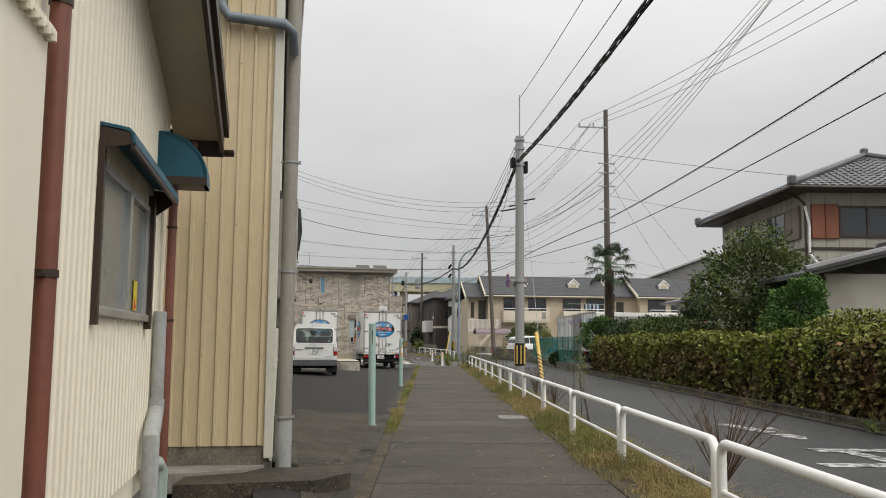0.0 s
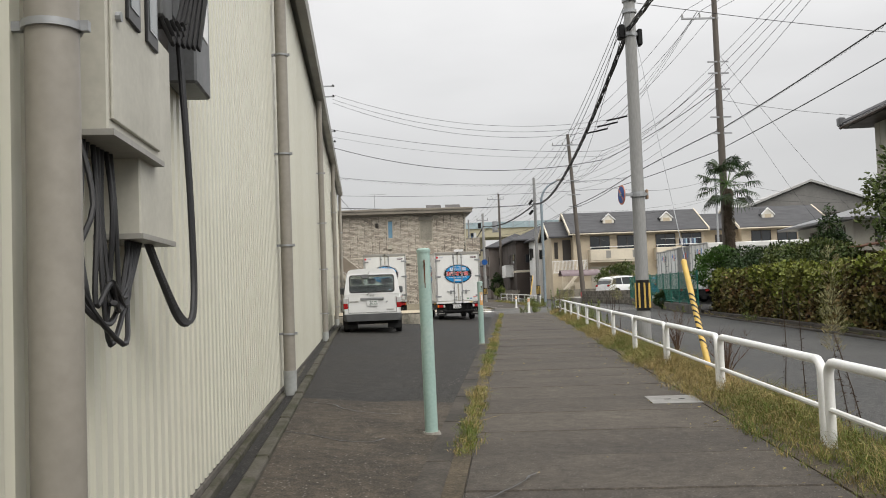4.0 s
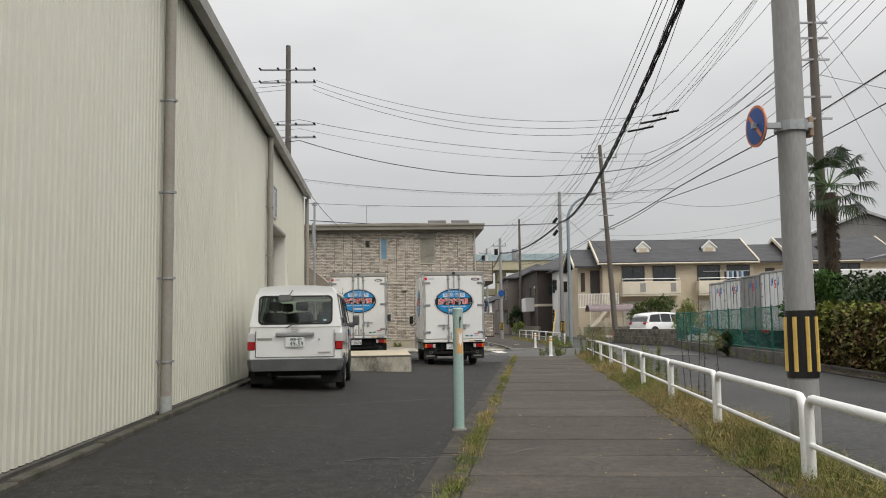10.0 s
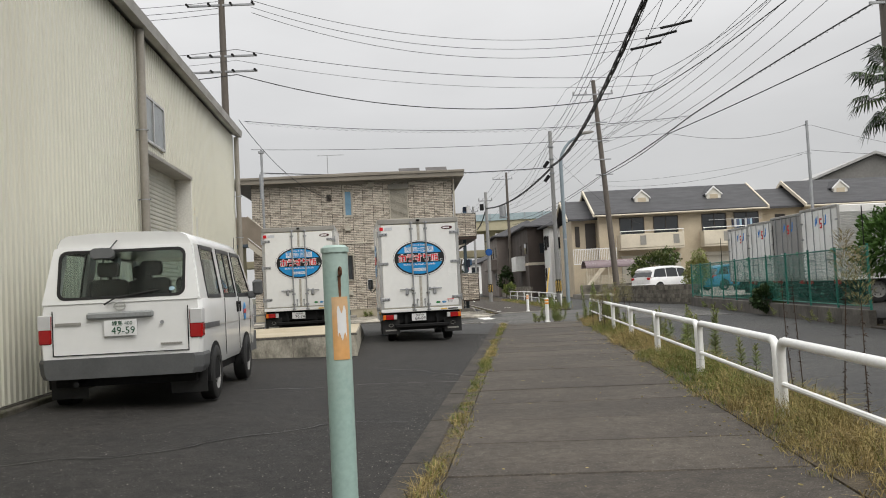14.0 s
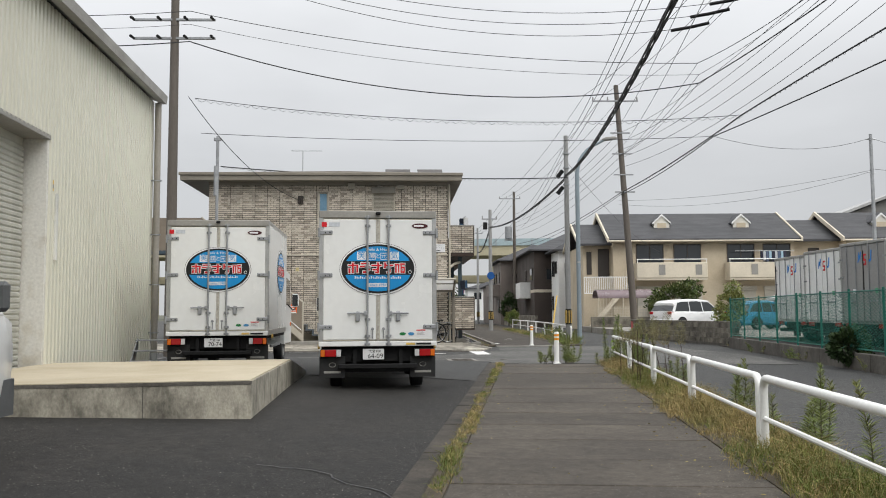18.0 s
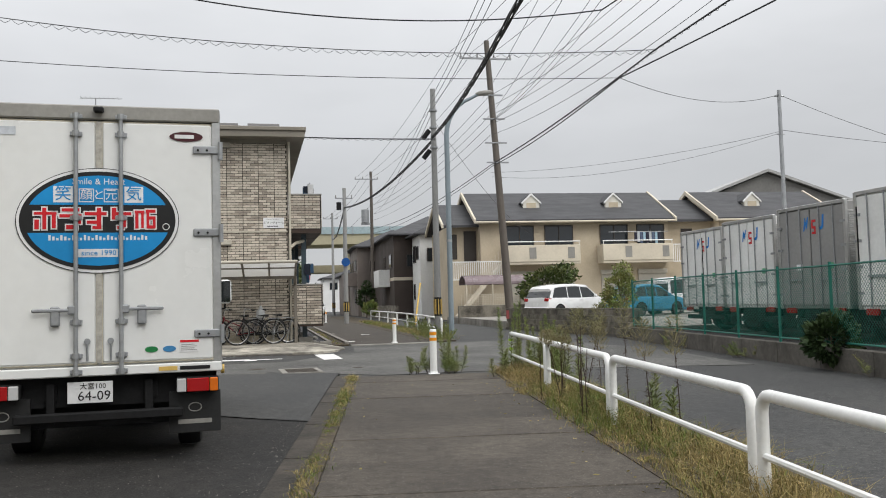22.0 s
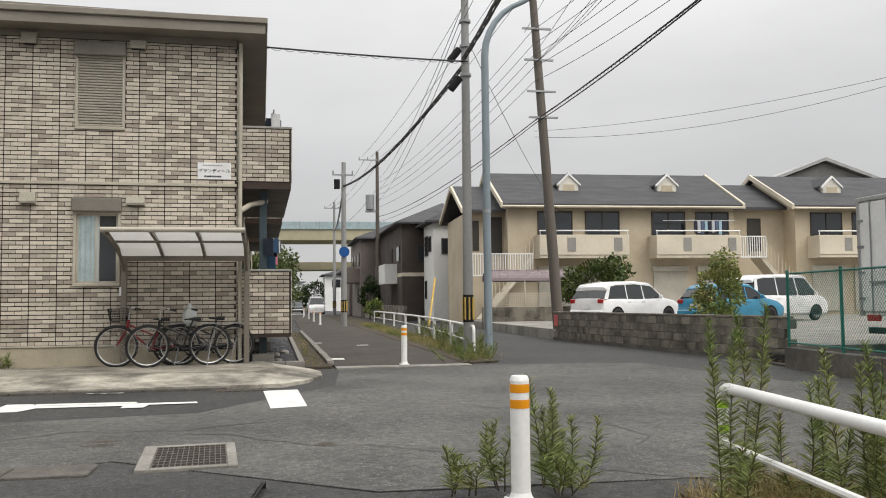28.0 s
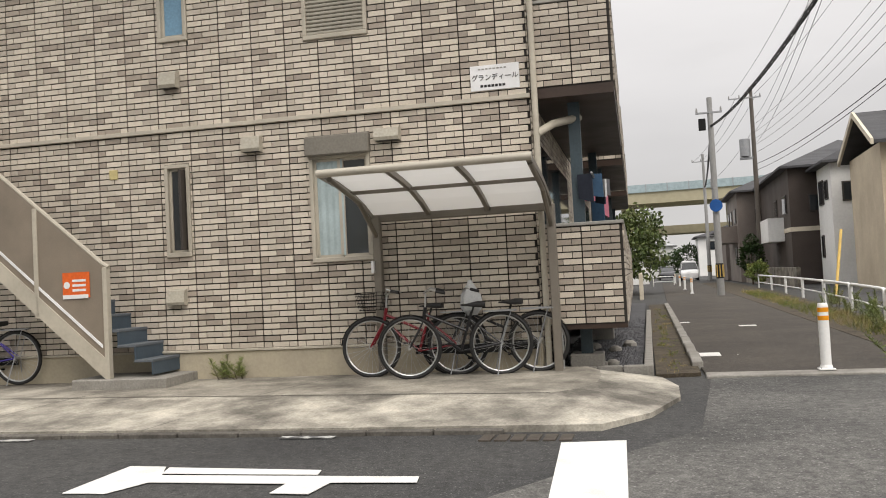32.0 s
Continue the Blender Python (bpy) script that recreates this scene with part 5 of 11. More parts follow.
def truck(m, label, top, big, kana):
    th = thing("box_truck", m, label, "truck", "box trucks")
    W, Z0, Z1, L = 0.92, 0.69, 2.80, 3.15
    body = part("cargo_box", Geo().box(-W, W, 0.03, L, Z0 + 0.05, Z1, 0.02), TRUCK_WHITE, th, "white aluminium cargo box")
    for x in (-W, W - 0.06):
        part("corner_post", Geo().box(x - 0.004, x + 0.064, -0.012, 0.05, Z0, Z1 + 0.004, 0.008), ALU, body)
        part("lower_rail", Geo().box(x - 0.006, x + 0.066, 0.0, L + 0.01, Z0, Z0 + 0.11, 0.008), ALU, body)
        part("upper_rail", Geo().box(x - 0.006, x + 0.066, 0.0, L + 0.01, Z1 - 0.06, Z1 + 0.012, 0.008), ALU, body)
    part("top_frame", Geo().box(-W, W, -0.02, 0.05, Z1 - 0.10, Z1 + 0.015, 0.01), TRIM_GREY, body)
    part("sill", Geo().box(-W, W, -0.02, 0.05, Z0, Z0 + 0.075, 0.008), TRUCK_WHITE, body)
    for x0, x1 in ((-W + 0.065, -0.025), (0.025, W - 0.065)):
        d = part("door", Geo().box(x0, x1, -0.012, 0.03, Z0 + 0.10, Z1 - 0.12, 0.012), TRUCK_WHITE, th, "white cargo door")
        part("door_seal", Geo().box(x0 - 0.012, x1 + 0.012, 0.0, 0.028, Z0 + 0.088, Z1 - 0.108, 0.004), mat("cream_seal", (0.58, 0.53, 0.42), 0.7, bump=0.05), d)
    part("centre_seal", Geo().box(-0.02, 0.02, -0.016, 0.0, Z0 + 0.10, Z1 - 0.12), mat("dirty_seal", (0.44, 0.42, 0.37), 0.8, var=0.2, s1=3, bump=0.1), body)
    for sx in (-1, 1):
        x = sx * 0.165
        rod = part("lock_rod", Geo().tube([(x, -0.045, Z0 + 0.03), (x, -0.045, Z1 - 0.06)], 0.017, 10), STEEL, th, "galvanised lock rod", smooth=True)
        for z in (Z0 + 0.035, Z0 + 0.16, Z0 + 0.42, Z1 - 0.22, Z1 - 0.08, 1.92):
            part("rod_guide", Geo().box(x - 0.045, x + 0.045, -0.034, -0.012, z - 0.018, z + 0.018, 0.004).tube([(x, -0.045, z - 0.022), (x, -0.045, z + 0.022)], 0.026, 10), STEEL, rod)
        h = part("door_handle", Geo().box(sx * 0.19 if sx > 0 else -0.48, 0.48 if sx > 0 else -0.19, -0.055, -0.035, Z0 + 0.50, Z0 + 0.528, 0.008), STEEL, th, "galvanised door handle")
        part("hasp", Geo().box(x + sx * 0.15 - 0.035, x + sx * 0.15 + 0.035, -0.05, -0.012, Z0 + 0.39, Z0 + 0.545, 0.012), STEEL, h)
        part("handle_lug", Geo().box(x + sx * 0.03 - 0.03, x + sx * 0.03 + 0.03, -0.06, -0.03, Z0 + 0.48, Z0 + 0.55, 0.01), STEEL, h)
        part("latch_hook", Geo().tube([(sx * 0.085, -0.02, Z0 + 0.12), (sx * 0.085, -0.03, Z0 + 0.25)], 0.009, 6).tube([(sx * 0.085, -0.02, Z0 + 0.27), (sx * 0.085, -0.034, Z0 + 0.27)], 0.024, 10), STEEL, th)
        for z in (Z0 + 0.30, 1.80, Z1 - 0.33):
            hg = part("hinge", Geo().box(min(sx * (W + 0.01), sx * (W - 0.21)), max(sx * (W + 0.01), sx * (W - 0.21)), -0.03, -0.008, z - 0.03, z + 0.035, 0.008), STEEL, th, "steel strap hinge")
            part("hinge_pin", Geo().tube([(sx * (W + 0.005), -0.03, z - 0.075), (sx * (W + 0.005), -0.03, z + 0.07)], 0.02, 10), STEEL, hg, smooth=True)
            for bx in (0.10, 0.17):
                part("bolt", Geo().tube([(sx * (W - bx), -0.03, z), (sx * (W - bx), -0.038, z)], 0.010, 6), CHASSIS, hg)
        tl = part("tail_lamp", Geo().box(sx * 0.73 - 0.165, sx * 0.73 + 0.165, -0.01, 0.07, Z0 - 0.165, Z0 - 0.04, 0.012), CHASSIS, th, "tail lamp cluster")
        for a, b, mm in ((0.095, 0.158, LAMP_AMBER), (-0.08, 0.09, LAMP_RED), (-0.156, -0.085, LAMP_CLEAR)):
            lo, hi = sorted((sx * 0.73 + sx * a, sx * 0.73 + sx * b))
            part("lens", Geo().box(lo, hi, -0.022, 0.0, Z0 - 0.157, Z0 - 0.05, 0.006), mm, tl)
        fl = part("mud_flap", Geo().box(sx * 0.71 - 0.20, sx * 0.71 + 0.20, 0.10, 0.115, 0.20, Z0 - 0.16), BLACK, th, "black rubber mud flap")
        part("flap_mark", Geo().tube([(sx * 0.71 + 0.05 * math.cos(a), 0.097, 0.40 + 0.034 * math.sin(a)) for a in [2 * math.pi * i / 14 for i in range(14)]], 0.005, 4, closed=True), TRIM_GREY, fl)
        part("flap_mark", Geo().box(sx * 0.71 - 0.13, sx * 0.71 + 0.13, 0.096, 0.10, 0.27, 0.305), TRIM_GREY, fl)
        part("bumper_stay", Geo().box(sx * 0.36 - 0.028, sx * 0.36 + 0.028, 0.05, 0.10, 0.33, Z0 - 0.05), CHASSIS, th)
        wheel(th, sx * 0.66, 0.88, 0.34, 0.20)
        wheel(th, sx * 0.72, 3.60, 0.34, 0.19)
        part("side_rail", Geo().box(sx * 0.80 - 0.02, sx * 0.80 + 0.02, 1.35, 2.9, 0.42, 0.48, 0.006).box(sx * 0.80 - 0.02, sx * 0.80 + 0.02, 1.35, 2.9, 0.56, 0.62, 0.006), STEEL, th)
        # mirror on a bent arm
        mi = part("mirror", Geo().box(sx * 1.04 - 0.075, sx * 1.04 + 0.075, 3.92, 4.00, 1.24, 1.54, 0.035), TRUCK_WHITE, th, "white-backed door mirror")
        part("mirror_glass", Geo().box(sx * 1.04 - 0.062, sx * 1.04 + 0.062, 3.912, 3.921, 1.26, 1.52), CAR_GLASS, mi)
        part("mirror_arm", Geo().tube([(sx * 0.86, 4.0, 1.30), (sx * 0.93, 4.0, 1.22), (sx * 0.98, 4.0, 1.17), (sx * 1.03, 3.98, 1.18), (sx * 1.04, 3.97, 1.26)], 0.014, 8), CHASSIS, mi, smooth=True)
        part("side_marker", Geo().tube([(sx * (W + 0.0), 0.5, Z0 - 0.02), (sx * (W + 0.03), 0.5, Z0 - 0.02)], 0.04, 10), YELLOW, th)
    part("underrun_bar", Geo().box(-0.62, 0.62, 0.0, 0.07, 0.34, 0.415, 0.012), CHASSIS, th, "black underrun bar")
    # the last box is an added black panel for the shadow under the tail
    for b_ in ((-0.42, -0.32, 0.1, 4.4, 0.5, 0.68), (0.32, 0.42, 0.1, 4.4, 0.5, 0.68), (-0.78, 0.78, 0.12, 0.16, 0.45, Z0 - 0.02), (-0.8, 0.8, 0.9, 1.0, 0.3, 0.4), (-W + 0.04, W - 0.04, 0.1, L, Z0 - 0.06, Z0 + 0.02), (-0.6, 0.6, 1.4, 2.4, 0.3, 0.66), (-0.84, 0.84, 0.30, 0.34, 0.27, 0.66)):
        part("chassis_member", Geo().box(*b_), CHASSIS, th)
    number_plate(th, -0.07, 0.02, Z0 - 0.125, top, big, "white number plate")
    cab = [(3.28, 0.42), (4.86, 0.42), (4.90, 0.95), (4.84, 1.25), (4.52, 1.92), (4.40, 2.02), (3.42, 2.06), (3.28, 1.98)]
    c = part("cab", Geo().prism(cab, "x", -0.86, 0.86), TRUCK_WHITE, th, "white truck cab")
    for sx in (-1, 1):
        part("side_window", Geo().prism([(3.62, 1.28), (4.66, 1.28), (4.42, 1.86), (3.62, 1.9)], "x", sx * 0.862 - 0.002, sx * 0.862 + 0.004), CAR_GLASS, c)
        part("cab_lamp", Geo().box(sx * 0.84 - 0.04, sx * 0.84 + 0.04, 4.6, 4.7, 0.8, 0.88, 0.01), LAMP_AMBER, c)
    part("windscreen", Geo().add([(-0.76, 4.845, 1.26), (0.76, 4.845, 1.26), (0.70, 4.535, 1.90), (-0.70, 4.535, 1.90)], [(0, 1, 2, 3)]), CAR_GLASS, c)
    oval_sign(th, pose(0.0, -0.016, 1.90), 0.91)
    oval_sign(th, pose(W + 0.004, 1.95, 1.93, 0, 0, 90), 1.0)
    oval_sign(th, pose(-W - 0.004, 1.95, 1.93, 0, 0, -90), 1.0)
    part("maker_badge", Geo().prism([(0.66 + 0.13 * math.cos(a), Z1 - 0.22 + 0.04 * math.sin(a)) for a in [2 * math.pi * i / 20 for i in range(20)]], "y", -0.018, -0.012), mat("badge_maroon", (0.06, 0.008, 0.012), 0.4, bump=0), th)
    part("badge_bar", Geo().box(0.57, 0.72, -0.021, -0.018, Z1 - 0.235, Z1 - 0.205), SIGN_WHITE, th)
    part("maker_badge", Geo().box(-0.88, -0.80, -0.018, -0.012, Z1 - 0.24, Z1 - 0.165), SIGN_RED, th)
    part("badge_bar", Geo().box(-0.77, -0.6, -0.016, -0.012, Z1 - 0.235, Z1 - 0.17), mat("faint_sticker", (0.55, 0.58, 0.62), 0.5, bump=0), th)
    for x, w, mm in ((0.385, 0.05, mat("green_sticker", (0.02, 0.22, 0.06), 0.4, bump=0)), (0.52, 0.05, mat("blue_sticker", (0.06, 0.25, 0.5), 0.4, bump=0))):
        part("sticker", Geo().prism([(x + w * math.cos(a), Z0 + 0.19 + 0.024 * math.sin(a)) for a in [2 * math.pi * i / 16 for i in range(16)]], "y", -0.016, -0.012), mm, th)
    st = part("notice", Geo().box(0.60, 0.745, -0.016, -0.012, Z0 + 0.16, Z0 + 0.255), SIGN_WHITE, th, "small white notice")
    part("notice_head", Geo().box(0.60, 0.745, -0.018, -0.016, Z0 + 0.237, Z0 + 0.255), SIGN_RED, st)
    for i in range(4):
        part("notice_line", Geo().box(0.61, 0.73 - 0.02 * (i % 2), -0.018, -0.016, Z0 + 0.175 + i * 0.014, Z0 + 0.179 + i * 0.014), TRIM_GREY, st)
    part("model_badge", Geo().box(0.60, 0.83, -0.026, -0.02, Z0 + 0.022, Z0 + 0.05), SIGN_BLACK, th)
    part("model_badge", Geo().box(0.44, 0.58, -0.026, -0.02, Z0 + 0.02, Z0 + 0.052), YELLOW, th)
    part("rear_camera", Geo().box(-0.035, 0.04, -0.075, -0.02, Z1 - 0.05, Z1 - 0.005, 0.010), CHASSIS, th, "small reversing camera")
    return th


truck(pose(2.83, 42.07, lot_z(2.87, 43), 0, 0, 4.6), "white box truck with blue oval signs and closed rear doors", "大宮100", "64-09", "そ")
truck(pose(-0.22, 44.4, lot_z(-0.3, 45) + 0.02, 0, 0, 3.0), "white box truck with blue oval signs beside the dock", "大宮100", "70-74", "そ")

# loading dock
dock = thing("loading_dock", pose(0, 0, 0), "low concrete loading dock with a worn yellowish top", "loading dock")
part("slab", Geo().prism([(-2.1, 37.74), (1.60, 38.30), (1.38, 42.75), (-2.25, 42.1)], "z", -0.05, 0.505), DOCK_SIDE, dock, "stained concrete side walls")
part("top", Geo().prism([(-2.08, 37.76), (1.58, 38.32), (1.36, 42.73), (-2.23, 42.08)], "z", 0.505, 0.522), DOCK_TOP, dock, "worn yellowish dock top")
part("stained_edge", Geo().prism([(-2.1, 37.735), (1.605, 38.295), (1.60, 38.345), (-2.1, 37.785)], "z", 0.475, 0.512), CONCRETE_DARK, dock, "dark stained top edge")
part("ramp", Geo().add([(0.92, 42.66, 0.505), (1.38, 42.75, 0.505), (1.28, 45.3, 0.17), (0.92, 45.3, 0.17), (0.92, 42.66, -0.05), (1.38, 42.75, -0.05), (1.28, 45.3, -0.05), (0.92, 45.3, -0.05)], [(0, 1, 2, 3), (1, 5, 6, 2), (0, 3, 7, 4), (2, 6, 7, 3), (0, 4, 5, 1)]), CONCRETE, dock)
for x in (-0.95, 0.45):
    y = 38.30 + 0.1514 * (x - 1.60)
    part("joint", Geo().box(x, x + 0.008, y - 0.004, y + 0.1, 0.0, 0.475), CONCRETE_DARK, dock)
# steel steps at the warehouse corner
steps = thing("steel_steps", pose(-1.55, 44.6, lot_z(-1.5, 44.6), 0, 0, 3), "small galvanised steel steps beside the warehouse corner", "steps")
for k in range(3):
    part("tread", Geo().box(-0.32, 0.32, 0.0 + 0.2 * k, 0.2 + 0.2 * k, 0.19 + 0.19 * k, 0.215 + 0.19 * k, 0.004), STEEL, steps)
for x in (-0.34, 0.32):
    part("stringer", Geo().prism([(0.0, 0.0), (0.15, 0.0), (0.6, 0.42), (0.6, 0.62), (0.0, 0.08)], "x", x, x + 0.02), STEEL, steps)


# ---- the white van ----
VAN_GLASS = bpy.data.materials.new("clear_tinted_glass")
VAN_GLASS.use_nodes = True
vg = VAN_GLASS.node_tree.nodes["Principled BSDF"]
vg.inputs["Base Color"].default_value, vg.inputs["Roughness"].default_value = (0.62, 0.70, 0.67, 1), 0.02
vg.inputs["Transmission Weight"].default_value, vg.inputs["IOR"].default_value = 1.0, 1.45
SEAT_GREY = mat("grey_seat_cloth", (0.075, 0.08, 0.085), 0.9, var=0.1, s1=4, s2=60, bump=0.1)


def van(m):
    th = thing("van", m, "white delivery van with dark grey bumpers parked by the warehouse", "van")
    low = [(0.55, 0.36), (0.78, 0.37), (0.815, 0.46), (0.83, 0.72), (0.828, 0.98), (0.818, 1.12), (0.80, 1.14), (0.4, 1.142), (0.0, 1.142)]
    top = [(0.0, 1.70), (0.40, 1.70), (0.716, 1.70), (0.708, 1.75), (0.672, 1.815), (0.60, 1.848), (0.35, 1.866), (0.0, 1.872)]

    def ring(half, y, k=1.0, rear=0.0, drop=0.0):
        pts = [(x * k, y + rear * 0.24 * max(0.0, z - 0.95), z - drop * max(0.0, z - 0.7)) for x, z in half]
        return pts + [(-x, yy, z) for x, yy, z in reversed(pts) if x > 1e-6]

    part("body", Geo().loft([ring(low, 0.0, 0.955, 1), ring(low, 0.03, 0.985, 1), ring(low, 0.10, 1.0, 1), ring(low, 0.5), ring(low, 1.4), ring(low, 2.4), ring(low, 3.2), ring(low, 3.72, 0.985), ring(low, 3.95, 0.95, 0, 0.15), ring(low, 4.05, 0.88, 0, 0.4)]), VAN_WHITE, th, "white painted body", smooth=True)
    part("roof", Geo().loft([ring(top, 0.215, 0.97), ring(top, 0.25, 1.0), ring(top, 0.6), ring(top, 1.6), ring(top, 2.6), ring(top, 3.0), ring(top, 3.22, 0.985, 0, 0.03)]), VAN_WHITE, th, "white roof with rounded edges", smooth=True)
    part("load_floor", Geo().box(-0.76, 0.76, 0.45, 3.5, 1.142, 1.15), CHASSIS, th)
    for y0, xs in ((1.25, (-0.5, 0.0, 0.5)), (2.45, (-0.42, 0.42))):
        for x in xs:
            seat = part("seat_back", Geo().prism(rrect(x - 0.21, x + 0.21, 1.12, 1.40, 0.07), "y", y0, y0 + 0.12), SEAT_GREY, th, "grey cloth seat back")
            part("head_rest", Geo().prism(rrect(x - 0.12, x + 0.12, 1.43, 1.60, 0.05), "y", y0, y0 + 0.09).tube([(x, y0 + 0.05, 1.38), (x, y0 + 0.05, 1.46)], 0.02, 6), SEAT_GREY, seat)
    # pillars between the windows, leaning in with the side
    for sx in (-1, 1):
        for lo0, lo1, hi0, hi1 in ((0.05, 0.44, 0.235, 0.46), (1.21, 1.43, 1.21, 1.43), (2.27, 2.41, 2.27, 2.41), (3.52, 3.72, 3.06, 3.22)):
            pts = [(sx * (0.812 - dx), lo0, 1.12) for dx in (0, 0.05)] + [(sx * (0.812 - dx), lo1, 1.12) for dx in (0, 0.05)] + [(sx * (0.716 - dx), hi1, 1.72) for dx in (0, 0.05)] + [(sx * (0.716 - dx), hi0, 1.72) for dx in (0, 0.05)]
            part("pillar", Geo().add(pts, [(0, 2, 4, 6), (1, 7, 5, 3), (0, 1, 3, 2), (2, 3, 5, 4), (4, 5, 7, 6), (6, 7, 1, 0)]), VAN_WHITE, th)
    # rear hatch: window, handle bar, lamps
    zc, rk = 1.425, 0.24
    tilt = math.degrees(math.atan(rk))
    inner, outer = rrect(-0.655, 0.655, -0.27, 0.265, 0.085), [(x * (1 - 0.19 * (z + 0.3)), z) for x, z in rrect(-0.80, 0.80, -0.31, 0.30, 0.03)]
    def frame_ring(out, inn, y0, y1):
        n = len(inn)
        return Geo().add([(x, y, z) for y in (y0, y1) for pts in (out, inn) for x, z in pts],
                         [f for i in range(n) for k in [(i + 1) % n] for f in ((i, k, n + k, n + i), (2 * n + i, 3 * n + i, 3 * n + k, 2 * n + k), (n + i, n + k, 3 * n + k, 3 * n + i), (i, 2 * n + i, 2 * n + k, k))])
    hatch = part("hatch", frame_ring(outer, inner, -0.012, 0.03), VAN_WHITE, th, "white upper hatch round the rear window", m=pose(0, 0.113, zc, -tilt, 0, 0))
    part("window_seal", frame_ring(inner, rrect(-0.625, 0.625, -0.24, 0.235, 0.07), -0.016, 0.0), SIGN_BLACK, hatch, "black window surround")
    pane = part("glass", Geo().prism(rrect(-0.635, 0.635, -0.25, 0.245, 0.07), "y", -0.012, -0.008), VAN_GLASS, hatch, "clear rear window glass")
    pane.visible_shadow = False
    part("wiper", Geo().tube([(-0.16, -0.05, -0.34), (-0.05, -0.045, -0.27), (0.40, -0.03, -0.20)], 0.009, 6), BLACK, hatch)
    part("rear_mirror", Geo().prism(rrect(-0.30, -0.06, 0.14, 0.25, 0.045), "y", -0.13, -0.07).tube([(-0.12, -0.09, 0.24), (-0.06, -0.03, 0.36)], 0.008, 6), BUMPER, hatch, "dark under-view mirror")
    part("window_sticker", Geo().prism([(0.52 + 0.03 * math.cos(a), -0.19 + 0.022 * math.sin(a)) for a in [2 * math.pi * i / 14 for i in range(14)]], "y", -0.02, -0.018), mat("pale_sticker", (0.35, 0.5, 0.6), 0.4, bump=0), hatch)
    part("hatch_gap", Geo().box(-0.69, -0.682, -0.008, 0.004, 0.60, 1.06).box(0.682, 0.69, -0.008, 0.004, 0.60, 1.06).box(-0.69, 0.69, -0.008, 0.004, 0.595, 0.603), CHASSIS, th, m=pose(0, 0.0, 0))
    part("handle_bar", Geo().box(-0.34, 0.34, -0.03, 0.01, 0.955, 1.03, 0.02), mat("grey_handle", (0.26, 0.27, 0.27), 0.45, bump=0.02), th, "grey plate lamp bar")
    part("badge", Geo().tube([(0.055 * math.cos(a), -0.014, 1.085 + 0.04 * math.sin(a)) for a in [2 * math.pi * i / 18 for i in range(18)]], 0.007, 5, closed=True).box(-0.065, 0.065, -0.02, -0.01, 1.076, 1.094, 0.003), ALU, th, "round chrome badge")
    part("model_badge", Geo().box(-0.66, -0.40, -0.006, 0.0, 0.905, 0.935), TRIM_GREY, th)
    part("maker_badge", Geo().box(0.40, 0.62, -0.006, 0.0, 0.665, 0.685), TRIM_GREY, th)
    part("lock", Geo().tube([(0.42, 0.0, 0.90), (0.42, -0.01, 0.90)], 0.02, 10), STEEL, th)
    number_plate(th, 0.0, -0.016, 0.86, "練馬 400", "49-59", "white number plate", True)
    for sx in (-1, 1):
        l = part("tail_lamp", Geo().box(min(sx * 0.70, sx * 0.832), max(sx * 0.70, sx * 0.832), -0.012, 0.12, 0.72, 1.02, 0.015), LAMP_RED, th, "red tail lamp")
        part("lens", Geo().box(min(sx * 0.705, sx * 0.836), max(sx * 0.705, sx * 0.836), -0.016, 0.124, 0.865, 1.024, 0.01), LAMP_CLEAR, l, "clear upper lens")
        part("mud_flap", Geo().box(sx * 0.62 - 0.19, sx * 0.62 + 0.19, 0.26, 0.275, 0.13, 0.42), BLACK, th)
        wheel(th, sx * 0.765, 0.68, 0.30, 0.17)
        wheel(th, sx * 0.765, 2.90, 0.30, 0.17)
        for y in (0.68, 2.90):
            part("wheel_arch", Geo().prism([(y + 0.345 * math.cos(radians(a)), 0.30 + 0.345 * math.sin(radians(a))) for a in range(-12, 193, 12)], "x", sx * 0.833 - 0.03, sx * 0.833 + 0.002), CHASSIS, th, "dark wheel arch")
        # windows on the leaning side
        ang = math.degrees(math.atan((0.812 - 0.716) / 0.6))
        for y0, y1, cut in ((0.44, 1.21, 0.0), (1.43, 2.27, 0.0), (2.41, 3.10, 0.42)):
            big = [(y0, -0.30), (y1 + cut, -0.30), (y1, 0.30), (y0 + 0.015, 0.30)]
            cy_, kk = sum(p[0] for p in big) / 4, 0.93
            hole = [(cy_ + (p[0] - cy_) * kk, p[1] * 0.84) for p in big]
            w = part("side_window", Geo().add([(x, *p) for x in (-0.012, 0.006) for q in (big, hole) for p in q], [f for i in range(4) for k in [(i + 1) % 4] for f in ((i, k, 4 + k, 4 + i), (8 + i, 12 + i, 12 + k, 8 + k), (4 + i, 4 + k, 12 + k, 12 + i), (i, 8 + i, 8 + k, k))]), SIGN_BLACK, th, "black window rubber", m=pose(sx * 0.766, 0, 1.42, 0, -sx * ang, 0))
            pane = part("glass", Geo().prism(hole, "x", -0.006, -0.002), VAN_GLASS, w)
            pane.visible_shadow = False
            if y0 == 1.43:
                part("window_bar", Geo().box(-0.008, 0.006, 1.83, 1.87, -0.26, 0.26), SIGN_BLACK, w)
        for y in (1.34, 2.34, 3.30):
            part("door_gap", Geo().box(sx * 0.832 - 0.003, sx * 0.832 + 0.003, y, y + 0.008, 0.45, 1.12), CHASSIS, th)
        part("body_line", Geo().box(sx * 0.832 - 0.004, sx * 0.832 + 0.004, 0.12, 0.95, 0.80, 0.86), BUMPER, th)
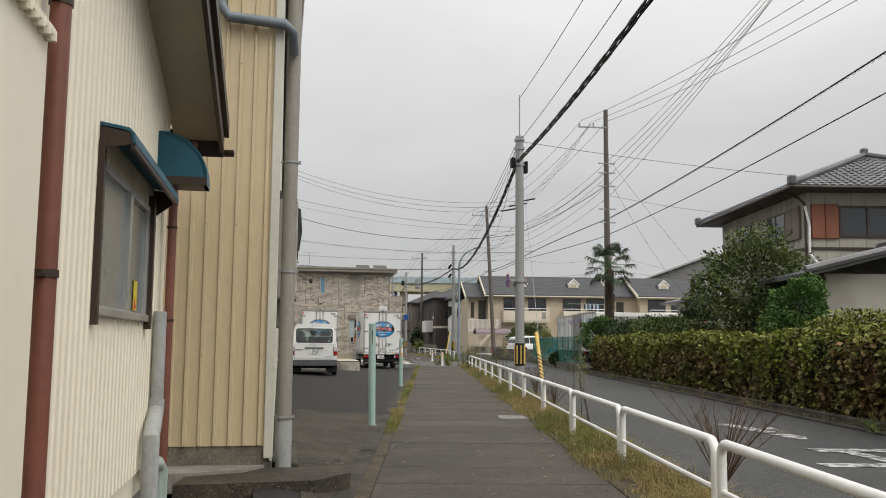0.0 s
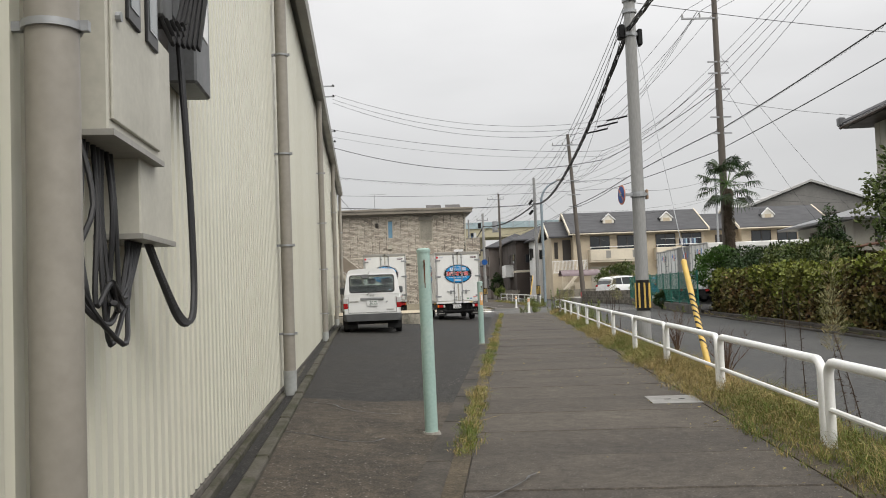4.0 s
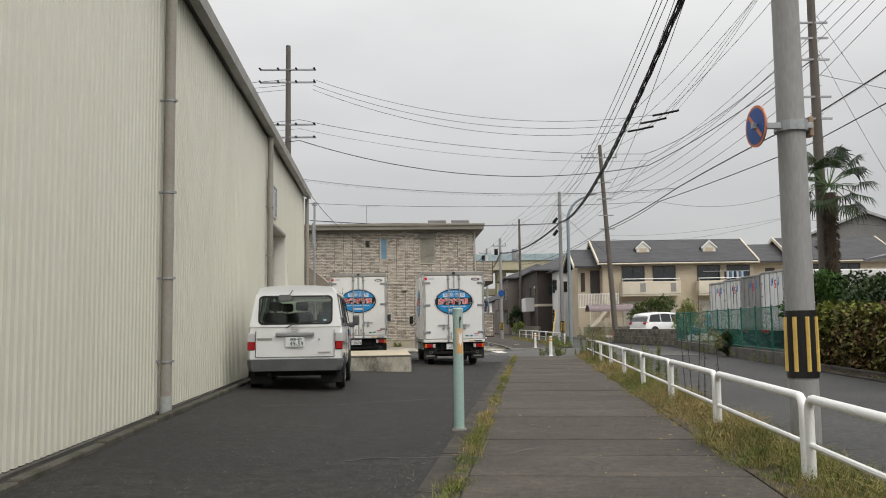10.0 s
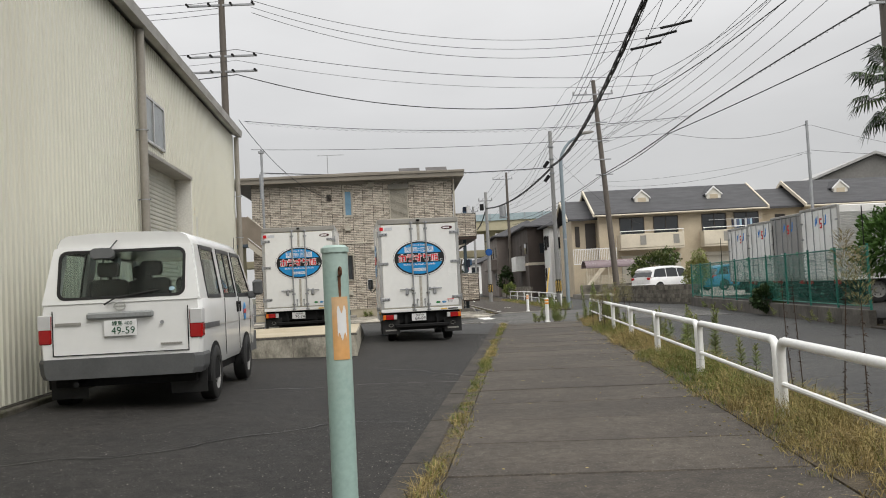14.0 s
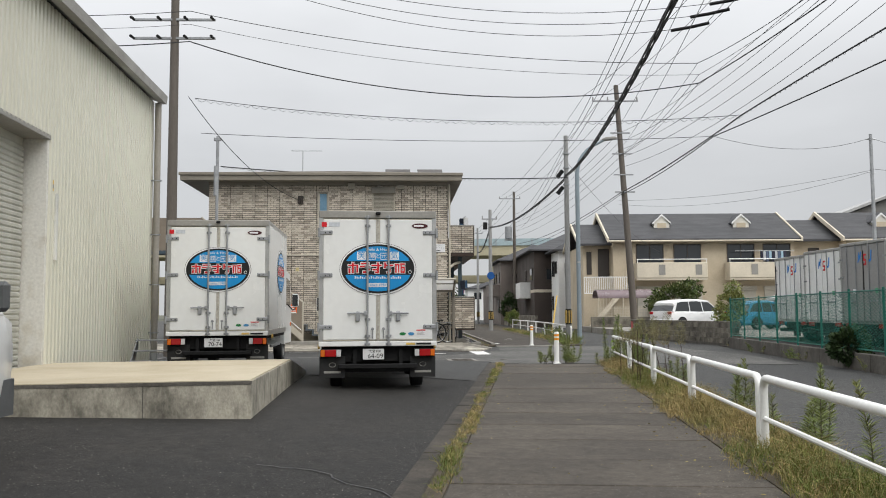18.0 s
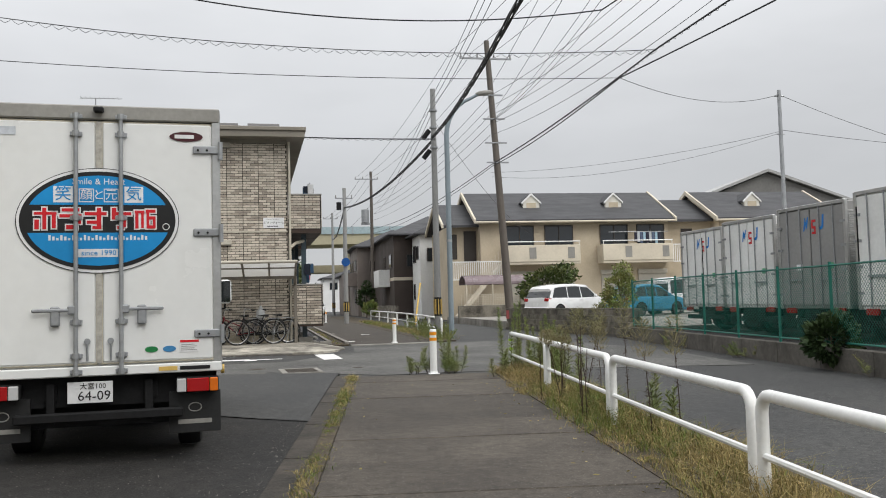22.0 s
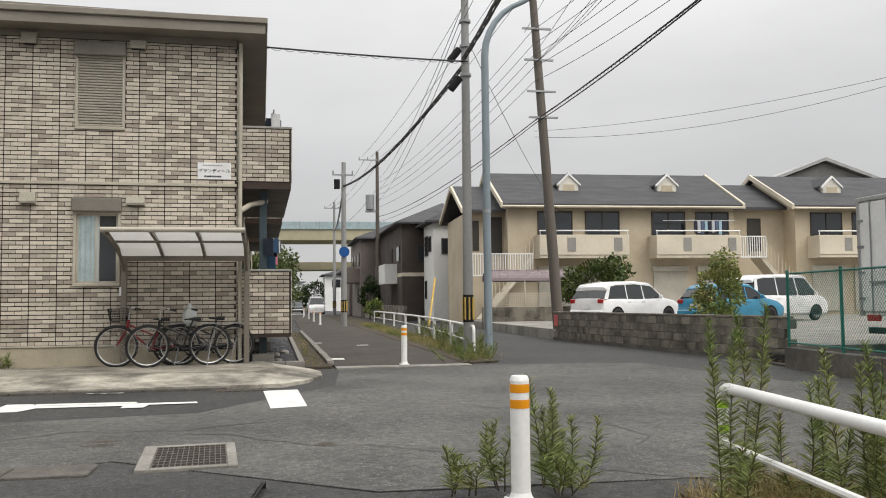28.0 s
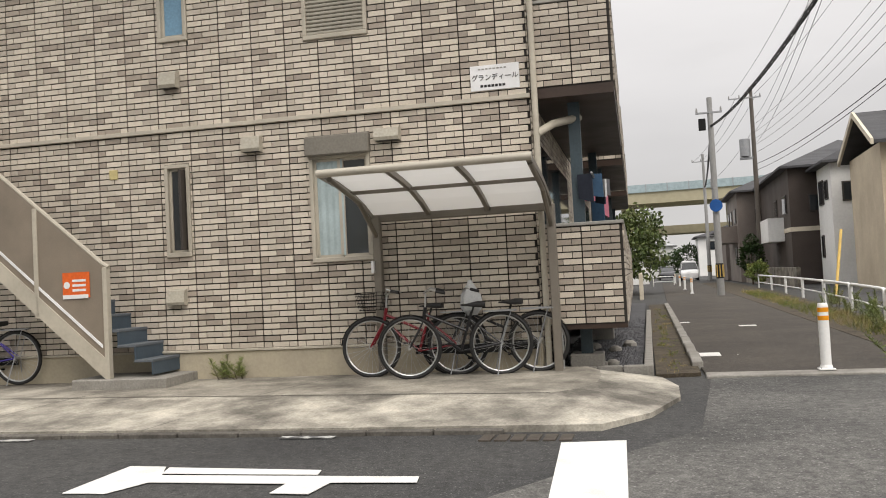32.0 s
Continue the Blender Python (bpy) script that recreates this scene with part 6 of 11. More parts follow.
        part("body_line", Geo().box(sx * 0.833 - 0.003, sx * 0.833 + 0.003, 0.95, 3.3, 0.815, 0.823), TRIM_GREY, th)
        for y in (2.20, 2.42):
            part("door_handle", Geo().box(sx * 0.832 - 0.012, sx * 0.832 + 0.012, y, y + 0.06, 0.93, 1.07, 0.01), CHASSIS, th, "black door handle")
        o = part("door_emblem", Geo().prism([(2.82 + 0.10 * math.cos(a), 0.93 + 0.12 * math.sin(a)) for a in [2 * math.pi * i / 24 for i in range(24)]], "x", sx * 0.834 - 0.002, sx * 0.834 + 0.002), OVAL_BLUE, th, "small blue oval emblem")
        part("emblem_band", Geo().box(sx * 0.837 - 0.002, sx * 0.837 + 0.002, 2.72, 2.92, 0.90, 0.96), SIGN_RED, o)
        mi = part("mirror", Geo().box(sx * 0.95 - 0.07, sx * 0.95 + 0.07, 3.28, 3.36, 1.14, 1.36, 0.03), BUMPER, th, "black door mirror")
        part("mirror_foot", Geo().box(min(sx * 0.80, sx * 0.92), max(sx * 0.80, sx * 0.92), 3.30, 3.36, 1.10, 1.20, 0.02), BUMPER, mi)
        part("head_lamp", Geo().box(sx * 0.62 - 0.14, sx * 0.62 + 0.14, 3.96, 4.06, 0.72, 0.92, 0.03), LAMP_CLEAR, th)
    part("rear_bumper", Geo().loft([[(x * k, y, z) for x, y in ((-0.838, 0.34), (-0.84, 0.02), (-0.76, -0.075), (0.76, -0.075), (0.84, 0.02), (0.838, 0.34))] for z, k in ((0.36, 0.95), (0.42, 0.985), (0.535, 1.0), (0.565, 0.985))]), BUMPER, th, "dark grey plastic bumper")
    part("front_bumper", Geo().loft([[(x, y, z) for x, y in ((-0.80, 3.5), (-0.81, 3.95), (-0.68, 4.12), (0.68, 4.12), (0.81, 3.95), (0.80, 3.5))] for z in (0.34, 0.62)]), BUMPER, th, "dark grey plastic bumper")
    part("underbody", Geo().box(-0.72, 0.72, 0.15, 3.9, 0.26, 0.40).tube([(-0.45, -0.05, 0.30), (-0.45, 0.6, 0.30)], 0.03, 8), CHASSIS, th)
    part("windscreen", Geo().prism([(3.66, 1.15), (3.668, 1.15), (3.178, 1.74), (3.17, 1.74)], "x", -0.70, 0.70), VAN_GLASS, th, "clear windscreen")
    part("antenna", Geo().tube([(0.66, 3.15, 1.7), (0.69, 3.0, 1.95)], 0.004, 5), BLACK, th)
    return th


van(pose(-0.33, 31.45, lot_z(-0.3, 32) - 0.01, 0, 0, 2.5))


# ---- foliage tools ----
def leaf_cloud(points, size, seed, up=0.3, squash=1.0, narrow=0.55):
    """Many small rhombic leaves at points, turned at random; a mesh with one island a leaf."""
    rng = np.random.default_rng(seed)
    P = np.asarray(points, dtype=float)
    n = len(P)
    a = rng.normal(size=(n, 3))
    a[:, 2] += up * rng.choice([-1, 1], n)
    a /= np.linalg.norm(a, axis=1)[:, None]
    b = np.cross(a, rng.normal(size=(n, 3)))
    b /= np.linalg.norm(b, axis=1)[:, None] + 1e-9
    s = size * rng.uniform(0.6, 1.4, n)[:, None]
    V = np.stack([P - a * s * 0.5, P + b * s * narrow * 0.5, P + a * s * 0.5, P - b * s * narrow * 0.5], axis=1).reshape(-1, 3)
    me = bpy.data.meshes.new("leaves")
    me.vertices.add(4 * n)
    me.vertices.foreach_set("co", V.ravel())
    me.loops.add(4 * n)
    me.loops.foreach_set("vertex_index", np.arange(4 * n))
    me.polygons.add(n)
    me.polygons.foreach_set("loop_start", np.arange(0, 4 * n, 4))
    me.polygons.foreach_set("loop_total", np.full(n, 4))
    me.update(calc_edges=True)
    me.validate()
    return me


def leaf_mat(name, c, c2, isl=0.45, rough=0.55):
    return mat(name, c, rough, var=0.1, s1=1.3, s2=20, bump=0, c2=c2, cut=(0.4, 0.62), isl=isl, spec=0.18)


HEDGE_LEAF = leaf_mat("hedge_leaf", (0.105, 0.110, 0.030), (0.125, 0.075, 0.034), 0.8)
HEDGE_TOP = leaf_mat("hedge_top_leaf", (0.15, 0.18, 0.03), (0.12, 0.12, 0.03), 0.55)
TREE_LEAF = leaf_mat("tree_leaf", (0.065, 0.095, 0.03), (0.095, 0.11, 0.035), 0.6)
BRIGHT_LEAF = leaf_mat("bright_leaf", (0.075, 0.145, 0.032), (0.05, 0.1, 0.025))
DARK_LEAF = leaf_mat("dark_leaf", (0.03, 0.055, 0.02), (0.04, 0.06, 0.02))
WEED_LEAF = leaf_mat("weed_leaf", (0.155, 0.21, 0.058), (0.235, 0.225, 0.085), 0.5)
BARK = mat("bark", (0.10, 0.078, 0.055), 0.9, var=0.25, s1=6, s2=40, bump=0.5)
# near-black, so that gaps between hedge leaves look shaded
HEDGE_SHADE = mat("hedge_shade_core", (0.022, 0.02, 0.01), 0.95, var=0.3, s1=5, s2=30, bump=0.3)


def blob_points(rng, n, c, r, shell=0.6):
    """Points in a lumpy ellipsoid, thick near its skin."""
    d = rng.normal(size=(n, 3))
    d /= np.linalg.norm(d, axis=1)[:, None]
    k = rng.uniform(shell, 1.0, n) ** 0.7
    lump = 1 + 0.16 * np.sin(d[:, 0] * 5 + c[0]) * np.sin(d[:, 1] * 6 + c[1]) + 0.12 * np.sin(d[:, 2] * 7 + d[:, 0] * 4)
    return np.array(c) + d * np.array(r) * (k * lump)[:, None]


def tree(x, y, z, blobs, n, size, material, label, seed, trunk=0.09, name="tree", category="tree", up=0.3):
    th = thing(name, pose(x, y, z), label, category)
    rng = np.random.default_rng(seed)
    vol = sum(b[3] * b[4] * b[5] for b in blobs)
    pts = np.concatenate([blob_points(rng, max(30, int(n * b[3] * b[4] * b[5] / vol)), b[:3], b[3:]) for b in blobs])
    part("crown", leaf_cloud(pts, size, seed, up), material, th)
    top = max(b[2] for b in blobs)
    g = Geo().tube([(0, 0, -0.1), (0.03, 0.02, top * 0.45), (0.0, 0.05, top * 0.9)], trunk, 8, trunk * 0.4)
    part("trunk", g, BARK, th)
    for i, b in enumerate(blobs):
        part("limb", Geo().tube([(0.01, 0.01, top * 0.35), (b[0] * 0.55, b[1] * 0.55, b[2] * 0.75), (b[0], b[1], b[2] + b[5] * 0.3)], trunk * 0.5, 6, trunk * 0.12), BARK, th)
    return th


# ---- hedge and gardens across the road ----
rng = np.random.default_rng(3)
H0s, H1s = 1.0, 40.55
hedge = thing("hedge", WALK, "clipped olive and brown hedge along the road", "hedge")
nl = 62000
s_ = rng.uniform(H0s, H1s, nl)
topz = 1.58 + 0.07 * np.sin(s_ * 0.8) + 0.05 * np.sin(s_ * 2.7 + 1)
face = rng.uniform(0, 1, nl)
front = face < 0.62
endf = face > 0.96
z0_ = rng.uniform(0.03, 1, nl)
u_ = np.where(front, 7.72 + rng.normal(0, 0.09, nl) + 0.07 * np.sin(s_ * 3.1 + 2 * z0_) + 0.06 * np.sin(s_ * 7 + 5 * z0_), rng.uniform(7.72, 8.75, nl))
z_ = np.where(front, z0_ * topz, topz + rng.normal(0, 0.05, nl))
s_ = np.where(endf, H1s + rng.normal(0, 0.06, nl), s_)
z_ = np.where(endf, rng.uniform(0.05, 1, nl) * 1.6, z_)
u_ = u_ + np.where(front, 0.12 * np.abs(z_ / 1.6 - 0.5), 0)
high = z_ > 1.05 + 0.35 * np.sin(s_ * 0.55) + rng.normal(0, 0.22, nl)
pts = np.stack([u_, s_, z_], 1)
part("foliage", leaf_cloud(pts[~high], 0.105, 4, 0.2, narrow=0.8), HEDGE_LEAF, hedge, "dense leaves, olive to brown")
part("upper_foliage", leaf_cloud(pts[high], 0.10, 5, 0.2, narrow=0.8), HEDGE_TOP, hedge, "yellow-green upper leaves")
# solid filler box, its dark colour painting the shade inside the hedge
part("core", Geo().box(7.85, 8.65, H0s, H1s - 0.1, 0.02, 1.50), HEDGE_SHADE, hedge)
for k in range(44):
    s = H0s + 0.5 + k * 0.9
    part("stem", Geo().tube([(7.95, s, 0), (7.88 + 0.05 * math.sin(k), s + 0.1, 0.5)], 0.02, 5), BARK, hedge)
solo("hedge_kerb", Geo().box(7.45, 7.6, 0, 41.2, -0.1, 0.13, 0.015), KERB_STONE, WALK, "low concrete edging below the hedge", "kerb", kind="structure")

# taller ragged hedge behind
g2 = thing("garden_hedge", WALK, "taller ragged garden hedge behind the clipped one", "hedge")
n2 = 12000
s_ = rng.uniform(8, 26, n2)
z_ = rng.uniform(1.4, 2.15, n2) + 0.12 * np.sin(s_ * 1.3)
part("foliage", leaf_cloud(np.stack([10.2 + rng.uniform(-0.3, 0.6, n2), s_, z_], 1), 0.10, 6, 0.2), HEDGE_TOP, g2)
# same dark filler for the shade within this hedge
part("core", Geo().box(10.35, 10.7, 8.2, 25.8, 0.0, 1.95), HEDGE_SHADE, g2)

tree(14.1, 26.9, 0, [(0, 0, 3.5, 1.7, 1.7, 1.35), (-0.9, 0.2, 3.0, 1.2, 1.2, 1.0), (1.0, -0.2, 3.3, 1.2, 1.2, 1.2), (0.2, 0, 4.6, 1.1, 1.1, 0.8), (-0.7, -0.3, 2.2, 1.3, 1.2, 0.7), (0.6, 0.5, 2.1, 1.3, 1.2, 0.7)], 13000, 0.13, TREE_LEAF, "broad dark green garden tree behind the hedge", 11, 0.12)
tree(12.75, 21.9, 0, [(0, 0, 2.4, 0.75, 0.7, 0.7), (0.3, 0, 2.9, 0.5, 0.5, 0.45), (-0.4, 0.1, 1.9, 0.6, 0.6, 0.5)], 5200, 0.10, BRIGHT_LEAF, "fresh green garden shrub above the hedge", 12, 0.05, "shrub", "shrub")
tree(14.9, 38.6, 0, [(0, 0, 1.9, 1.3, 1.6, 0.75), (-1.0, 1.6, 1.8, 1.0, 1.0, 0.8), (0.8, -1.6, 1.9, 1.2, 1.2, 0.7), (-1.4, -0.6, 1.7, 0.9, 1.2, 0.6)], 8500, 0.12, DARK_LEAF, "dark green shrubs at the end of the hedge", 13, 0.06, "shrub", "shrub")
tree(13.2, 40.6, 0, [(0, 0, 1.7, 0.9, 0.9, 0.9), (0.3, 0.3, 2.2, 0.7, 0.7, 0.5)], 5000, 0.11, BRIGHT_LEAF, "green shrub at the hedge corner", 14, 0.05, "shrub", "shrub")
tree(14.0, 33.8, 0, [(0, 0, 1.9, 1.1, 1.5, 0.6), (0.2, 2.4, 1.95, 1.0, 1.2, 0.6), (0.1, -1.3, 1.8, 0.8, 0.8, 0.5)], 6500, 0.11, TREE_LEAF, "leafy garden shrubs behind the hedge", 15, 0.06, "shrub", "shrub")
tree(19.9, 44.5, 0, [(0, 0, 2.2, 0.9, 0.9, 1.2), (0, 0, 3.3, 0.6, 0.6, 0.8), (0, 0, 4.1, 0.3, 0.3, 0.5)], 4500, 0.13, DARK_LEAF, "dark conical garden conifer", 16, 0.08)

# palm
palm = thing("palm_tree", pose(14.1, 41.4, 0), "windmill palm with a shaggy trunk and fan leaves", "palm")
trunk = []
for i in range(15):
    z = i * 0.36
    trunk.append((0.03 * math.sin(i), 0.03 * math.cos(i * 1.3), z))
part("trunk", Geo().tube(trunk, 0.17, 12, 0.15), mat("palm_bark", (0.075, 0.055, 0.038), 0.95, var=0.4, s1=8, s2=50, bump=1.0), palm)
pr = random.Random(8)
g = Geo()
for i in range(700):
    z = pr.uniform(1.0, 5.0)
    a = pr.uniform(0, 6.28)
    p = Vector((0.16 * math.cos(a), 0.16 * math.sin(a), z))
    g.add([p, p + Vector((0.09 * math.cos(a), 0.09 * math.sin(a), -0.10)), p + Vector((0.02 * math.sin(a), -0.02 * math.cos(a), -0.08))], [(0, 1, 2)])
part("fibre", g, BARK, palm, kind="stuff")
PALM_LEAF = leaf_mat("palm_leaf", (0.020, 0.044, 0.015), (0.036, 0.052, 0.018), 0.35)
for k in range(24):
    a, el = k * 2.399, 68 - 112 * k / 23
    d = Vector((math.cos(a) * math.cos(radians(el)), math.sin(a) * math.cos(radians(el)), math.sin(radians(el))))
    L = 0.88
    base = Vector((0, 0, 5.25))
    hub = base + d * L + Vector((0, 0, -0.10 * (k / 25)))
    fr = part("frond", Geo().tube([base, base + d * L * 0.5 + Vector((0, 0, 0.03)), hub], 0.012, 5), BRIGHT_LEAF, palm)
    side = d.cross(Vector((0, 0, 1))).normalized()
    upv = side.cross(d).normalized()
    g = Geo()
    for j in range(22):
        t = radians(-105 + 210 * j / 21)
        out = (d * math.cos(t) + side * math.sin(t)).normalized()
        tip = hub + out * (0.56 + 0.08 * math.sin(j * 2.1)) + Vector((0, 0, -0.20 - 0.07 * math.sin(j * 3)))
        mid = hub + out * 0.38 + upv * 0.02
        w = (side * math.cos(t) - d * math.sin(t)) * 0.027
        g.add([hub, mid - w, tip, mid + w], [(0, 1, 2, 3)])
    part("fan", g, PALM_LEAF, fr)

# rusty garden shed
shed = thing("garden_shed", pose(14.7, 31.6, 0, 0, 0, -6.9), "small shed with rusty corrugated walls", "shed")
part("wall", ribbed(0, 1.9, 0.2, 2.05, 0.12, 0.03, -0.02), mat("rusty_sheet", (0.24, 0.20, 0.16), 0.8, var=0.15, s1=2.2, s2=25, bump=0.1, c2=(0.13, 0.05, 0.03), cut=(0.42, 0.56), squash=(1, 1, 0.3)), shed)
part("core", Geo().box(0.05, 2.2, 0.02, 1.88, 0, 2.0), RUST, shed)
part("roof", Geo().add([(-0.35, -0.25, 2.15), (-0.35, 2.15, 2.15), (2.5, 2.15, 2.55), (2.5, -0.25, 2.55), (-0.35, -0.25, 2.18), (-0.35, 2.15, 2.18), (2.5, 2.15, 2.58), (2.5, -0.25, 2.58)], [(0, 1, 2, 3), (4, 7, 6, 5), (0, 4, 5, 1), (0, 3, 7, 4)]), RUST, shed)

# ---- tiled-roof house ----
JM = pose(17.0, 28.4, 0, 0, 0, -6.9)
jh = thing("japanese_house", JM, "two-storey house with a hipped roof of dark glazed tiles", "house")
JWALL = mat("pale_board_wall", (0.40, 0.385, 0.33), 0.7, var=0.06, s1=1, s2=20, bump=0.05, c2=(0.33, 0.31, 0.26))
ROOF_TILE = mat("glazed_roof_tile", (0.085, 0.085, 0.09), 0.35, var=0.12, s1=1.2, s2=30, bump=0.05, c2=(0.14, 0.14, 0.145), isl=0.25)
part("wall", Geo().box(0, 8.6, 0, 8.8, 0, 6.85), JWALL, jh, "pale vertical-board walls")
for i in range(18):
    part("batten", Geo().box(0.2 + i * 0.48, 0.225 + i * 0.48, -0.02, 0.0, 3.6, 6.8), JWALL, jh)
for i in range(18):
    part("batten", Geo().box(-0.02, 0.0, 0.2 + i * 0.48, 0.225 + i * 0.48, 3.6, 6.8), JWALL, jh)
part("soffit", Geo().box(-0.8, 9.4, -0.8, 9.6, 6.82, 6.9), BROWN_DARK, jh, "dark eaves")
EX0, EX1, EY0, EY1, EZ, RZ = -0.85, 9.45, -0.85, 9.65, 6.92, 9.05
apex0, apex1 = (4.3, 4.1, RZ), (4.3, 4.7, RZ)
part("roof_deck", Geo().add([(EX0, EY0, EZ), (EX1, EY0, EZ), (EX1, EY1, EZ), (EX0, EY1, EZ), apex0, apex1], [(0, 1, 4), (1, 2, 5, 4), (2, 3, 5), (3, 0, 4, 5), (0, 3, 2, 1)]), ROOF_TILE, jh, "hipped roof")


def tile_rows(a, b, c, d, nrow, ncol, size):
    """Pan tiles over a sloping face a-b (eaves) to d-c (ridge)."""
    a, b, c, d = map(Vector, (a, b, c, d))
    n = (b - a).cross(d - a).normalized()
    if n.z < 0:
        n = -n
    g = Geo()
    for r in range(nrow):
        t0, t1 = r / nrow, min(1, (r + 1.12) / nrow)
        l0, r0, l1, r1 = a.lerp(d, t0), b.lerp(c, t0), a.lerp(d, t1), b.lerp(c, t1)
        m = max(1, int((r0 - l0).length / size))
        for k in range(m):
            p0, p1 = l0.lerp(r0, k / m), l0.lerp(r0, (k + 1) / m)
            q0, q1 = l1.lerp(r1, k / m), l1.lerp(r1, (k + 1) / m)
            up0, up1 = n * 0.055, n * 0.03
            m0, m1 = p0.lerp(p1, 0.35), q0.lerp(q1, 0.35)
            g.add([p0 + up0 * 1.3, m0 + up0 * 0.55, p1 + up0 * 1.3, q1 + up1 * 1.2, m1 + up1 * 0.3, q0 + up1 * 1.2, p0 + n * 0.005, m0 - n * 0.0, p1 + n * 0.005], [(0, 1, 4, 5), (1, 2, 3, 4), (0, 6, 7, 1), (1, 7, 8, 2)])
    return g


c4 = [(EX0, EY0, EZ), (EX1, EY0, EZ), (EX1, EY1, EZ), (EX0, EY1, EZ)]
part("roof_tiles", tile_rows(c4[0], c4[1], apex0, apex0, 17, 0, 0.29), ROOF_TILE, jh, "dark glazed pan tiles", kind="stuff")
part("roof_tiles", tile_rows(c4[3], c4[0], apex0, apex1, 17, 0, 0.29), ROOF_TILE, jh, "dark glazed pan tiles", kind="stuff")
for a, b in ((c4[0], apex0), (c4[1], apex0), (c4[2], apex1), (c4[3], apex1), (apex0, apex1)):
    a, b = Vector(a), Vector(b)
    part("ridge_cap", Geo().tube([a.lerp(b, i / 12) + Vector((0, 0, 0.1)) for i in range(13)], 0.12, 8), ROOF_TILE, jh)
for p in (apex0, c4[0], c4[3]):
    part("ridge_end", Geo().box(p[0] - 0.14, p[0] + 0.14, p[1] - 0.14, p[1] + 0.14, p[2], p[2] + 0.36, 0.06), ROOF_TILE, jh)
part("eaves_gutter", Geo().tube([(EX0 - 0.04, EY1, EZ - 0.05), (EX0 - 0.04, EY0 - 0.04, EZ - 0.05), (EX1, EY0 - 0.04, EZ - 0.05)], 0.06, 8), BROWN_DARK, jh)
part("downpipe", Geo().tube([(EX0, 0.1, EZ - 0.1), (-0.4, -0.3, EZ - 0.35), (-0.1, -0.12, EZ - 0.55), (-0.1, -0.12, 3.4)], 0.045, 8), BROWN_DARK, jh)
SHUT_RED = mat("red_brown_shutter", (0.24, 0.085, 0.045), 0.6, var=0.08, s1=1.2, s2=25, bump=0.05)
for x0, x1 in ((0.15, 0.62), (0.64, 1.12)):
    part("shutter", Geo().box(x0, x1, -0.10, 0.0, 5.15, 6.4, 0.015), SHUT_RED, jh, "red-brown shutter box")
wj = part("window", Geo().box(1.15, 3.2, -0.06, 0.0, 5.2, 5.28).box(1.15, 3.2, -0.06, 0.0, 6.27, 6.35).box(1.15, 1.22, -0.06, 0, 5.28, 6.27).box(2.14, 2.21, -0.06, 0, 5.28, 6.27).box(3.13, 3.2, -0.06, 0, 5.28, 6.27), BROWN_DARK, jh, "sliding window")
for x0 in (1.22, 2.21):
    part("pane", Geo().box(x0, x0 + 0.92, -0.03, -0.02, 5.28, 6.27), GLASS, wj)
for y0, y1, mm in ((0.45, 1.05, mat("taupe_shutter", (0.20, 0.16, 0.13), 0.6, bump=0.05)), (1.07, 1.65, mat("taupe_shutter", (0.20, 0.16, 0.13), 0.6, bump=0.05))):
    part("shutter", Geo().box(-0.10, 0, y0, y1, 5.2, 6.4, 0.015), mm, jh, "taupe shutter box")
for y0 in (1.72, 2.6, 5.2, 6.1):
    w = part("window", Geo().box(-0.05, 0, y0, y0 + 0.85, 5.3, 6.35), BROWN_DARK, jh)
    part("pane", Geo().box(-0.06, -0.05, y0 + 0.06, y0 + 0.79, 5.36, 6.29), GLASS, w)
part("string_course", Geo().box(-0.05, 8.65, -0.05, 0.0, 4.75, 4.85).box(-0.05, 0.0, 0, 8.8, 4.75, 4.85), BROWN_DARK, jh)
part("flue", Geo().tube([(-0.12, -0.16, 6.3), (0.02, -0.16, 5.6), (0.0, -0.16, 4.6), (0.25, -0.3, 4.2)], 0.045, 8), WHITE_PAINT, jh, "white conduit")
# single-storey wing in front
part("wing_wall", Geo().box(-1.7, 7.0, -4.9, 0.0, 0, 3.5), JWALL, jh, "plaster wing wall with timber posts")
for i in range(8):
    part("wing_post", Geo().box(-1.76, -1.66, -4.9 + i * 0.68, -4.8 + i * 0.68, 0.4, 3.4), BROWN_DARK, jh)
part("wing_beam", Geo().box(-1.77, -1.7, -4.95, 0, 2.55, 2.68).box(-1.77, -1.7, -4.95, 0, 3.3, 3.42), BROWN_DARK, jh)
w4 = [(-2.6, -5.6, 3.42), (-2.6, 0.5, 3.42), (2.6, 0.5, 4.75), (2.6, -5.6, 4.75)]
part("wing_roof_deck", Geo().add(w4 + [(7.6, -5.6, 3.42), (7.6, 0.5, 3.42)] + [(x, y, z - 0.08) for x, y, z in w4], [(0, 1, 2, 3), (3, 2, 5, 4), (6, 9, 8, 7), (0, 6, 7, 1), (0, 3, 9, 6)]), ROOF_TILE, jh)
part("wing_roof_tiles", tile_rows(w4[0], w4[1], w4[2], w4[3], 18, 0, 0.29), ROOF_TILE, jh, "silvery pan tiles", kind="stuff")
part("wing_ridge", Geo().tube([(2.6, -5.7, 4.86), (2.6, 0.5, 4.86)], 0.16, 8).tube([(-2.6, -5.65, 3.55), (2.6, -5.65, 4.85)], 0.12, 8), ROOF_TILE, jh)
part("wing_window", Geo().box(-1.74, -1.70, -4.0, -2.0, 1.5, 2.5), GLASS, jh)

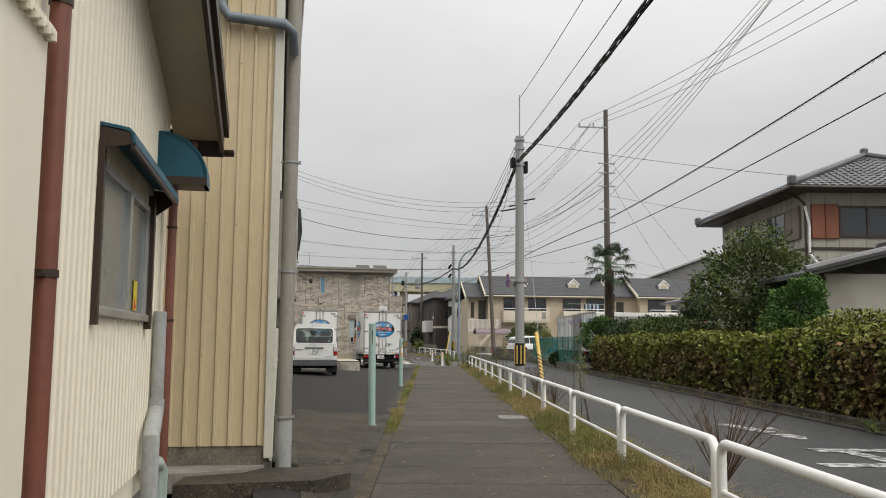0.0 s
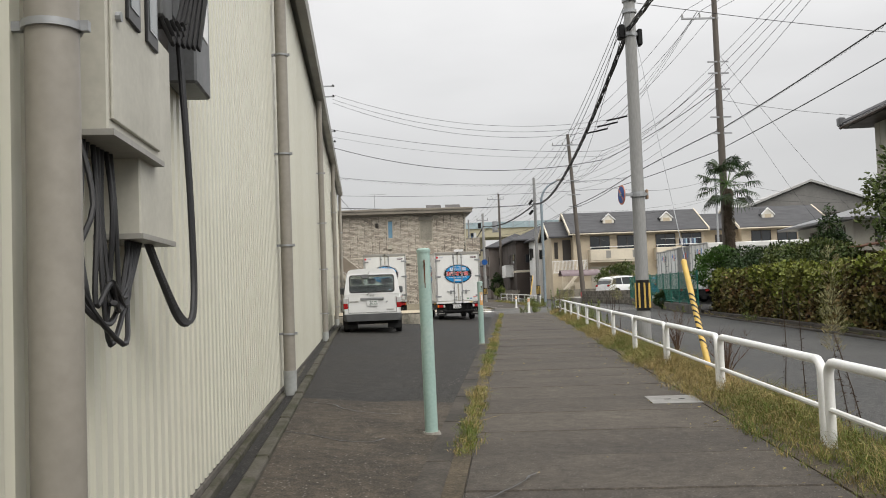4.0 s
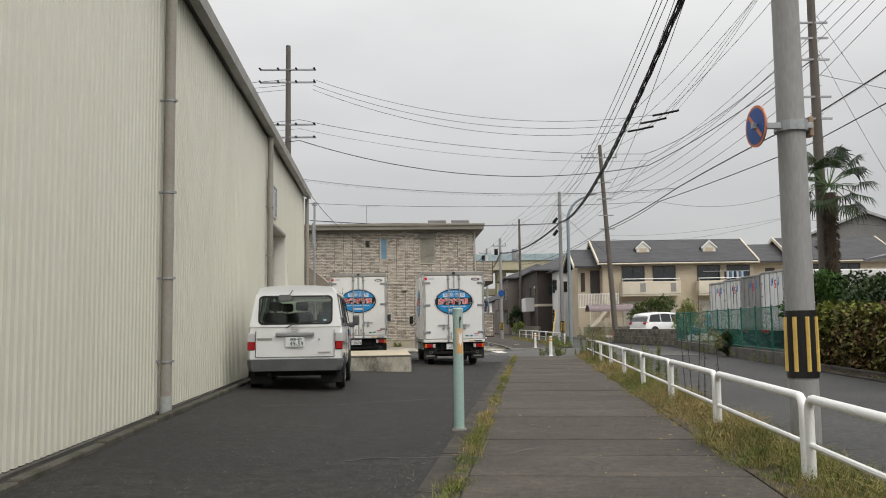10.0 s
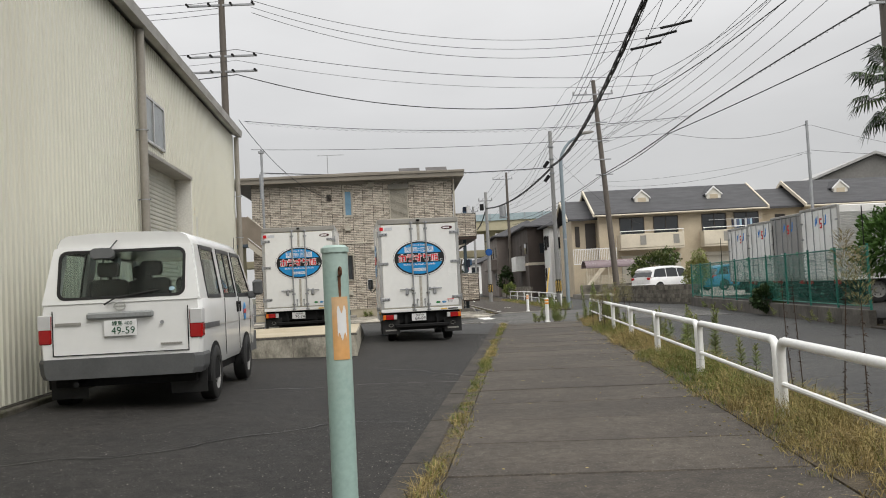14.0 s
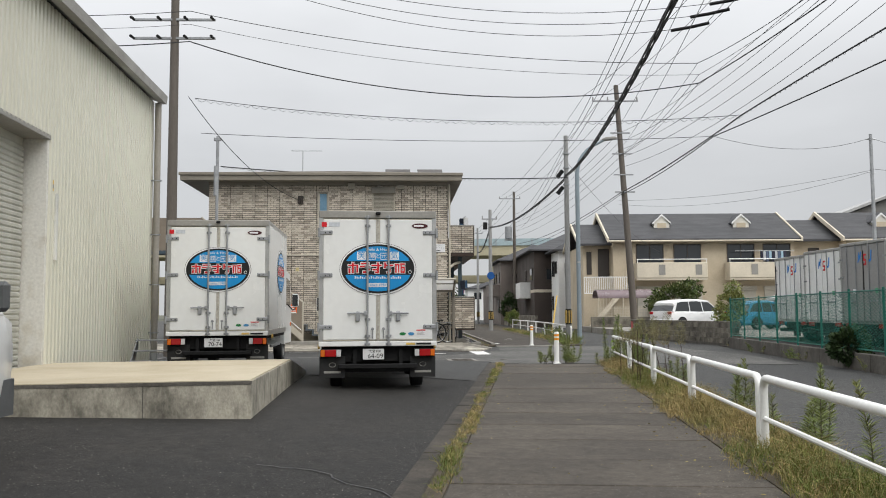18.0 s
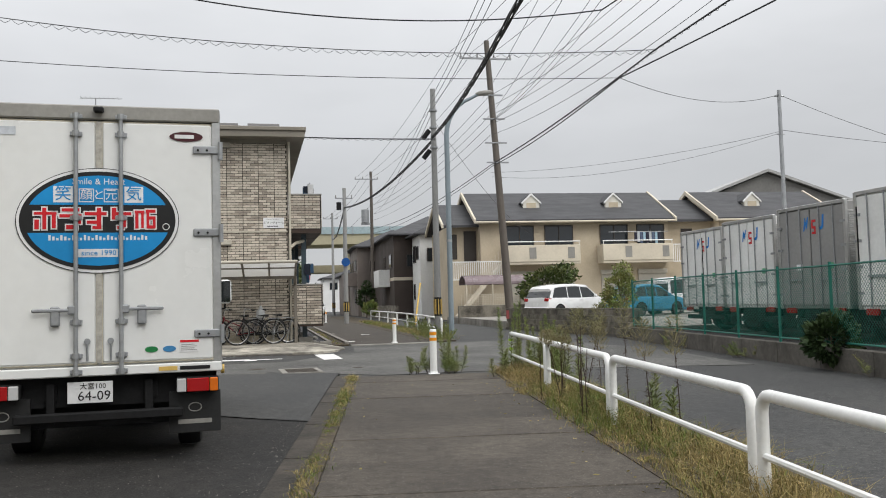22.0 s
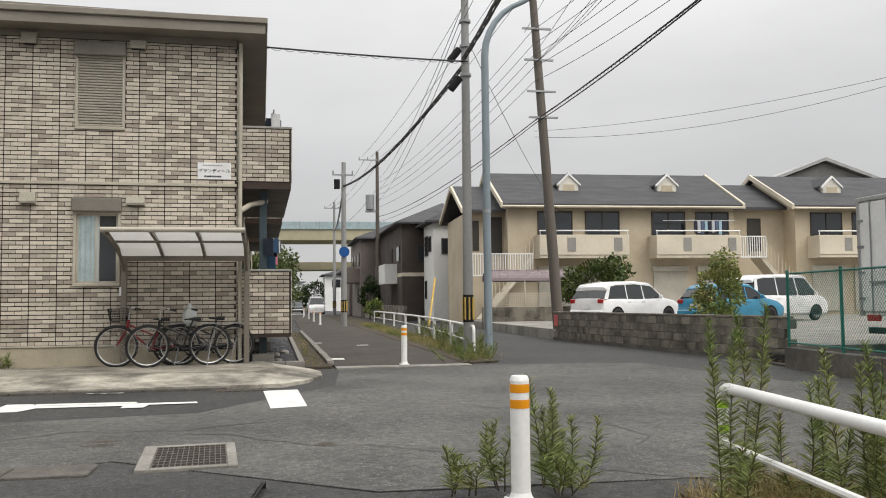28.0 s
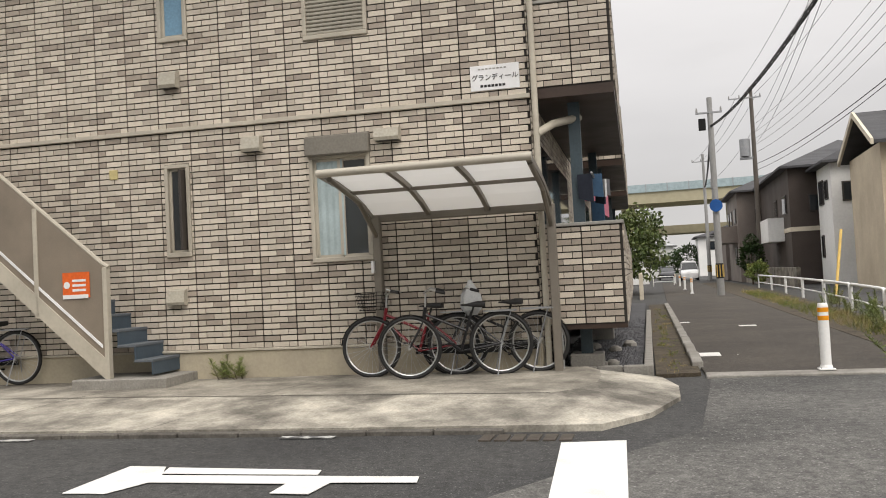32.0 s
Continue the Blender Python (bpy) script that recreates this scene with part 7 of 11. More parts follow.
# low tiled house farther behind
fh = thing("house", pose(22.6, 47.5, 0, 0, 0, -6.9), "low pale house with a dark tiled roof", "house", "houses behind the gardens")
part("wall", Geo().box(0, 10, 0, 8, 0, 4.15), JWALL, fh)
part("roof", Geo().add([(-0.9, -0.9, 4.1), (10.9, -0.9, 4.1), (10.9, 8.9, 4.1), (-0.9, 8.9, 4.1), (3.5, 4, 5.3), (6.5, 4, 5.3), (-0.9, -0.9, 3.98), (10.9, -0.9, 3.98), (10.9, 8.9, 3.98), (-0.9, 8.9, 3.98)], [(0, 1, 5, 4), (1, 2, 5), (2, 3, 4, 5), (3, 0, 4), (6, 7, 1, 0), (9, 6, 0, 3), (6, 9, 8, 7)]), ROOF_TILE, fh)
for x in (1.0, 4.0, 7.0):
    w = part("window", Geo().box(x, x + 1.4, -0.05, 0, 2.7, 3.7), BROWN_DARK, fh)
    part("pane", Geo().box(x + 0.06, x + 1.34, -0.06, -0.05, 2.76, 3.64), GLASS, w)
for y in (1.0, 4.6):
    w = part("window", Geo().box(-0.05, 0, y, y + 1.3, 2.7, 3.7), BROWN_DARK, fh)
    part("pane", Geo().box(-0.06, -0.05, y + 0.06, y + 1.24, 2.76, 3.64), GLASS, w)

# ---- lorry park: wall, chain-link fence, box bodies ----
solo("lorry_park", Geo().box(7.45, 34, 41.4, 61.4, -0.1, 0.16), ASPHALT_LOT, WALK, "dark yard behind the fence", "yard", kind="structure")
fw = thing("fence_wall", WALK, "low concrete wall under the green fence", "wall")
for k in range(12):
    a = 41.3 + k * 1.58
    part("block", Geo().box(7.22, 7.38, a, a + 1.565, -0.1, 0.34, 0.012), CONCRETE_DARK, fw)
FENCE = mat("green_fence", (0.02, 0.16, 0.12), 0.5, var=0.08, s1=3, s2=30, bump=0.02)
fence = thing("chain_link_fence", WALK, "green chain-link fence on steel posts", "fence")
for k in range(11):
    s = 41.35 + k * 1.885
    part("post", Geo().tube([(7.3, s, 0.3), (7.3, s, 1.74)], 0.028, 8), FENCE, fence)
for z in (0.42, 1.68):
    part("rail", Geo().tube([(7.3, 41.35, z), (7.3, 60.2, z)], 0.018, 6), FENCE, fence)
g = Geo()
n = int((60.2 - 41.35) / 0.072)
for k in range(-18, n):
    for sg in (1, -1):
        s0, z0, s1, z1 = 41.35 + k * 0.072, 0.42, 41.35 + k * 0.072 + 1.26, 1.68
        if s0 < 41.35:
            z0 += 41.35 - s0
            s0 = 41.35
        if s1 > 60.2:
            z1 -= s1 - 60.2
            s1 = 60.2
        if sg < 0:
            s0, s1 = 101.55 - s0, 101.55 - s1
        g.tube([(7.3 + 0.002 * sg, s0, z0), (7.3 + 0.002 * sg, s1, z1)], 0.003, 3, caps=False)
part("mesh", g, FENCE, fence, "green wire mesh", kind="stuff")
for k in range(3):
    part("barbed_stay", Geo().tube([(7.3, 41.5 + k * 6.5, 1.7), (7.3, 41.5 + k * 6.5, 2.55)], 0.012, 5), CHASSIS, fence)
CONT_WHITE = mat("box_body_white", (0.80, 0.80, 0.78), 0.4, var=0.04, s1=0.7, s2=12, bump=0.01, c2=(0.58, 0.57, 0.54), cut=(0.4, 0.8))
CONT_GREY = mat("box_body_grey", (0.30, 0.295, 0.285), 0.45, var=0.06, s1=0.7, s2=12, bump=0.01)


def lorry_body(s, u, turn, body, label):
    """Rear of a lorry box body with doors, rods, ribbed side and its chassis."""
    th = thing("lorry", WALK @ pose(u, s, 0.16, 0, 0, turn), label, "lorry", "parked lorries")
    W, Z0, Z1, L = 1.10, 0.72, 2.97, 5.6
    part("cargo_box", Geo().box(-W, W, 0.03, L, Z0, Z1, 0.02), body, th)
    for x0, x1 in ((-W + 0.04, -0.02), (0.02, W - 0.04)):
        d = part("door", Geo().box(x0, x1, -0.01, 0.03, Z0 + 0.08, Z1 - 0.08, 0.01), body, th)
        for x in (x0 + 0.3, x1 - 0.3):
            part("lock_rod", Geo().tube([(x, -0.03, Z0 + 0.03), (x, -0.03, Z1 - 0.03)], 0.014, 6), STEEL, d)
        part("handle", Geo().box(x0 + 0.25, x1 - 0.3, -0.05, -0.02, Z0 + 0.62, Z0 + 0.66), STEEL, d)
        part("notice", Geo().box(x0 + 0.55, x0 + 0.75, -0.014, -0.01, Z0 + 0.85, Z0 + 0.98), SIGN_WHITE if x0 < 0 else mat("notice_green", (0.1, 0.4, 0.2), 0.5, bump=0), d)
    for sx in (-1, 1):
        g_ = Geo()
        for k in range(42):
            z = Z0 + 0.08 + k * 0.047
            g_.prism([(sx * W, z), (sx * (W + 0.018), z + 0.012), (sx * (W + 0.018), z + 0.03), (sx * W, z + 0.042)], "y", 0.08, L - 0.05)
        part("ribbed_side", g_, ALU, th, "ribbed aluminium side", kind="stuff")
        part("corner_post", Geo().box(sx * W - 0.04, sx * W + 0.04, -0.02, 0.05, Z0, Z1 + 0.02, 0.008), ALU, th)
        for z in (Z0 + 0.3, Z0 + 0.8, Z0 + 1.3, Z0 + 1.8):
            part("hinge", Geo().box(sx * (W - 0.13), sx * (W + 0.03), -0.03, -0.01, z, z + 0.05) if sx > 0 else Geo().box(-W - 0.03, -W + 0.13, -0.03, -0.01, z, z + 0.05), STEEL, th)
        wheel(th, sx * 0.82, 1.2, 0.40, 0.24)
        wheel(th, sx * 0.82, 4.6, 0.40, 0.24)
        part("tail_lamp", Geo().box(sx * 0.8 - 0.16, sx * 0.8 + 0.16, 0.0, 0.05, 0.62, 0.74), LAMP_RED, th)
        part("mud_flap", Geo().box(sx * 0.78 - 0.24, sx * 0.78 + 0.24, 0.55, 0.57, 0.2, 0.75), BLACK, th)
    part("top_frame", Geo().box(-W, W, -0.02, 0.05, Z1 - 0.05, Z1 + 0.03, 0.008), ALU, th)
    part("chassis", Geo().box(-0.45, 0.45, 0.1, 6.6, 0.5, 0.84).box(-1.0, 1.0, 0.05, 0.15, 0.38, 0.5), CHASSIS, th)
    for i, (mm, dz_) in enumerate(((mat("mark_blue", (0.01, 0.20, 0.62), 0.4, bump=0), 0.0), (SIGN_RED, -0.05), (mat("mark_blue", (0.01, 0.20, 0.62), 0.4, bump=0), 0.0))):
        x = -0.10 + i * 0.22
        if i == 0:
            gm = Geo().prism([(x - 0.12, 2.42), (x - 0.09, 2.42), (x - 0.04, 2.55), (x, 2.45), (x + 0.06, 2.72), (x + 0.03, 2.72), (x - 0.02, 2.6), (x - 0.06, 2.72)], "y", -0.016, -0.012)
        elif i == 1:
            gm = Geo().box(x - 0.06, x + 0.07, -0.016, -0.012, 2.34, 2.39).box(x + 0.03, x + 0.07, -0.017, -0.012, 2.39, 2.47).box(x - 0.06, x + 0.07, -0.016, -0.012, 2.46, 2.51).box(x - 0.06, x - 0.02, -0.017, -0.012, 2.51, 2.6).box(x - 0.05, x + 0.08, -0.016, -0.012, 2.6, 2.65)
        else:
            gm = Geo().prism([(x - 0.03, 2.42), (x + 0.05, 2.42), (x + 0.1, 2.48), (x + 0.13, 2.74), (x + 0.08, 2.74), (x + 0.05, 2.5), (x - 0.02, 2.48)], "y", -0.016, -0.012)
        part("emblem", gm, mm, th, "blue and red emblem")
    return th


LORRY = "white lorry box body with a ribbed side behind the fence"
for s, mm, lab in ((50.1, CONT_WHITE, LORRY), (53.35, CONT_GREY, "grey lorry box body with a ribbed side behind the fence"), (56.6, CONT_WHITE, LORRY), (59.85, CONT_WHITE, LORRY)):
    lorry_body(s, 9.3, -80, mm, lab)
tree(13.05, 47.6, 0.0, [(0, 0, 0.45, 0.42, 0.42, 0.42), (0.15, 0.1, 0.7, 0.3, 0.3, 0.25)], 2200, 0.10, DARK_LEAF, "dark green bush growing at the fence foot", 21, 0.02, "shrub", "shrub")


# ---- car park wall and cars beyond the fence ----
solo("parking_ground", Geo().prism([(15.1, 60.0), (45, 56), (45, 92), (14.2, 86), (13.95, 71.3)], "z", -0.1, 0.30), CONCRETE, pose(0, 0, 0), "raised concrete parking area of the homes", "car park", kind="structure")
bw = thing("block_wall", pose(15.05, 59.85, 0, 0, 0, 5.6), "weathered concrete block wall along the road", "wall")
BLOCK = mat("weathered_block", (0.215, 0.195, 0.158), 0.9, var=0.2, s1=1.6, s2=40, bump=0.4, c2=(0.058, 0.052, 0.042), cut=(0.40, 0.66), rnd=0.25, detail=9, grit=0.65)
block = Geo().box(-0.075, 0.075, 0.004, 0.386, 0.004, 0.19, 0.006).mesh("block", BLOCK)
for k in range(29):
    for r in range(4):
        part("block", block, BLOCK, bw, m=pose(0, k * 0.39 - (0.195 if r % 2 else 0), 0.05 + r * 0.195))
part("coping", Geo().box(-0.085, 0.085, -0.1, 11.3, 0.83, 0.88, 0.008), BLOCK, bw)
part("footing", Geo().box(-0.1, 0.07, -0.1, 11.3, -0.1, 0.05), CONCRETE_DARK, bw)
part("notice", Geo().box(-0.10, -0.085, 10.9, 11.2, 0.42, 0.78), mat("red_notice", (0.6, 0.12, 0.12), 0.5, bump=0), bw, "red and white notice")


def car(m, label, kind, body, name="car"):
    """A parked car: pressed body, glazed cabin, roof panel and pillars; its tail at y = 0."""
    th = thing(name, m, label, "car", "parked cars")
    L, W, cabin, belt, hood = {
        "mpv": (4.75, 0.87, [(0.10, 1.02), (0.42, 1.52), (0.9, 1.60), (2.0, 1.64), (2.9, 1.58), (3.75, 1.04)], 0.98, [(3.7, 0.99), (4.3, 0.90), (4.68, 0.72)]),
        "hatch": (4.05, 0.83, [(0.12, 1.02), (0.55, 1.42), (1.0, 1.50), (1.7, 1.51), (2.2, 1.45), (3.05, 0.98)], 0.94, [(3.0, 0.95), (3.6, 0.84), (3.98, 0.66)]),
        "van": (4.55, 0.84, [(0.03, 1.08), (0.18, 1.78), (0.7, 1.86), (2.2, 1.89), (3.2, 1.85), (3.95, 1.06)], 1.06, [(3.9, 1.05), (4.3, 0.95), (4.5, 0.78)])}[kind]
    secs = []
    for y, top in [(0.0, belt - 0.2), (0.06, belt), (0.9, belt), (2.2, belt - 0.02)] + hood + [(L, hood[-1][1] - 0.12)]:
        k = 0.90 if y in (0.0, L) else 0.97 if y in (0.06, hood[-1][0]) else 1.0
        half = [(W * 0.84 * k, 0.22), (W * 0.97 * k, 0.32), (W * k, 0.58), (W * 0.99 * k, top - 0.10), (W * 0.95 * k, top - 0.015), (W * 0.6 * k, top + 0.01), (0.0, top + 0.02)]
        secs.append([(x, y, z) for x, z in half] + [(-x, y, z) for x, z in reversed(half[:-1])])
    part("body", Geo().loft(secs), body, th, smooth=True)
    wide = lambda z: W * (0.94 - 0.26 * (z - belt))
    secs = []
    for y, top in cabin:
        half = [(wide(belt), belt - 0.04), (wide(top - 0.10) if top > belt + 0.2 else wide(belt) * 0.98, max(belt, top - 0.10)), (wide(top) * 0.93, top - 0.02), (0, top)]
        secs.append([(x, y, z) for x, z in half] + [(-x, y, z) for x, z in reversed(half[:-1])])
    part("cabin_glass", Geo().loft(secs), CAR_GLASS, th, "dark tinted windows")
    secs = []
    for y, top in [(cabin[1][0] - 0.14, cabin[1][1] - 0.12)] + cabin[1:-1] + [(cabin[-2][0] + 0.12, cabin[-2][1] - 0.05)]:
        half = [(wide(top - 0.12) + 0.012, top - 0.12), (wide(top - 0.08) + 0.012, top - 0.06), (wide(top) * 0.93, top + 0.004), (0, top + 0.02), ]
        secs.append([(x, y, z) for x, z in half] + [(-x, y, z) for x, z in reversed(half[:-1])])
    part("roof", Geo().loft(secs), body, th, smooth=True)
    y0, y1, zt = cabin[1][0], cabin[-2][0], cabin[3][1] - 0.08
    for sx in (-1, 1):
        for a, b, w0, w1 in ((cabin[0][0] + 0.02, y0, 0.20, 0.16), (y0 + (y1 - y0) * 0.40, y0 + (y1 - y0) * 0.40, 0.05, 0.05), (y0 + (y1 - y0) * 0.80, y0 + (y1 - y0) * 0.78, 0.06, 0.05), (cabin[-1][0] - 0.10, y1, 0.08, 0.08)):
            zt_ = zt if 1.0 < b < y1 else (cabin[1][1] if b <= 1.0 else cabin[-2][1]) - 0.08
            part("pillar", Geo().add([(sx * (wide(belt) + 0.008), a, belt - 0.03), (sx * (wide(belt) + 0.008), a + w0, belt - 0.03), (sx * (wide(zt_) + 0.010), b + w1, zt_), (sx * (wide(zt_) + 0.010), b, zt_),
                                      (sx * (wide(belt) - 0.03), a, belt - 0.03), (sx * (wide(belt) - 0.03), a + w0, belt - 0.03), (sx * (wide(zt_) - 0.03), b + w1, zt_), (sx * (wide(zt_) - 0.03), b, zt_)],
                                     [(0, 1, 2, 3), (4, 7, 6, 5), (0, 4, 5, 1), (1, 5, 6, 2), (2, 6, 7, 3), (3, 7, 4, 0)]), body, th)
        for y in (0.82, L - 0.86):
            part("wheel_arch", Geo().prism([(y + 0.37 * math.cos(radians(a)), 0.31 + 0.37 * math.sin(radians(a))) for a in range(-10, 191, 20)], "x", sx * (W - 0.03), sx * (W + 0.004)), CHASSIS, th)
            wheel(th, sx * (W - 0.085), y, 0.31, 0.19)
        part("tail_lamp", Geo().box(sx * W * 0.80 - 0.13, sx * W * 0.80 + 0.13, -0.015, 0.30, belt - 0.18, belt - 0.02, 0.03), LAMP_RED, th, "red tail lamp")
        part("mirror", Geo().box(sx * (W + 0.08) - 0.08, sx * (W + 0.08) + 0.08, y1 + 0.35, y1 + 0.45, belt - 0.02, belt + 0.13, 0.03), body, th)
        for q in (0.28, 0.62):
            part("door_handle", Geo().box(sx * W - 0.01, sx * W + 0.02, y0 + (y1 - y0) * q + 0.3, y0 + (y1 - y0) * q + 0.5, belt - 0.14, belt - 0.11, 0.006), body, th)
    part("bumper", Geo().box(-W * 0.95, W * 0.95, -0.06, 0.2, 0.28, 0.55, 0.05), body, th)
    part("number_plate", Geo().box(-0.165, 0.165, -0.03, -0.02, 0.60, 0.76), SIGN_WHITE, th)
    return th


CAR_WHITE = mat("car_white", (0.78, 0.78, 0.78), 0.2, var=0.01, bump=0, coat=0.5, rvar=0.04)
CAR_BLUE = mat("car_blue", (0.03, 0.22, 0.36), 0.2, var=0.01, bump=0, coat=0.5, rvar=0.04)
car(pose(16.6, 75.6, 0.30, 0, 0, -62), "white people carrier parked behind the block wall", "mpv", CAR_WHITE)
car(pose(19.8, 73.2, 0.30, 0, 0, -68), "blue hatchback parked behind the block wall", "hatch", CAR_BLUE)
car(pose(23.2, 76.2, 0.30, 0, 0, -70), "white van parked behind the block wall", "van", CAR_WHITE, "van")
tree(17.25, 66.6, 0.2, [(0, 0, 1.2, 0.62, 0.62, 0.8), (0.15, 0, 1.85, 0.42, 0.42, 0.6), (-0.3, 0.1, 0.9, 0.45, 0.45, 0.5), (0.35, 0, 1.5, 0.3, 0.3, 0.5)], 3600, 0.10, WEED_LEAF, "light green bush inside the block wall", 31, 0.04, "shrub", "shrub")
tree(19.3, 82.0, 0.3, [(0, 0, 1.7, 1.5, 1.2, 1.0), (0.8, 0, 2.3, 1.0, 0.9, 0.7), (-0.9, 0, 1.4, 0.9, 0.8, 0.7)], 3200, 0.2, TREE_LEAF, "round shrub before the tan homes", 32, 0.06, "shrub", "shrub")

# ---- tan homes ----
homes = thing("tan_homes", pose(16.86, 88.0, 0, 0, 0, -2), "tan two-storey terraced homes with dormers and balconies", "apartment building")
TAN = mat("tan_render", (0.56, 0.48, 0.355), 0.75, var=0.05, s1=0.6, s2=10, bump=0.05, c2=(0.44, 0.37, 0.27))
TAN_PALE = mat("pale_tan_render", (0.66, 0.595, 0.475), 0.75, var=0.04, s1=0.6, s2=10, bump=0.04)
SLATE = mat("slate_roof", (0.058, 0.058, 0.062), 0.7, var=0.15, s1=0.8, s2=14, bump=0.2, squash=(1, 3, 3))


def terrace(x0, x1, parent):
    part("wall", Geo().box(x0, x1, 0, 8.0, 0, 6.2), TAN, parent)
    prof = [(-0.55, 6.12), (4.0, 8.35), (8.6, 6.12), (8.6, 6.28), (4.0, 8.52), (-0.55, 6.28)]
    part("roof", Geo().prism(prof, "x", x0 - 0.45, x1 + 0.3), SLATE, parent, "dark slate roof")
    for x in (x0 - 0.5, x1 + 0.25):
        part("barge_board", Geo().prism([(-0.65, 6.05), (4.0, 8.32), (8.7, 6.05), (8.7, 6.33), (4.0, 8.6), (-0.65, 6.33)], "x", x, x + 0.12), TAN_PALE, parent)
        part("gable_wall", Geo().prism([(0, 6.1), (8.0, 6.1), (4.0, 8.3)], "x", x + 0.4 if x < x0 else x - 0.35, x + 0.5 if x < x0 else x - 0.28), TAN, parent)
    part("gutter", Geo().tube([(x0 - 0.4, -0.62, 6.12), (x1 + 0.25, -0.62, 6.12)], 0.07, 6), TAN_PALE, parent)


terrace(0.0, 12.6, homes)
terrace(16.2, 24.5, homes)
part("link_wall", Geo().box(12.6, 16.2, 1.2, 8.0, 0, 6.2), TAN, homes)
part("link_roof", Geo().prism([(0.6, 6.12), (4.2, 7.9), (8.6, 6.12), (8.6, 6.28), (4.2, 8.0), (0.6, 6.28)], "x", 12.6, 16.2), SLATE, homes)
part("stair_block", Geo().box(-1.95, 0.0, 1.0, 8.0, 0, 6.0), TAN, homes)
part("stair_roof", Geo().prism([(0.4, 5.9), (4.0, 7.6), (8.4, 5.9), (8.4, 6.05), (4.0, 7.75), (0.4, 6.05)], "x", -2.3, 0.0), SLATE, homes)
part("stair_barge", Geo().prism([(0.3, 5.85), (4.0, 7.55), (8.5, 5.85), (8.5, 6.1), (4.0, 7.8), (0.3, 6.1)], "x", -2.42, -2.30), TAN_PALE, homes)
DORMER_WHITE = mat("dormer_white", (0.74, 0.71, 0.63), 0.6, var=0.05, bump=0.02)
for x in (3.75, 9.4, 19.35):
    d = part("dormer", Geo().prism([(x - 0.55, 7.0), (x + 0.55, 7.0), (x + 0.55, 7.55), (x, 8.05), (x - 0.55, 7.55)], "y", 1.35, 3.6), DORMER_WHITE, homes, "small gabled dormer")
    part("dormer_roof", Geo().prism([(x - 0.68, 7.5), (x, 8.12), (x + 0.68, 7.5), (x + 0.68, 7.6), (x, 8.22), (x - 0.68, 7.6)], "y", 1.40, 3.7), SLATE, d)
    part("dormer_trim", Geo().prism([(x - 0.66, 7.46), (x, 8.06), (x + 0.66, 7.46), (x + 0.66, 7.58), (x, 8.2), (x - 0.66, 7.58)], "y", 1.27, 1.40), WHITE_PAINT, d)
    part("dormer_vent", Geo().box(x - 0.32, x + 0.32, 1.33, 1.35, 7.12, 7.55), TAN, d)
FRAME_BROWN = mat("bronze_frame", (0.05, 0.042, 0.036), 0.5, bump=0)
SHUTTER_PALE = mat("pale_roller", (0.50, 0.47, 0.40), 0.6, var=0.06, bump=0.05)
for bx0, bx1, x0s in ((1.4, 6.2, (1.6, 4.2)), (7.7, 12.4, (7.9, 10.4)), (16.9, 21.6, (17.1, 19.6))):
    b = part("balcony", Geo().box(bx0, bx1, -1.15, -1.03, 3.55, 4.6, 0.02).box(bx0, bx0 + 0.1, -1.05, 0, 3.55, 4.6).box(bx1 - 0.1, bx1, -1.05, 0, 3.55, 4.6).box(bx0, bx1, -1.1, 0, 3.4, 3.56), TAN_PALE, homes, "rendered balcony")
    part("balcony_rail", Geo().tube([(bx0, -1.09, 4.82), (bx1, -1.09, 4.82)], 0.035, 6).tube([(bx0 + 0.05, -1.09, 4.6), (bx0 + 0.05, -1.09, 4.82)], 0.02, 5).tube([(bx1 - 0.05, -1.09, 4.6), (bx1 - 0.05, -1.09, 4.82)], 0.02, 5), WHITE_PAINT, b)
    for x in (bx0 + 1.7, bx0 + 4.2):
        if x < bx1:
            part("grille", Geo().box(x - 0.22, x + 0.22, -1.17, -1.15, 3.75, 4.45), TRIM_GREY, b)
    for x in x0s:
        w = part("window", Geo().box(x, x + 1.9, -0.06, 0.0, 5.85, 5.93).box(x, x + 0.06, -0.06, 0, 4.0, 5.9).box(x + 1.84, x + 1.9, -0.06, 0, 4.0, 5.9).box(x + 0.92, x + 0.98, -0.07, 0, 4.0, 5.9), FRAME_BROWN, homes, "bronze sliding window")
        for k in (0, 1):
            part("pane", Geo().box(x + 0.06 + k * 0.92, x + 0.92 + k * 0.92, -0.03, -0.01, 4.0, 5.85), GLASS, w)
        s = part("roller_shutter", Geo().box(x, x + 1.9, -0.10, 0, 0.5, 2.7, 0.01), SHUTTER_PALE, homes, "closed roller shutter")
        part("shutter_box", Geo().box(x - 0.05, x + 1.95, -0.22, 0, 2.7, 3.0, 0.02), SHUTTER_PALE, s)
lr = random.Random(9)
for i in range(9):
    x = 10.0 + i * 0.2
    solo("laundry", Geo().box(-0.085, 0.085, -0.02, 0.02, -0.75 + lr.uniform(0, 0.3), 0.0, 0.015), mat("cloth", [(0.03, 0.03, 0.05), (0.5, 0.52, 0.55), (0.1, 0.13, 0.2), (0.35, 0.5, 0.6)][i % 4], 0.9, bump=0.1), pose(16.86, 88.0, 0, 0, 0, -2) @ pose(x, -0.85, 5.35), "clothes hung out to dry on a balcony pole", "laundry", "drying clothes")
part("drying_pole", Geo().tube([(8.2, -0.85, 5.38), (12.2, -0.85, 5.38)], 0.02, 5), STEEL, homes)
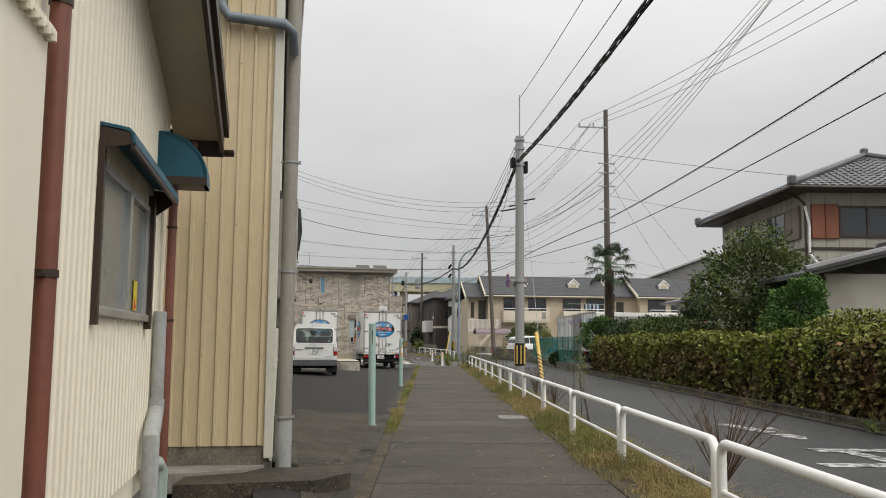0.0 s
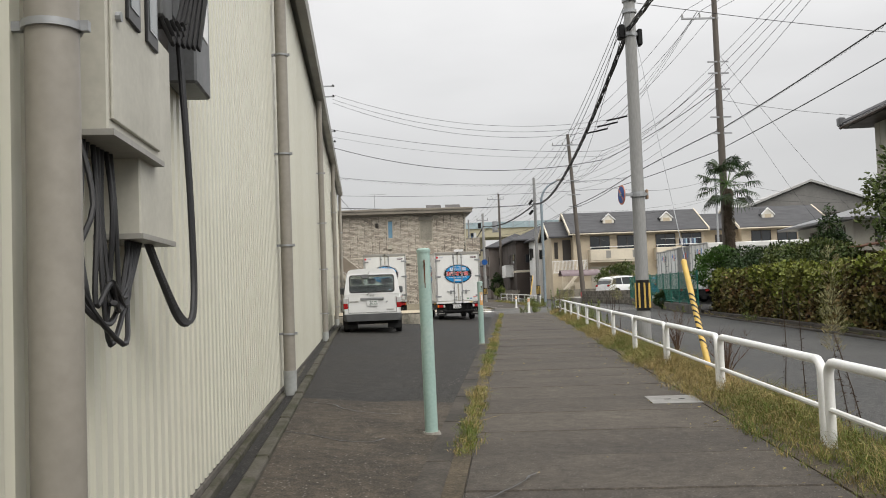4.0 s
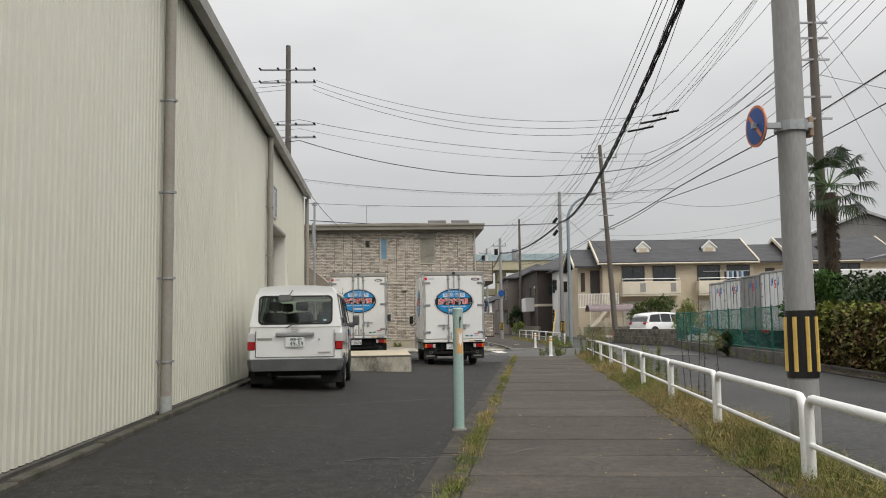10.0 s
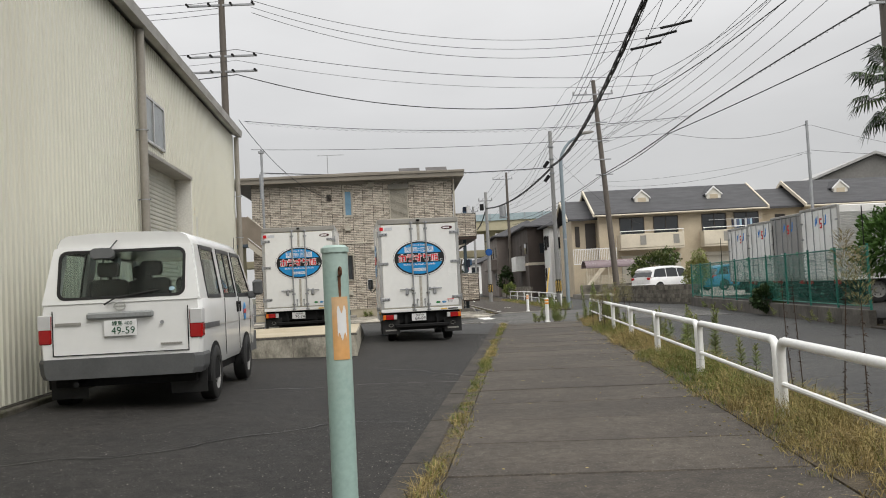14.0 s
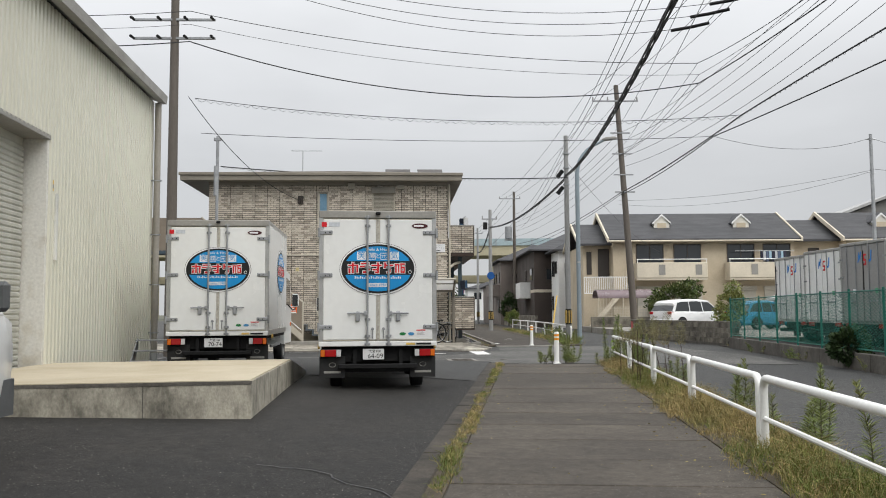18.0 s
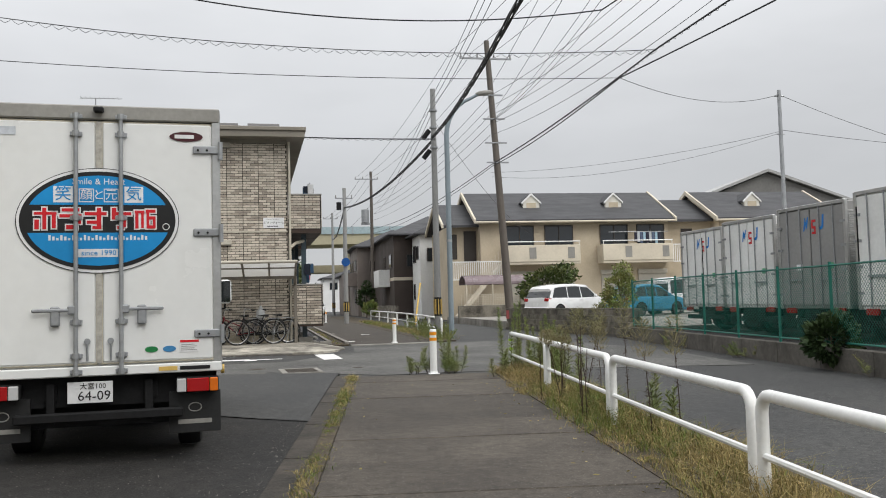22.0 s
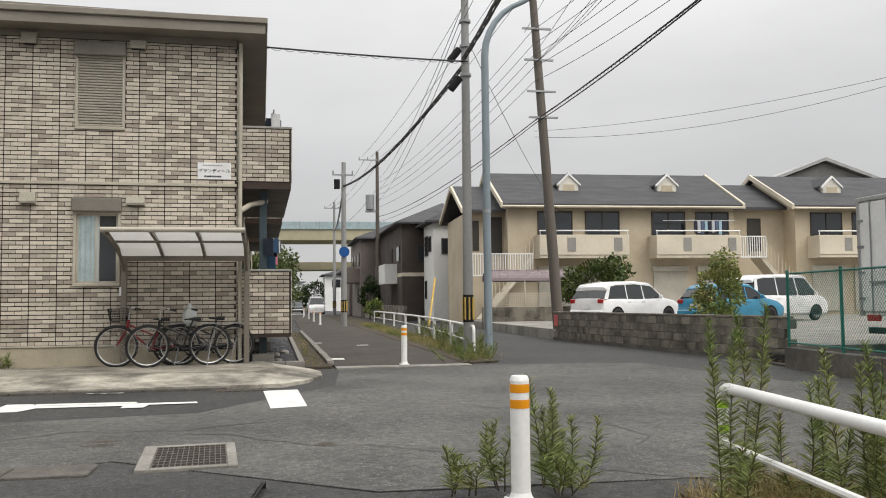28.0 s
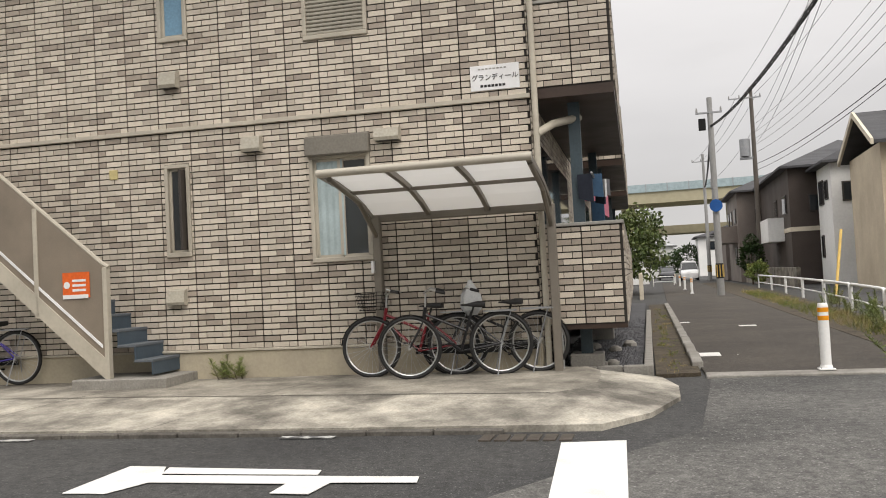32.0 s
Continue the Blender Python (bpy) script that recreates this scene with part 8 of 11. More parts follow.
# outside stairs
for side in (0, 1):
    x0 = -1.9 if side == 0 else 13.0
    st = part("stair", Geo().prism([(x0 + 0.2, 0.3), (x0 + 0.45, 0.3), (x0 + 3.0, 3.2), (x0 + 3.0, 3.45)] if side == 0 else [(x0 + 0.6, 3.4), (x0 + 3.2, 0.3), (x0 + 3.5, 0.3), (x0 + 0.6, 3.75)], "y", -0.9, 0.2), TAN_PALE, homes, "outside stair")
    for k in range(14):
        x = x0 + 0.4 + k * 0.2 if side == 0 else x0 + 3.4 - k * 0.2
        z = 0.6 + k * 0.22
        part("baluster", Geo().box(x, x + 0.03, -0.95, -0.92, z, z + 1.0), TAN_PALE, st)
    a, b, lo, hi = (x0 - 0.8, x0 + 0.9, 3.4, 4.5) if side else (x0 - 0.3, x0 + 3.0, 2.5, 3.6)
    for z in (lo, hi):
        part("landing_rail", Geo().box(a, b, -1.0, -0.94, z, z + 0.06), WHITE_PAINT, st)
    for k in range(int((b - a) / 0.13) + 1):
        part("baluster", Geo().box(a + k * 0.13, a + 0.04 + k * 0.13, -0.985, -0.955, lo, hi), WHITE_PAINT, st)
    part("doorway", Geo().box(x0 + 1.0, x0 + 1.8, 1.14 if side else 0.94, 1.16 if side else 0.98, 3.7, 5.7), FRAME_BROWN, homes, "front door")
part("window", Geo().box(-1.7, -1.35, 0.95, 1.0, 3.9, 5.5), FRAME_BROWN, homes)
# bicycle shelter with smoked roof before the homes
bs = thing("cycle_shelter", pose(14.75, 84.0, 0.1, 0, 0, -2), "low cycle shelter with a curved smoked roof and a mesh rail", "shelter")
part("roof", Geo().prism([(-1.0 + 0.0, 2.05)] + [(-1.0 + 1.1 - 1.1 * math.cos(radians(a)), 2.05 + 0.55 * math.sin(radians(a))) for a in range(15, 166, 15)] + [(1.2, 2.05), (1.1, 2.05)] + [(0.1 - 1.02 * math.cos(radians(a)), 2.05 + 0.48 * math.sin(radians(a))) for a in range(165, 14, -15)], "x", 0, 4.8), mat("smoked_sheet", (0.20, 0.15, 0.16), 0.25, bump=0), bs)
for x in (0.05, 1.6, 3.2, 4.75):
    part("post", Geo().tube([(x, -0.95, 0), (x, -0.95, 2.1)], 0.035, 6), TAN_PALE, bs)
part("railing", (lambda g: [g.box(0, 4.8, -1.1, -1.08, 0.55 + 0.1 * i, 0.575 + 0.1 * i) for i in range(10)] + [g.box(0.1 * i, 0.02 + 0.1 * i, -1.1, -1.08, 0.5, 1.5) for i in range(49)] and g)(Geo()), TAN_PALE, bs, "cream mesh railing")
# low wall before the homes, along the street
solo("garden_wall", Geo().box(0, 7.0, 0, 0.18, -0.1, 0.95, 0.01), BLOCK, pose(14.1, 82.2, 0, 0, 0, -2), "grey block wall before the homes", "wall", kind="structure")


def small_house(x, y, w, d, h, turn, wall, roof, label, ridge=1.6, wins=()):
    th = thing("house", pose(x, y, 0, 0, 0, turn), label, "house", "houses along the street")
    part("wall", Geo().box(0, w, 0, d, 0, h), wall, th)
    part("roof", Geo().add([(-0.5, -0.5, h), (w + 0.5, -0.5, h), (w + 0.5, d + 0.5, h), (-0.5, d + 0.5, h), (w / 2, d * 0.3, h + ridge), (w / 2, d * 0.7, h + ridge), (-0.5, -0.5, h - 0.12), (w + 0.5, -0.5, h - 0.12), (w + 0.5, d + 0.5, h - 0.12), (-0.5, d + 0.5, h - 0.12)],
                           [(0, 1, 4), (1, 2, 5, 4), (2, 3, 5), (3, 0, 4, 5), (6, 7, 1, 0), (9, 6, 0, 3), (6, 9, 8, 7), (7, 8, 2, 1)]), roof, th)
    for f, a, z, ww, hh in wins:
        g_ = Geo().box(a, a + ww, -0.06, 0, z, z + hh) if f == "front" else Geo().box(-0.06, 0, a, a + ww, z, z + hh)
        p_ = Geo().box(a + 0.07, a + ww - 0.07, -0.075, -0.06, z + 0.07, z + hh - 0.07) if f == "front" else Geo().box(-0.075, -0.06, a + 0.07, a + ww - 0.07, z + 0.07, z + hh - 0.07)
        w_ = part("window", g_, FRAME_BROWN, th)
        part("pane", p_, GLASS, w_)
    return th


BROWN_WALL = mat("brown_siding", (0.065, 0.05, 0.042), 0.7, var=0.06, s1=0.6, s2=10, bump=0.05)
TAUPE_WALL = mat("taupe_siding", (0.20, 0.17, 0.15), 0.7, var=0.06, s1=0.6, s2=10, bump=0.05)
WHITE_WALL = mat("white_render", (0.80, 0.80, 0.78), 0.7, var=0.05, s1=0.5, s2=8, bump=0.04, c2=(0.70, 0.70, 0.68))
small_house(14.55, 97.5, 5.0, 3.8, 6.3, 0, WHITE_WALL, SLATE, "white rendered house with a dark roof", 1.5, (("left", 2.0, 4.2, 1.2, 1.3), ("left", 2.6, 1.4, 0.6, 1.2), ("front", 0.5, 4.2, 0.8, 1.0), ("left", 0.8, 4.4, 0.8, 1.0)))
h1 = small_house(13.15, 101.9, 7.0, 13.5, 6.6, 0, BROWN_WALL, SLATE, "dark brown house with a pale band", 1.8, (("left", 1.0, 4.0, 1.5, 1.1), ("left", 5.0, 4.0, 1.2, 1.1), ("front", 1.0, 4.0, 0.8, 1.0), ("front", 3.6, 1.3, 0.9, 1.2)))
part("band", Geo().box(-0.03, 7.03, -0.03, 13.53, 2.95, 3.2), TAN_PALE, h1)
part("balcony", Geo().box(-0.9, 0, 2.6, 6.6, 2.7, 3.9).box(-0.9, 0, 2.6, 6.6, 2.5, 2.7), WHITE_WALL, h1, "pale balcony")
h2 = small_house(11.6, 116.2, 7.5, 9.0, 6.6, 0, TAUPE_WALL, SLATE, "taupe house with a dark hipped roof", 1.8, (("left", 1.0, 4.3, 1.6, 1.1), ("left", 4.4, 4.3, 1.2, 1.1), ("left", 7.0, 4.3, 1.0, 1.1), ("left", 1.5, 1.2, 1.4, 1.4), ("front", 1.2, 4.2, 1.0, 1.0)))
part("balcony", Geo().box(-1.1, 0, 1.0, 6.0, 2.9, 4.1), TAUPE_WALL, h2)
small_house(11.4, 126.5, 8.0, 12.0, 4.4, 0, TAUPE_WALL, SLATE, "low taupe house farther along the street", 1.6)
solo("garden_wall", Geo().box(0, 0.18, 0, 30, -0.1, 1.0, 0.01), BLOCK, pose(12.3, 95.0, 0, 0, 0, 1), "grey block wall along the street", "wall", kind="structure")
tree(11.6, 108.4, 0, [(0, 0, 1.6, 0.8, 0.8, 1.0), (0, 0, 2.6, 0.5, 0.5, 0.6)], 1500, 0.2, DARK_LEAF, "clipped dark garden tree by the street", 41, 0.06)
tree(11.3, 102.4, 0, [(0, 0, 0.8, 0.6, 0.6, 0.6)], 900, 0.16, WEED_LEAF, "yellow-green shrub by the street", 42, 0.04, "shrub", "shrub")
# left side of the far street
tree(3.9, 98.0, 0, [(0, 0, 2.6, 1.8, 2.4, 1.6), (1.0, -2.0, 2.0, 1.5, 1.6, 1.3), (0.6, 2.6, 3.2, 1.8, 2.0, 1.5), (1.2, -0.5, 3.6, 1.2, 1.4, 1.0)], 5500, 0.22, TREE_LEAF, "leafy garden tree beyond the flats", 43, 0.12)
small_house(-6.5, 103.0, 9.0, 10, 5.2, 1, TAN, SLATE, "tan house beyond the flats", 1.6, (("front", 6.0, 3.2, 1.2, 1.1),))
small_house(-4.0, 126.0, 9.0, 16, 4.2, 1, WHITE_WALL, mat("pale_metal_roof", (0.45, 0.46, 0.47), 0.5, bump=0.02), "low pale workshop down the street", 1.2)
solo("garden_wall", Geo().box(0, 0.16, 0, 16, -0.1, 1.1, 0.01), TAN_PALE, pose(5.0, 88.6, 0, 0, 0, 1), "tan garden wall beside the far walk", "wall", kind="structure")
small_house(-2.0, 176.0, 10.0, 8, 4.5, 0, WHITE_WALL, mat("dull_metal_roof", (0.40, 0.41, 0.42), 0.5, bump=0.02), "pale workshop at the far end of the street", 1.0, (("front", 2.0, 1.5, 2.0, 1.5), ("front", 6.0, 1.5, 2.0, 1.5)))
small_house(11.0, 168.0, 9.0, 8, 5.2, 0, WHITE_WALL, SLATE, "white house at the far end of the street", 1.4, (("front", 1.0, 3.4, 1.2, 1.1), ("front", 4.0, 1.2, 1.6, 1.4)))
tree(9.6, 172.0, 0, [(0, 0, 2.5, 2.0, 2.0, 1.8), (-2.0, 1, 2.0, 1.8, 1.6, 1.5)], 2200, 0.35, DARK_LEAF, "dark trees at the end of the street", 45, 0.15)
car(pose(8.6, 140.0, 0, 0, 0, 181), "white van far down the street", "van", CAR_WHITE, "van")
car(pose(6.6, 150.0, 0, 0, 0, 181), "dark car far down the street", "hatch", mat("car_black", (0.02, 0.02, 0.025), 0.25, bump=0, coat=0.4))

# ---- gabled hall and elevated road in the distance ----
hall = thing("hall", pose(44.5, 114.0, 0, 0, 0, -8), "grey gabled industrial hall", "hall")
part("wall", Geo().prism([(0, 0), (16, 0), (16, 10.2), (8, 13.2), (0, 10.2)], "y", 0, 22), mat("hall_wall", (0.20, 0.195, 0.185), 0.8, var=0.1, s1=0.3, s2=4, bump=0.05), hall)
part("roof", Geo().prism([(-0.6, 10.1), (8, 13.3), (16.6, 10.1), (16.6, 10.35), (8, 13.6), (-0.6, 10.35)], "y", -0.5, 22.5), mat("hall_roof", (0.42, 0.42, 0.41), 0.6, bump=0.02), hall)
for x in (2.5, 9.5):
    part("window", Geo().box(x, x + 2.4, -0.05, 0, 8.0, 9.3), FRAME_BROWN, hall)
via = thing("viaduct", pose(0, 230, 0, 0, 0, -2), "long beige elevated road with pale blue barriers", "viaduct")
VIA = mat("viaduct_beige", (0.44, 0.40, 0.28), 0.8, var=0.06, s1=0.05, s2=1, bump=0)
part("deck", Geo().box(-260, 260, 0, 14, 14.6, 16.9), VIA, via)
part("lower_deck", Geo().box(-260, 30, 20, 30, 9.0, 10.8), VIA, via)
part("barrier", Geo().box(-260, 260, -0.3, 0, 16.9, 18.5), mat("barrier_blue", (0.36, 0.45, 0.48), 0.7, bump=0), via, "pale blue noise barrier")
for k in range(-12, 13):
    part("pier", Geo().box(k * 21 - 1.2, k * 21 + 1.2, 3, 11, 0, 14.6), VIA, via)
for k in range(-60, 61):
    part("barrier_post", Geo().box(k * 4.2 - 0.08, k * 4.2 + 0.08, -0.4, -0.3, 16.7, 18.6), STEEL, via)


# ---- walk slabs and far walk ----
walk_ob = solo("pavement", Geo().box(-0.52, 1.85, -20, 50.12, -0.1, -0.012), CONCRETE_DARK, WALK, "footway of dark concrete slabs with open joints", "pavement", kind="structure")
pitch = 1.15
slab = Geo().box(-0.515, 1.845, 0.007, pitch - 0.007, -0.05, 0.0, 0.008).mesh("slab", SLAB)
kr = random.Random(2)
for k in range(61):
    part("slab", slab, SLAB, walk_ob, m=pose(0, -20 + k * pitch, kr.uniform(-0.004, 0.004), kr.uniform(-0.1, 0.1), kr.uniform(-0.08, 0.08), 0))
cover = thing("drain_cover", WALK @ pose(1.6, 16.35, 0.002), "pale metal inspection cover in the footway", "manhole cover")
part("plate", Geo().box(-0.27, 0.27, -0.32, 0.32, 0.0, 0.008, 0.003), mat("cover_steel", (0.24, 0.235, 0.22), 0.6, 0.2, var=0.12, s1=6, s2=60, bump=0.3), cover)
part("key_hole", Geo().box(-0.1, -0.03, -0.02, 0.02, 0.008, 0.011), CHASSIS, cover)
part("key_hole", Geo().box(0.06, 0.12, -0.02, 0.02, 0.008, 0.011), CHASSIS, cover)

solo("far_pavement", Geo().prism([(6.35, 61.4), (8.95, 61.4), (8.95, 130), (6.05, 130), (6.1, 80), (6.3, 63)], "z", -0.1, -0.004), SLAB, pose(0, 0, 0), "dark footway beyond the crossing", "pavement", kind="structure")
solo("pavement_edge", Geo().box(6.35, 9.0, 61.05, 61.42, -0.1, 0.0, 0.01), CONCRETE, pose(0, 0, 0), "pale concrete edge of the far footway", "kerb", kind="structure")
solo("far_verge", Geo().prism([(8.95, 61.6), (9.75, 61.9), (10.2, 70), (10.9, 90), (10.9, 120), (8.95, 120)], "z", -0.1, 0.004), SOIL, pose(0, 0, 0), "weedy verge of the far footway", "verge", kind="structure")
for x, y, w, d in ((6.5, 63.6, 0.34, 0.5), (6.35, 71.3, 0.3, 0.3), (7.6, 69.5, 0.34, 0.3), (6.9, 63.5, 0.02, 0.02)):
    solo("paint_mark", Geo().box(-w / 2, w / 2, -d / 2, d / 2, 0.0, 0.004), ROAD_PAINT, pose(x, y, -0.002), "small white paint patch on the footway", "road marking", "road markings", "structure")
prev = None
for x, y in ((9.65, 63.75), (10.05, 68.6), (10.4, 73.5), (10.65, 78.5), (10.8, 83.5), (10.9, 88.5), (10.95, 93.5), (10.95, 99.0)):
    if prev:
        guard_rail((prev[0], prev[1] + 0.07, 0), (x, y - 0.07, 0), label="white pipe guard rail of the far footway")
    prev = (x, y)
for x, y in ((7.34, 93.5), (7.25, 102.0), (7.2, 112.0), (7.1, 124.0)):
    copy_thing(post0, Matrix.Translation((x, y, 0.0)))
g = guard_rail((5.4, 117.0, 0), (6.9, 117.6, 0), label="white pipe barrier at the far corner")
yp = thing("guy_wire_guard", pose(11.6, 82.0, 0, 0, 0, 0), "slanted yellow guy-wire tube on the far verge", "guy wire")
part("tube", Geo().tube([(0, 0, 0), (0.5, 1.0, 2.3)], 0.05, 10), YELLOW, yp)

# ---- side street surface ----
solo("road_patch", Geo().prism([(-30, 50.75), (2.4, 50.75), (4.0, 51.9), (6.0, 50.3), (9.0, 50.2), (12.6, 49.2), (13.2, 54.5), (12.3, 60.8), (9.4, 61.3), (6.4, 61.0), (6.15, 57.8), (4.4, 54.9), (1.0, 54.4), (-30, 54.8)], "z", -0.033, -0.026), ASPHALT_SIDE, pose(0, 0, 0), "worn pale grey asphalt of the junction", "road", kind="structure")
gut = thing("gutter_stones", pose(0, 0, 0), "worn concrete gutter stones at the car park mouth", "gutter", kind="structure")
for k in range(14):
    x = 3.95 - 0.62 * (k + 1)
    part("stone", Geo().box(x + 0.006, x + 0.614, 51.30, 51.72, -0.1, -0.012 + 0.003 * math.sin(k * 2.3), 0.008), CONCRETE_DARK, gut)
gr = thing("drain_grate", pose(4.62, 51.94, -0.014, 0, 0, 4.5), "steel drain grating in a pale concrete frame", "drain")
for a, b, c, d in ((-0.40, -0.29, -0.57, 0.57), (0.29, 0.37, -0.57, 0.57), (-0.29, 0.29, 0.50, 0.57), (-0.29, 0.29, -0.57, -0.50)):
    part("frame", Geo().box(a, b, c, d, -0.05, 0.006, 0.006), CONCRETE, gr, "concrete frame")
part("pit", Geo().box(-0.29, 0.29, -0.50, 0.50, -0.05, -0.040), SIGN_BLACK, gr)
RUSTY = mat("rusty_steel", (0.10, 0.085, 0.07), 0.7, 0.4, var=0.15, s1=6, s2=40, bump=0.2)
GRATE = mat("grate_steel", (0.13, 0.115, 0.10), 0.6, 0.3, var=0.15, s1=6, s2=40, bump=0.1)
for k in range(14):
    part("bar", Geo().box(-0.285 + k * 0.0435, -0.277 + k * 0.0435, -0.495, 0.495, -0.036, 0.002), GRATE, gr)
for k in range(9):
    part("cross_bar", Geo().box(-0.285, 0.285, -0.49 + k * 0.121, -0.478 + k * 0.121, -0.034, 0.003), GRATE, gr)
for x, y, r in ((3.75, 52.85, 0.17), (5.75, 52.3, 0.09), (7.4, 13.5, 0.30)):
    mh = thing("manhole_cover", pose(x, y, -0.030), "dark iron cover set in the asphalt", "manhole cover", "iron covers")
    part("disc", Geo().tube([(0, 0, -0.02), (0, 0, 0.003)], r, 28), RUSTY, mh)
    part("ring", Geo().tube([(r * 1.12 * math.cos(a), r * 1.12 * math.sin(a), 0.0) for a in [2 * math.pi * i / 28 for i in range(28)]], 0.012, 5, closed=True), CONCRETE_DARK, mh)
    for k in range(3):
        part("rib", Geo().tube([(r * (0.3 + 0.25 * k) * math.cos(a), r * (0.3 + 0.25 * k) * math.sin(a), 0.003) for a in [2 * math.pi * i / 24 for i in range(24)]], 0.006, 4, closed=True), RUSTY, mh)
# road markings
def marking(pts, z=-0.024, m=ROAD_PAINT, label="white painted road marking"):
    return solo("road_marking", Geo().prism(pts, "z", z - 0.004, z), m, pose(0, 0, 0), label, "road marking", "road markings", "structure")


marking([(5.08, 57.25), (5.57, 57.33), (5.66, 55.25), (5.22, 55.12)], label="white stop-line block at the junction")
marking([(1.91, 55.59), (2.24, 55.59), (2.36, 55.91), (3.40, 55.90), (3.40, 55.65), (3.67, 55.64), (3.70, 55.94), (4.29, 55.96), (4.26, 56.12), (2.33, 56.12), (2.195, 56.395), (1.88, 56.41)], label="white stop lettering stroke in the side street")
marking([(2.30, 56.175), (3.52, 56.16), (3.49, 56.30), (2.24, 56.37)], label="white stop lettering stroke in the side street")
marking([(-12, 57.42), (0.1, 57.44), (0.1, 57.53), (-12, 57.51)], m=ROAD_PAINT_OLD, label="worn white edge line of the side street")
marking([(2.6, 57.5), (3.1, 57.5), (3.1, 57.6), (2.6, 57.6)], m=ROAD_PAINT_OLD, label="worn white edge line of the side street")
for pts in ([(7.02, 14.95), (7.30, 14.85), (7.48, 12.75), (7.28, 12.35), (7.16, 12.6)], [(7.5, 14.2), (7.7, 14.2), (7.6, 13.5), (7.45, 13.5)], [(6.65, 11.35), (7.75, 11.2), (7.75, 10.85), (6.65, 11.0)], [(5.95, 9.95), (7.45, 9.8), (7.45, 9.5), (5.95, 9.62)], [(6.9, 10.95), (7.15, 10.93), (7.15, 9.82), (6.9, 9.85)]):
    marking(pts, -0.026, ROAD_PAINT_OLD, "worn white lettering strokes on the road")

# ---- pad before the flats ----
g = Geo()
outer = [(-26, 57.66), (-12, 57.66), (-4, 57.66), (0.5, 57.68), (3.0, 57.72), (4.6, 57.76), (5.35, 57.78), (5.75, 58.4), (6.02, 59.4), (6.02, 60.2), (5.85, 61.0)]
inner = [(-26, 59.4), (-12, 59.38), (-4, 59.34), (0.5, 59.15), (3.0, 59.02), (4.4, 58.93), (4.8, 58.92), (5.05, 59.2), (5.2, 59.7), (5.2, 60.2), (5.15, 60.8)]
back = [(-26, 61.3), (-12, 61.2), (-4, 61.15), (0.5, 61.0), (3.0, 60.95), (4.4, 60.92), (4.6, 60.92), (4.75, 60.92), (4.85, 60.92), (4.95, 60.92), (5.0, 60.92)]
n = len(outer)
lip = [0.022] * 7 + [0.012, 0.006, 0.004, 0.004]
g.add([(x, y, -0.1) for x, y in outer] + [(x, y, h) for (x, y), h in zip(outer, lip)] + [(x, y, 0.13) for x, y in inner],
      [(r * n + i, r * n + i + 1, (r + 1) * n + i + 1, (r + 1) * n + i) for r in range(2) for i in range(n - 1)])
solo("forecourt_ramp", g, CONCRETE_PALE, pose(0, 0, 0), "pale stained concrete ramp before the flats", "pavement", kind="structure")
FLAT_CONC = mat("grimy_concrete", (0.33, 0.305, 0.255), 0.85, var=0.16, s1=0.9, s2=45, bump=0.35, c2=(0.11, 0.10, 0.083), cut=(0.42, 0.66), detail=10, grit=0.62, mid=0.3, s3=2.2)
solo("forecourt", Geo().add([(x, y, 0.13) for x, y in inner] + [(x, y, 0.16) for x, y in back], [(i, i + 1, n + i + 1, n + i) for i in range(n - 1)]), FLAT_CONC, pose(0, 0, 0), "grimy concrete forecourt along the flats", "pavement", kind="structure")
for x in (-0.75, -4.5, 1.6):
    solo("joint", Geo().add([(x - 0.45, 57.68, 0.026), (x - 0.438, 57.68, 0.026), (x + 0.012, 59.2, 0.134), (x, 59.2, 0.134)], [(0, 1, 2, 3)]), CONCRETE_DARK, pose(0, 0, 0), "dark joint line in the concrete forecourt", "joint", "forecourt joints", "structure")
    solo("joint", Geo().add([(x, 59.2, 0.135), (x + 0.012, 59.2, 0.135), (x + 0.512, 60.9, 0.164), (x + 0.5, 60.9, 0.164)], [(0, 1, 2, 3)]), CONCRETE_DARK, pose(0, 0, 0), "dark joint line in the concrete forecourt", "joint", "forecourt joints", "structure")
q = Geo()
for (ax, ay), (bx, by) in zip(inner[2:6], inner[3:7]):
    q.add([(ax, ay - 0.012, 0.134), (bx, by - 0.012, 0.134), (bx, by + 0.008, 0.136), (ax, ay + 0.008, 0.136)], [(0, 1, 2, 3)])
solo("joint", q, CONCRETE_DARK, pose(0, 0, 0), "dark joint line in the concrete forecourt", "joint", "forecourt joints", "structure")
front = thing("front_kerb", pose(0, 0, 0), "dark worn kerb stones along the forecourt", "kerb", kind="structure")
for k in range(18):
    x = 4.55 - 0.6 * (k + 1)
    y = 57.66 + 0.022 * max(0.0, x + 0.3) - 0.05
    part("stone", Geo().box(x + 0.004, x + 0.596, y - 0.05, y + 0.045, -0.1, 0.006, 0.01), CONCRETE_DARK, front)
channel = thing("grated_channel", pose(0, 0, 0), "rusty slotted drain cover by the forecourt", "drain")
for i in range(6):
    part("slotted_cover", Geo().box(4.4 + 0.13 * i, 4.5 + 0.13 * i, 57.36, 57.60, -0.05, -0.022, 0.003), RUSTY, channel)

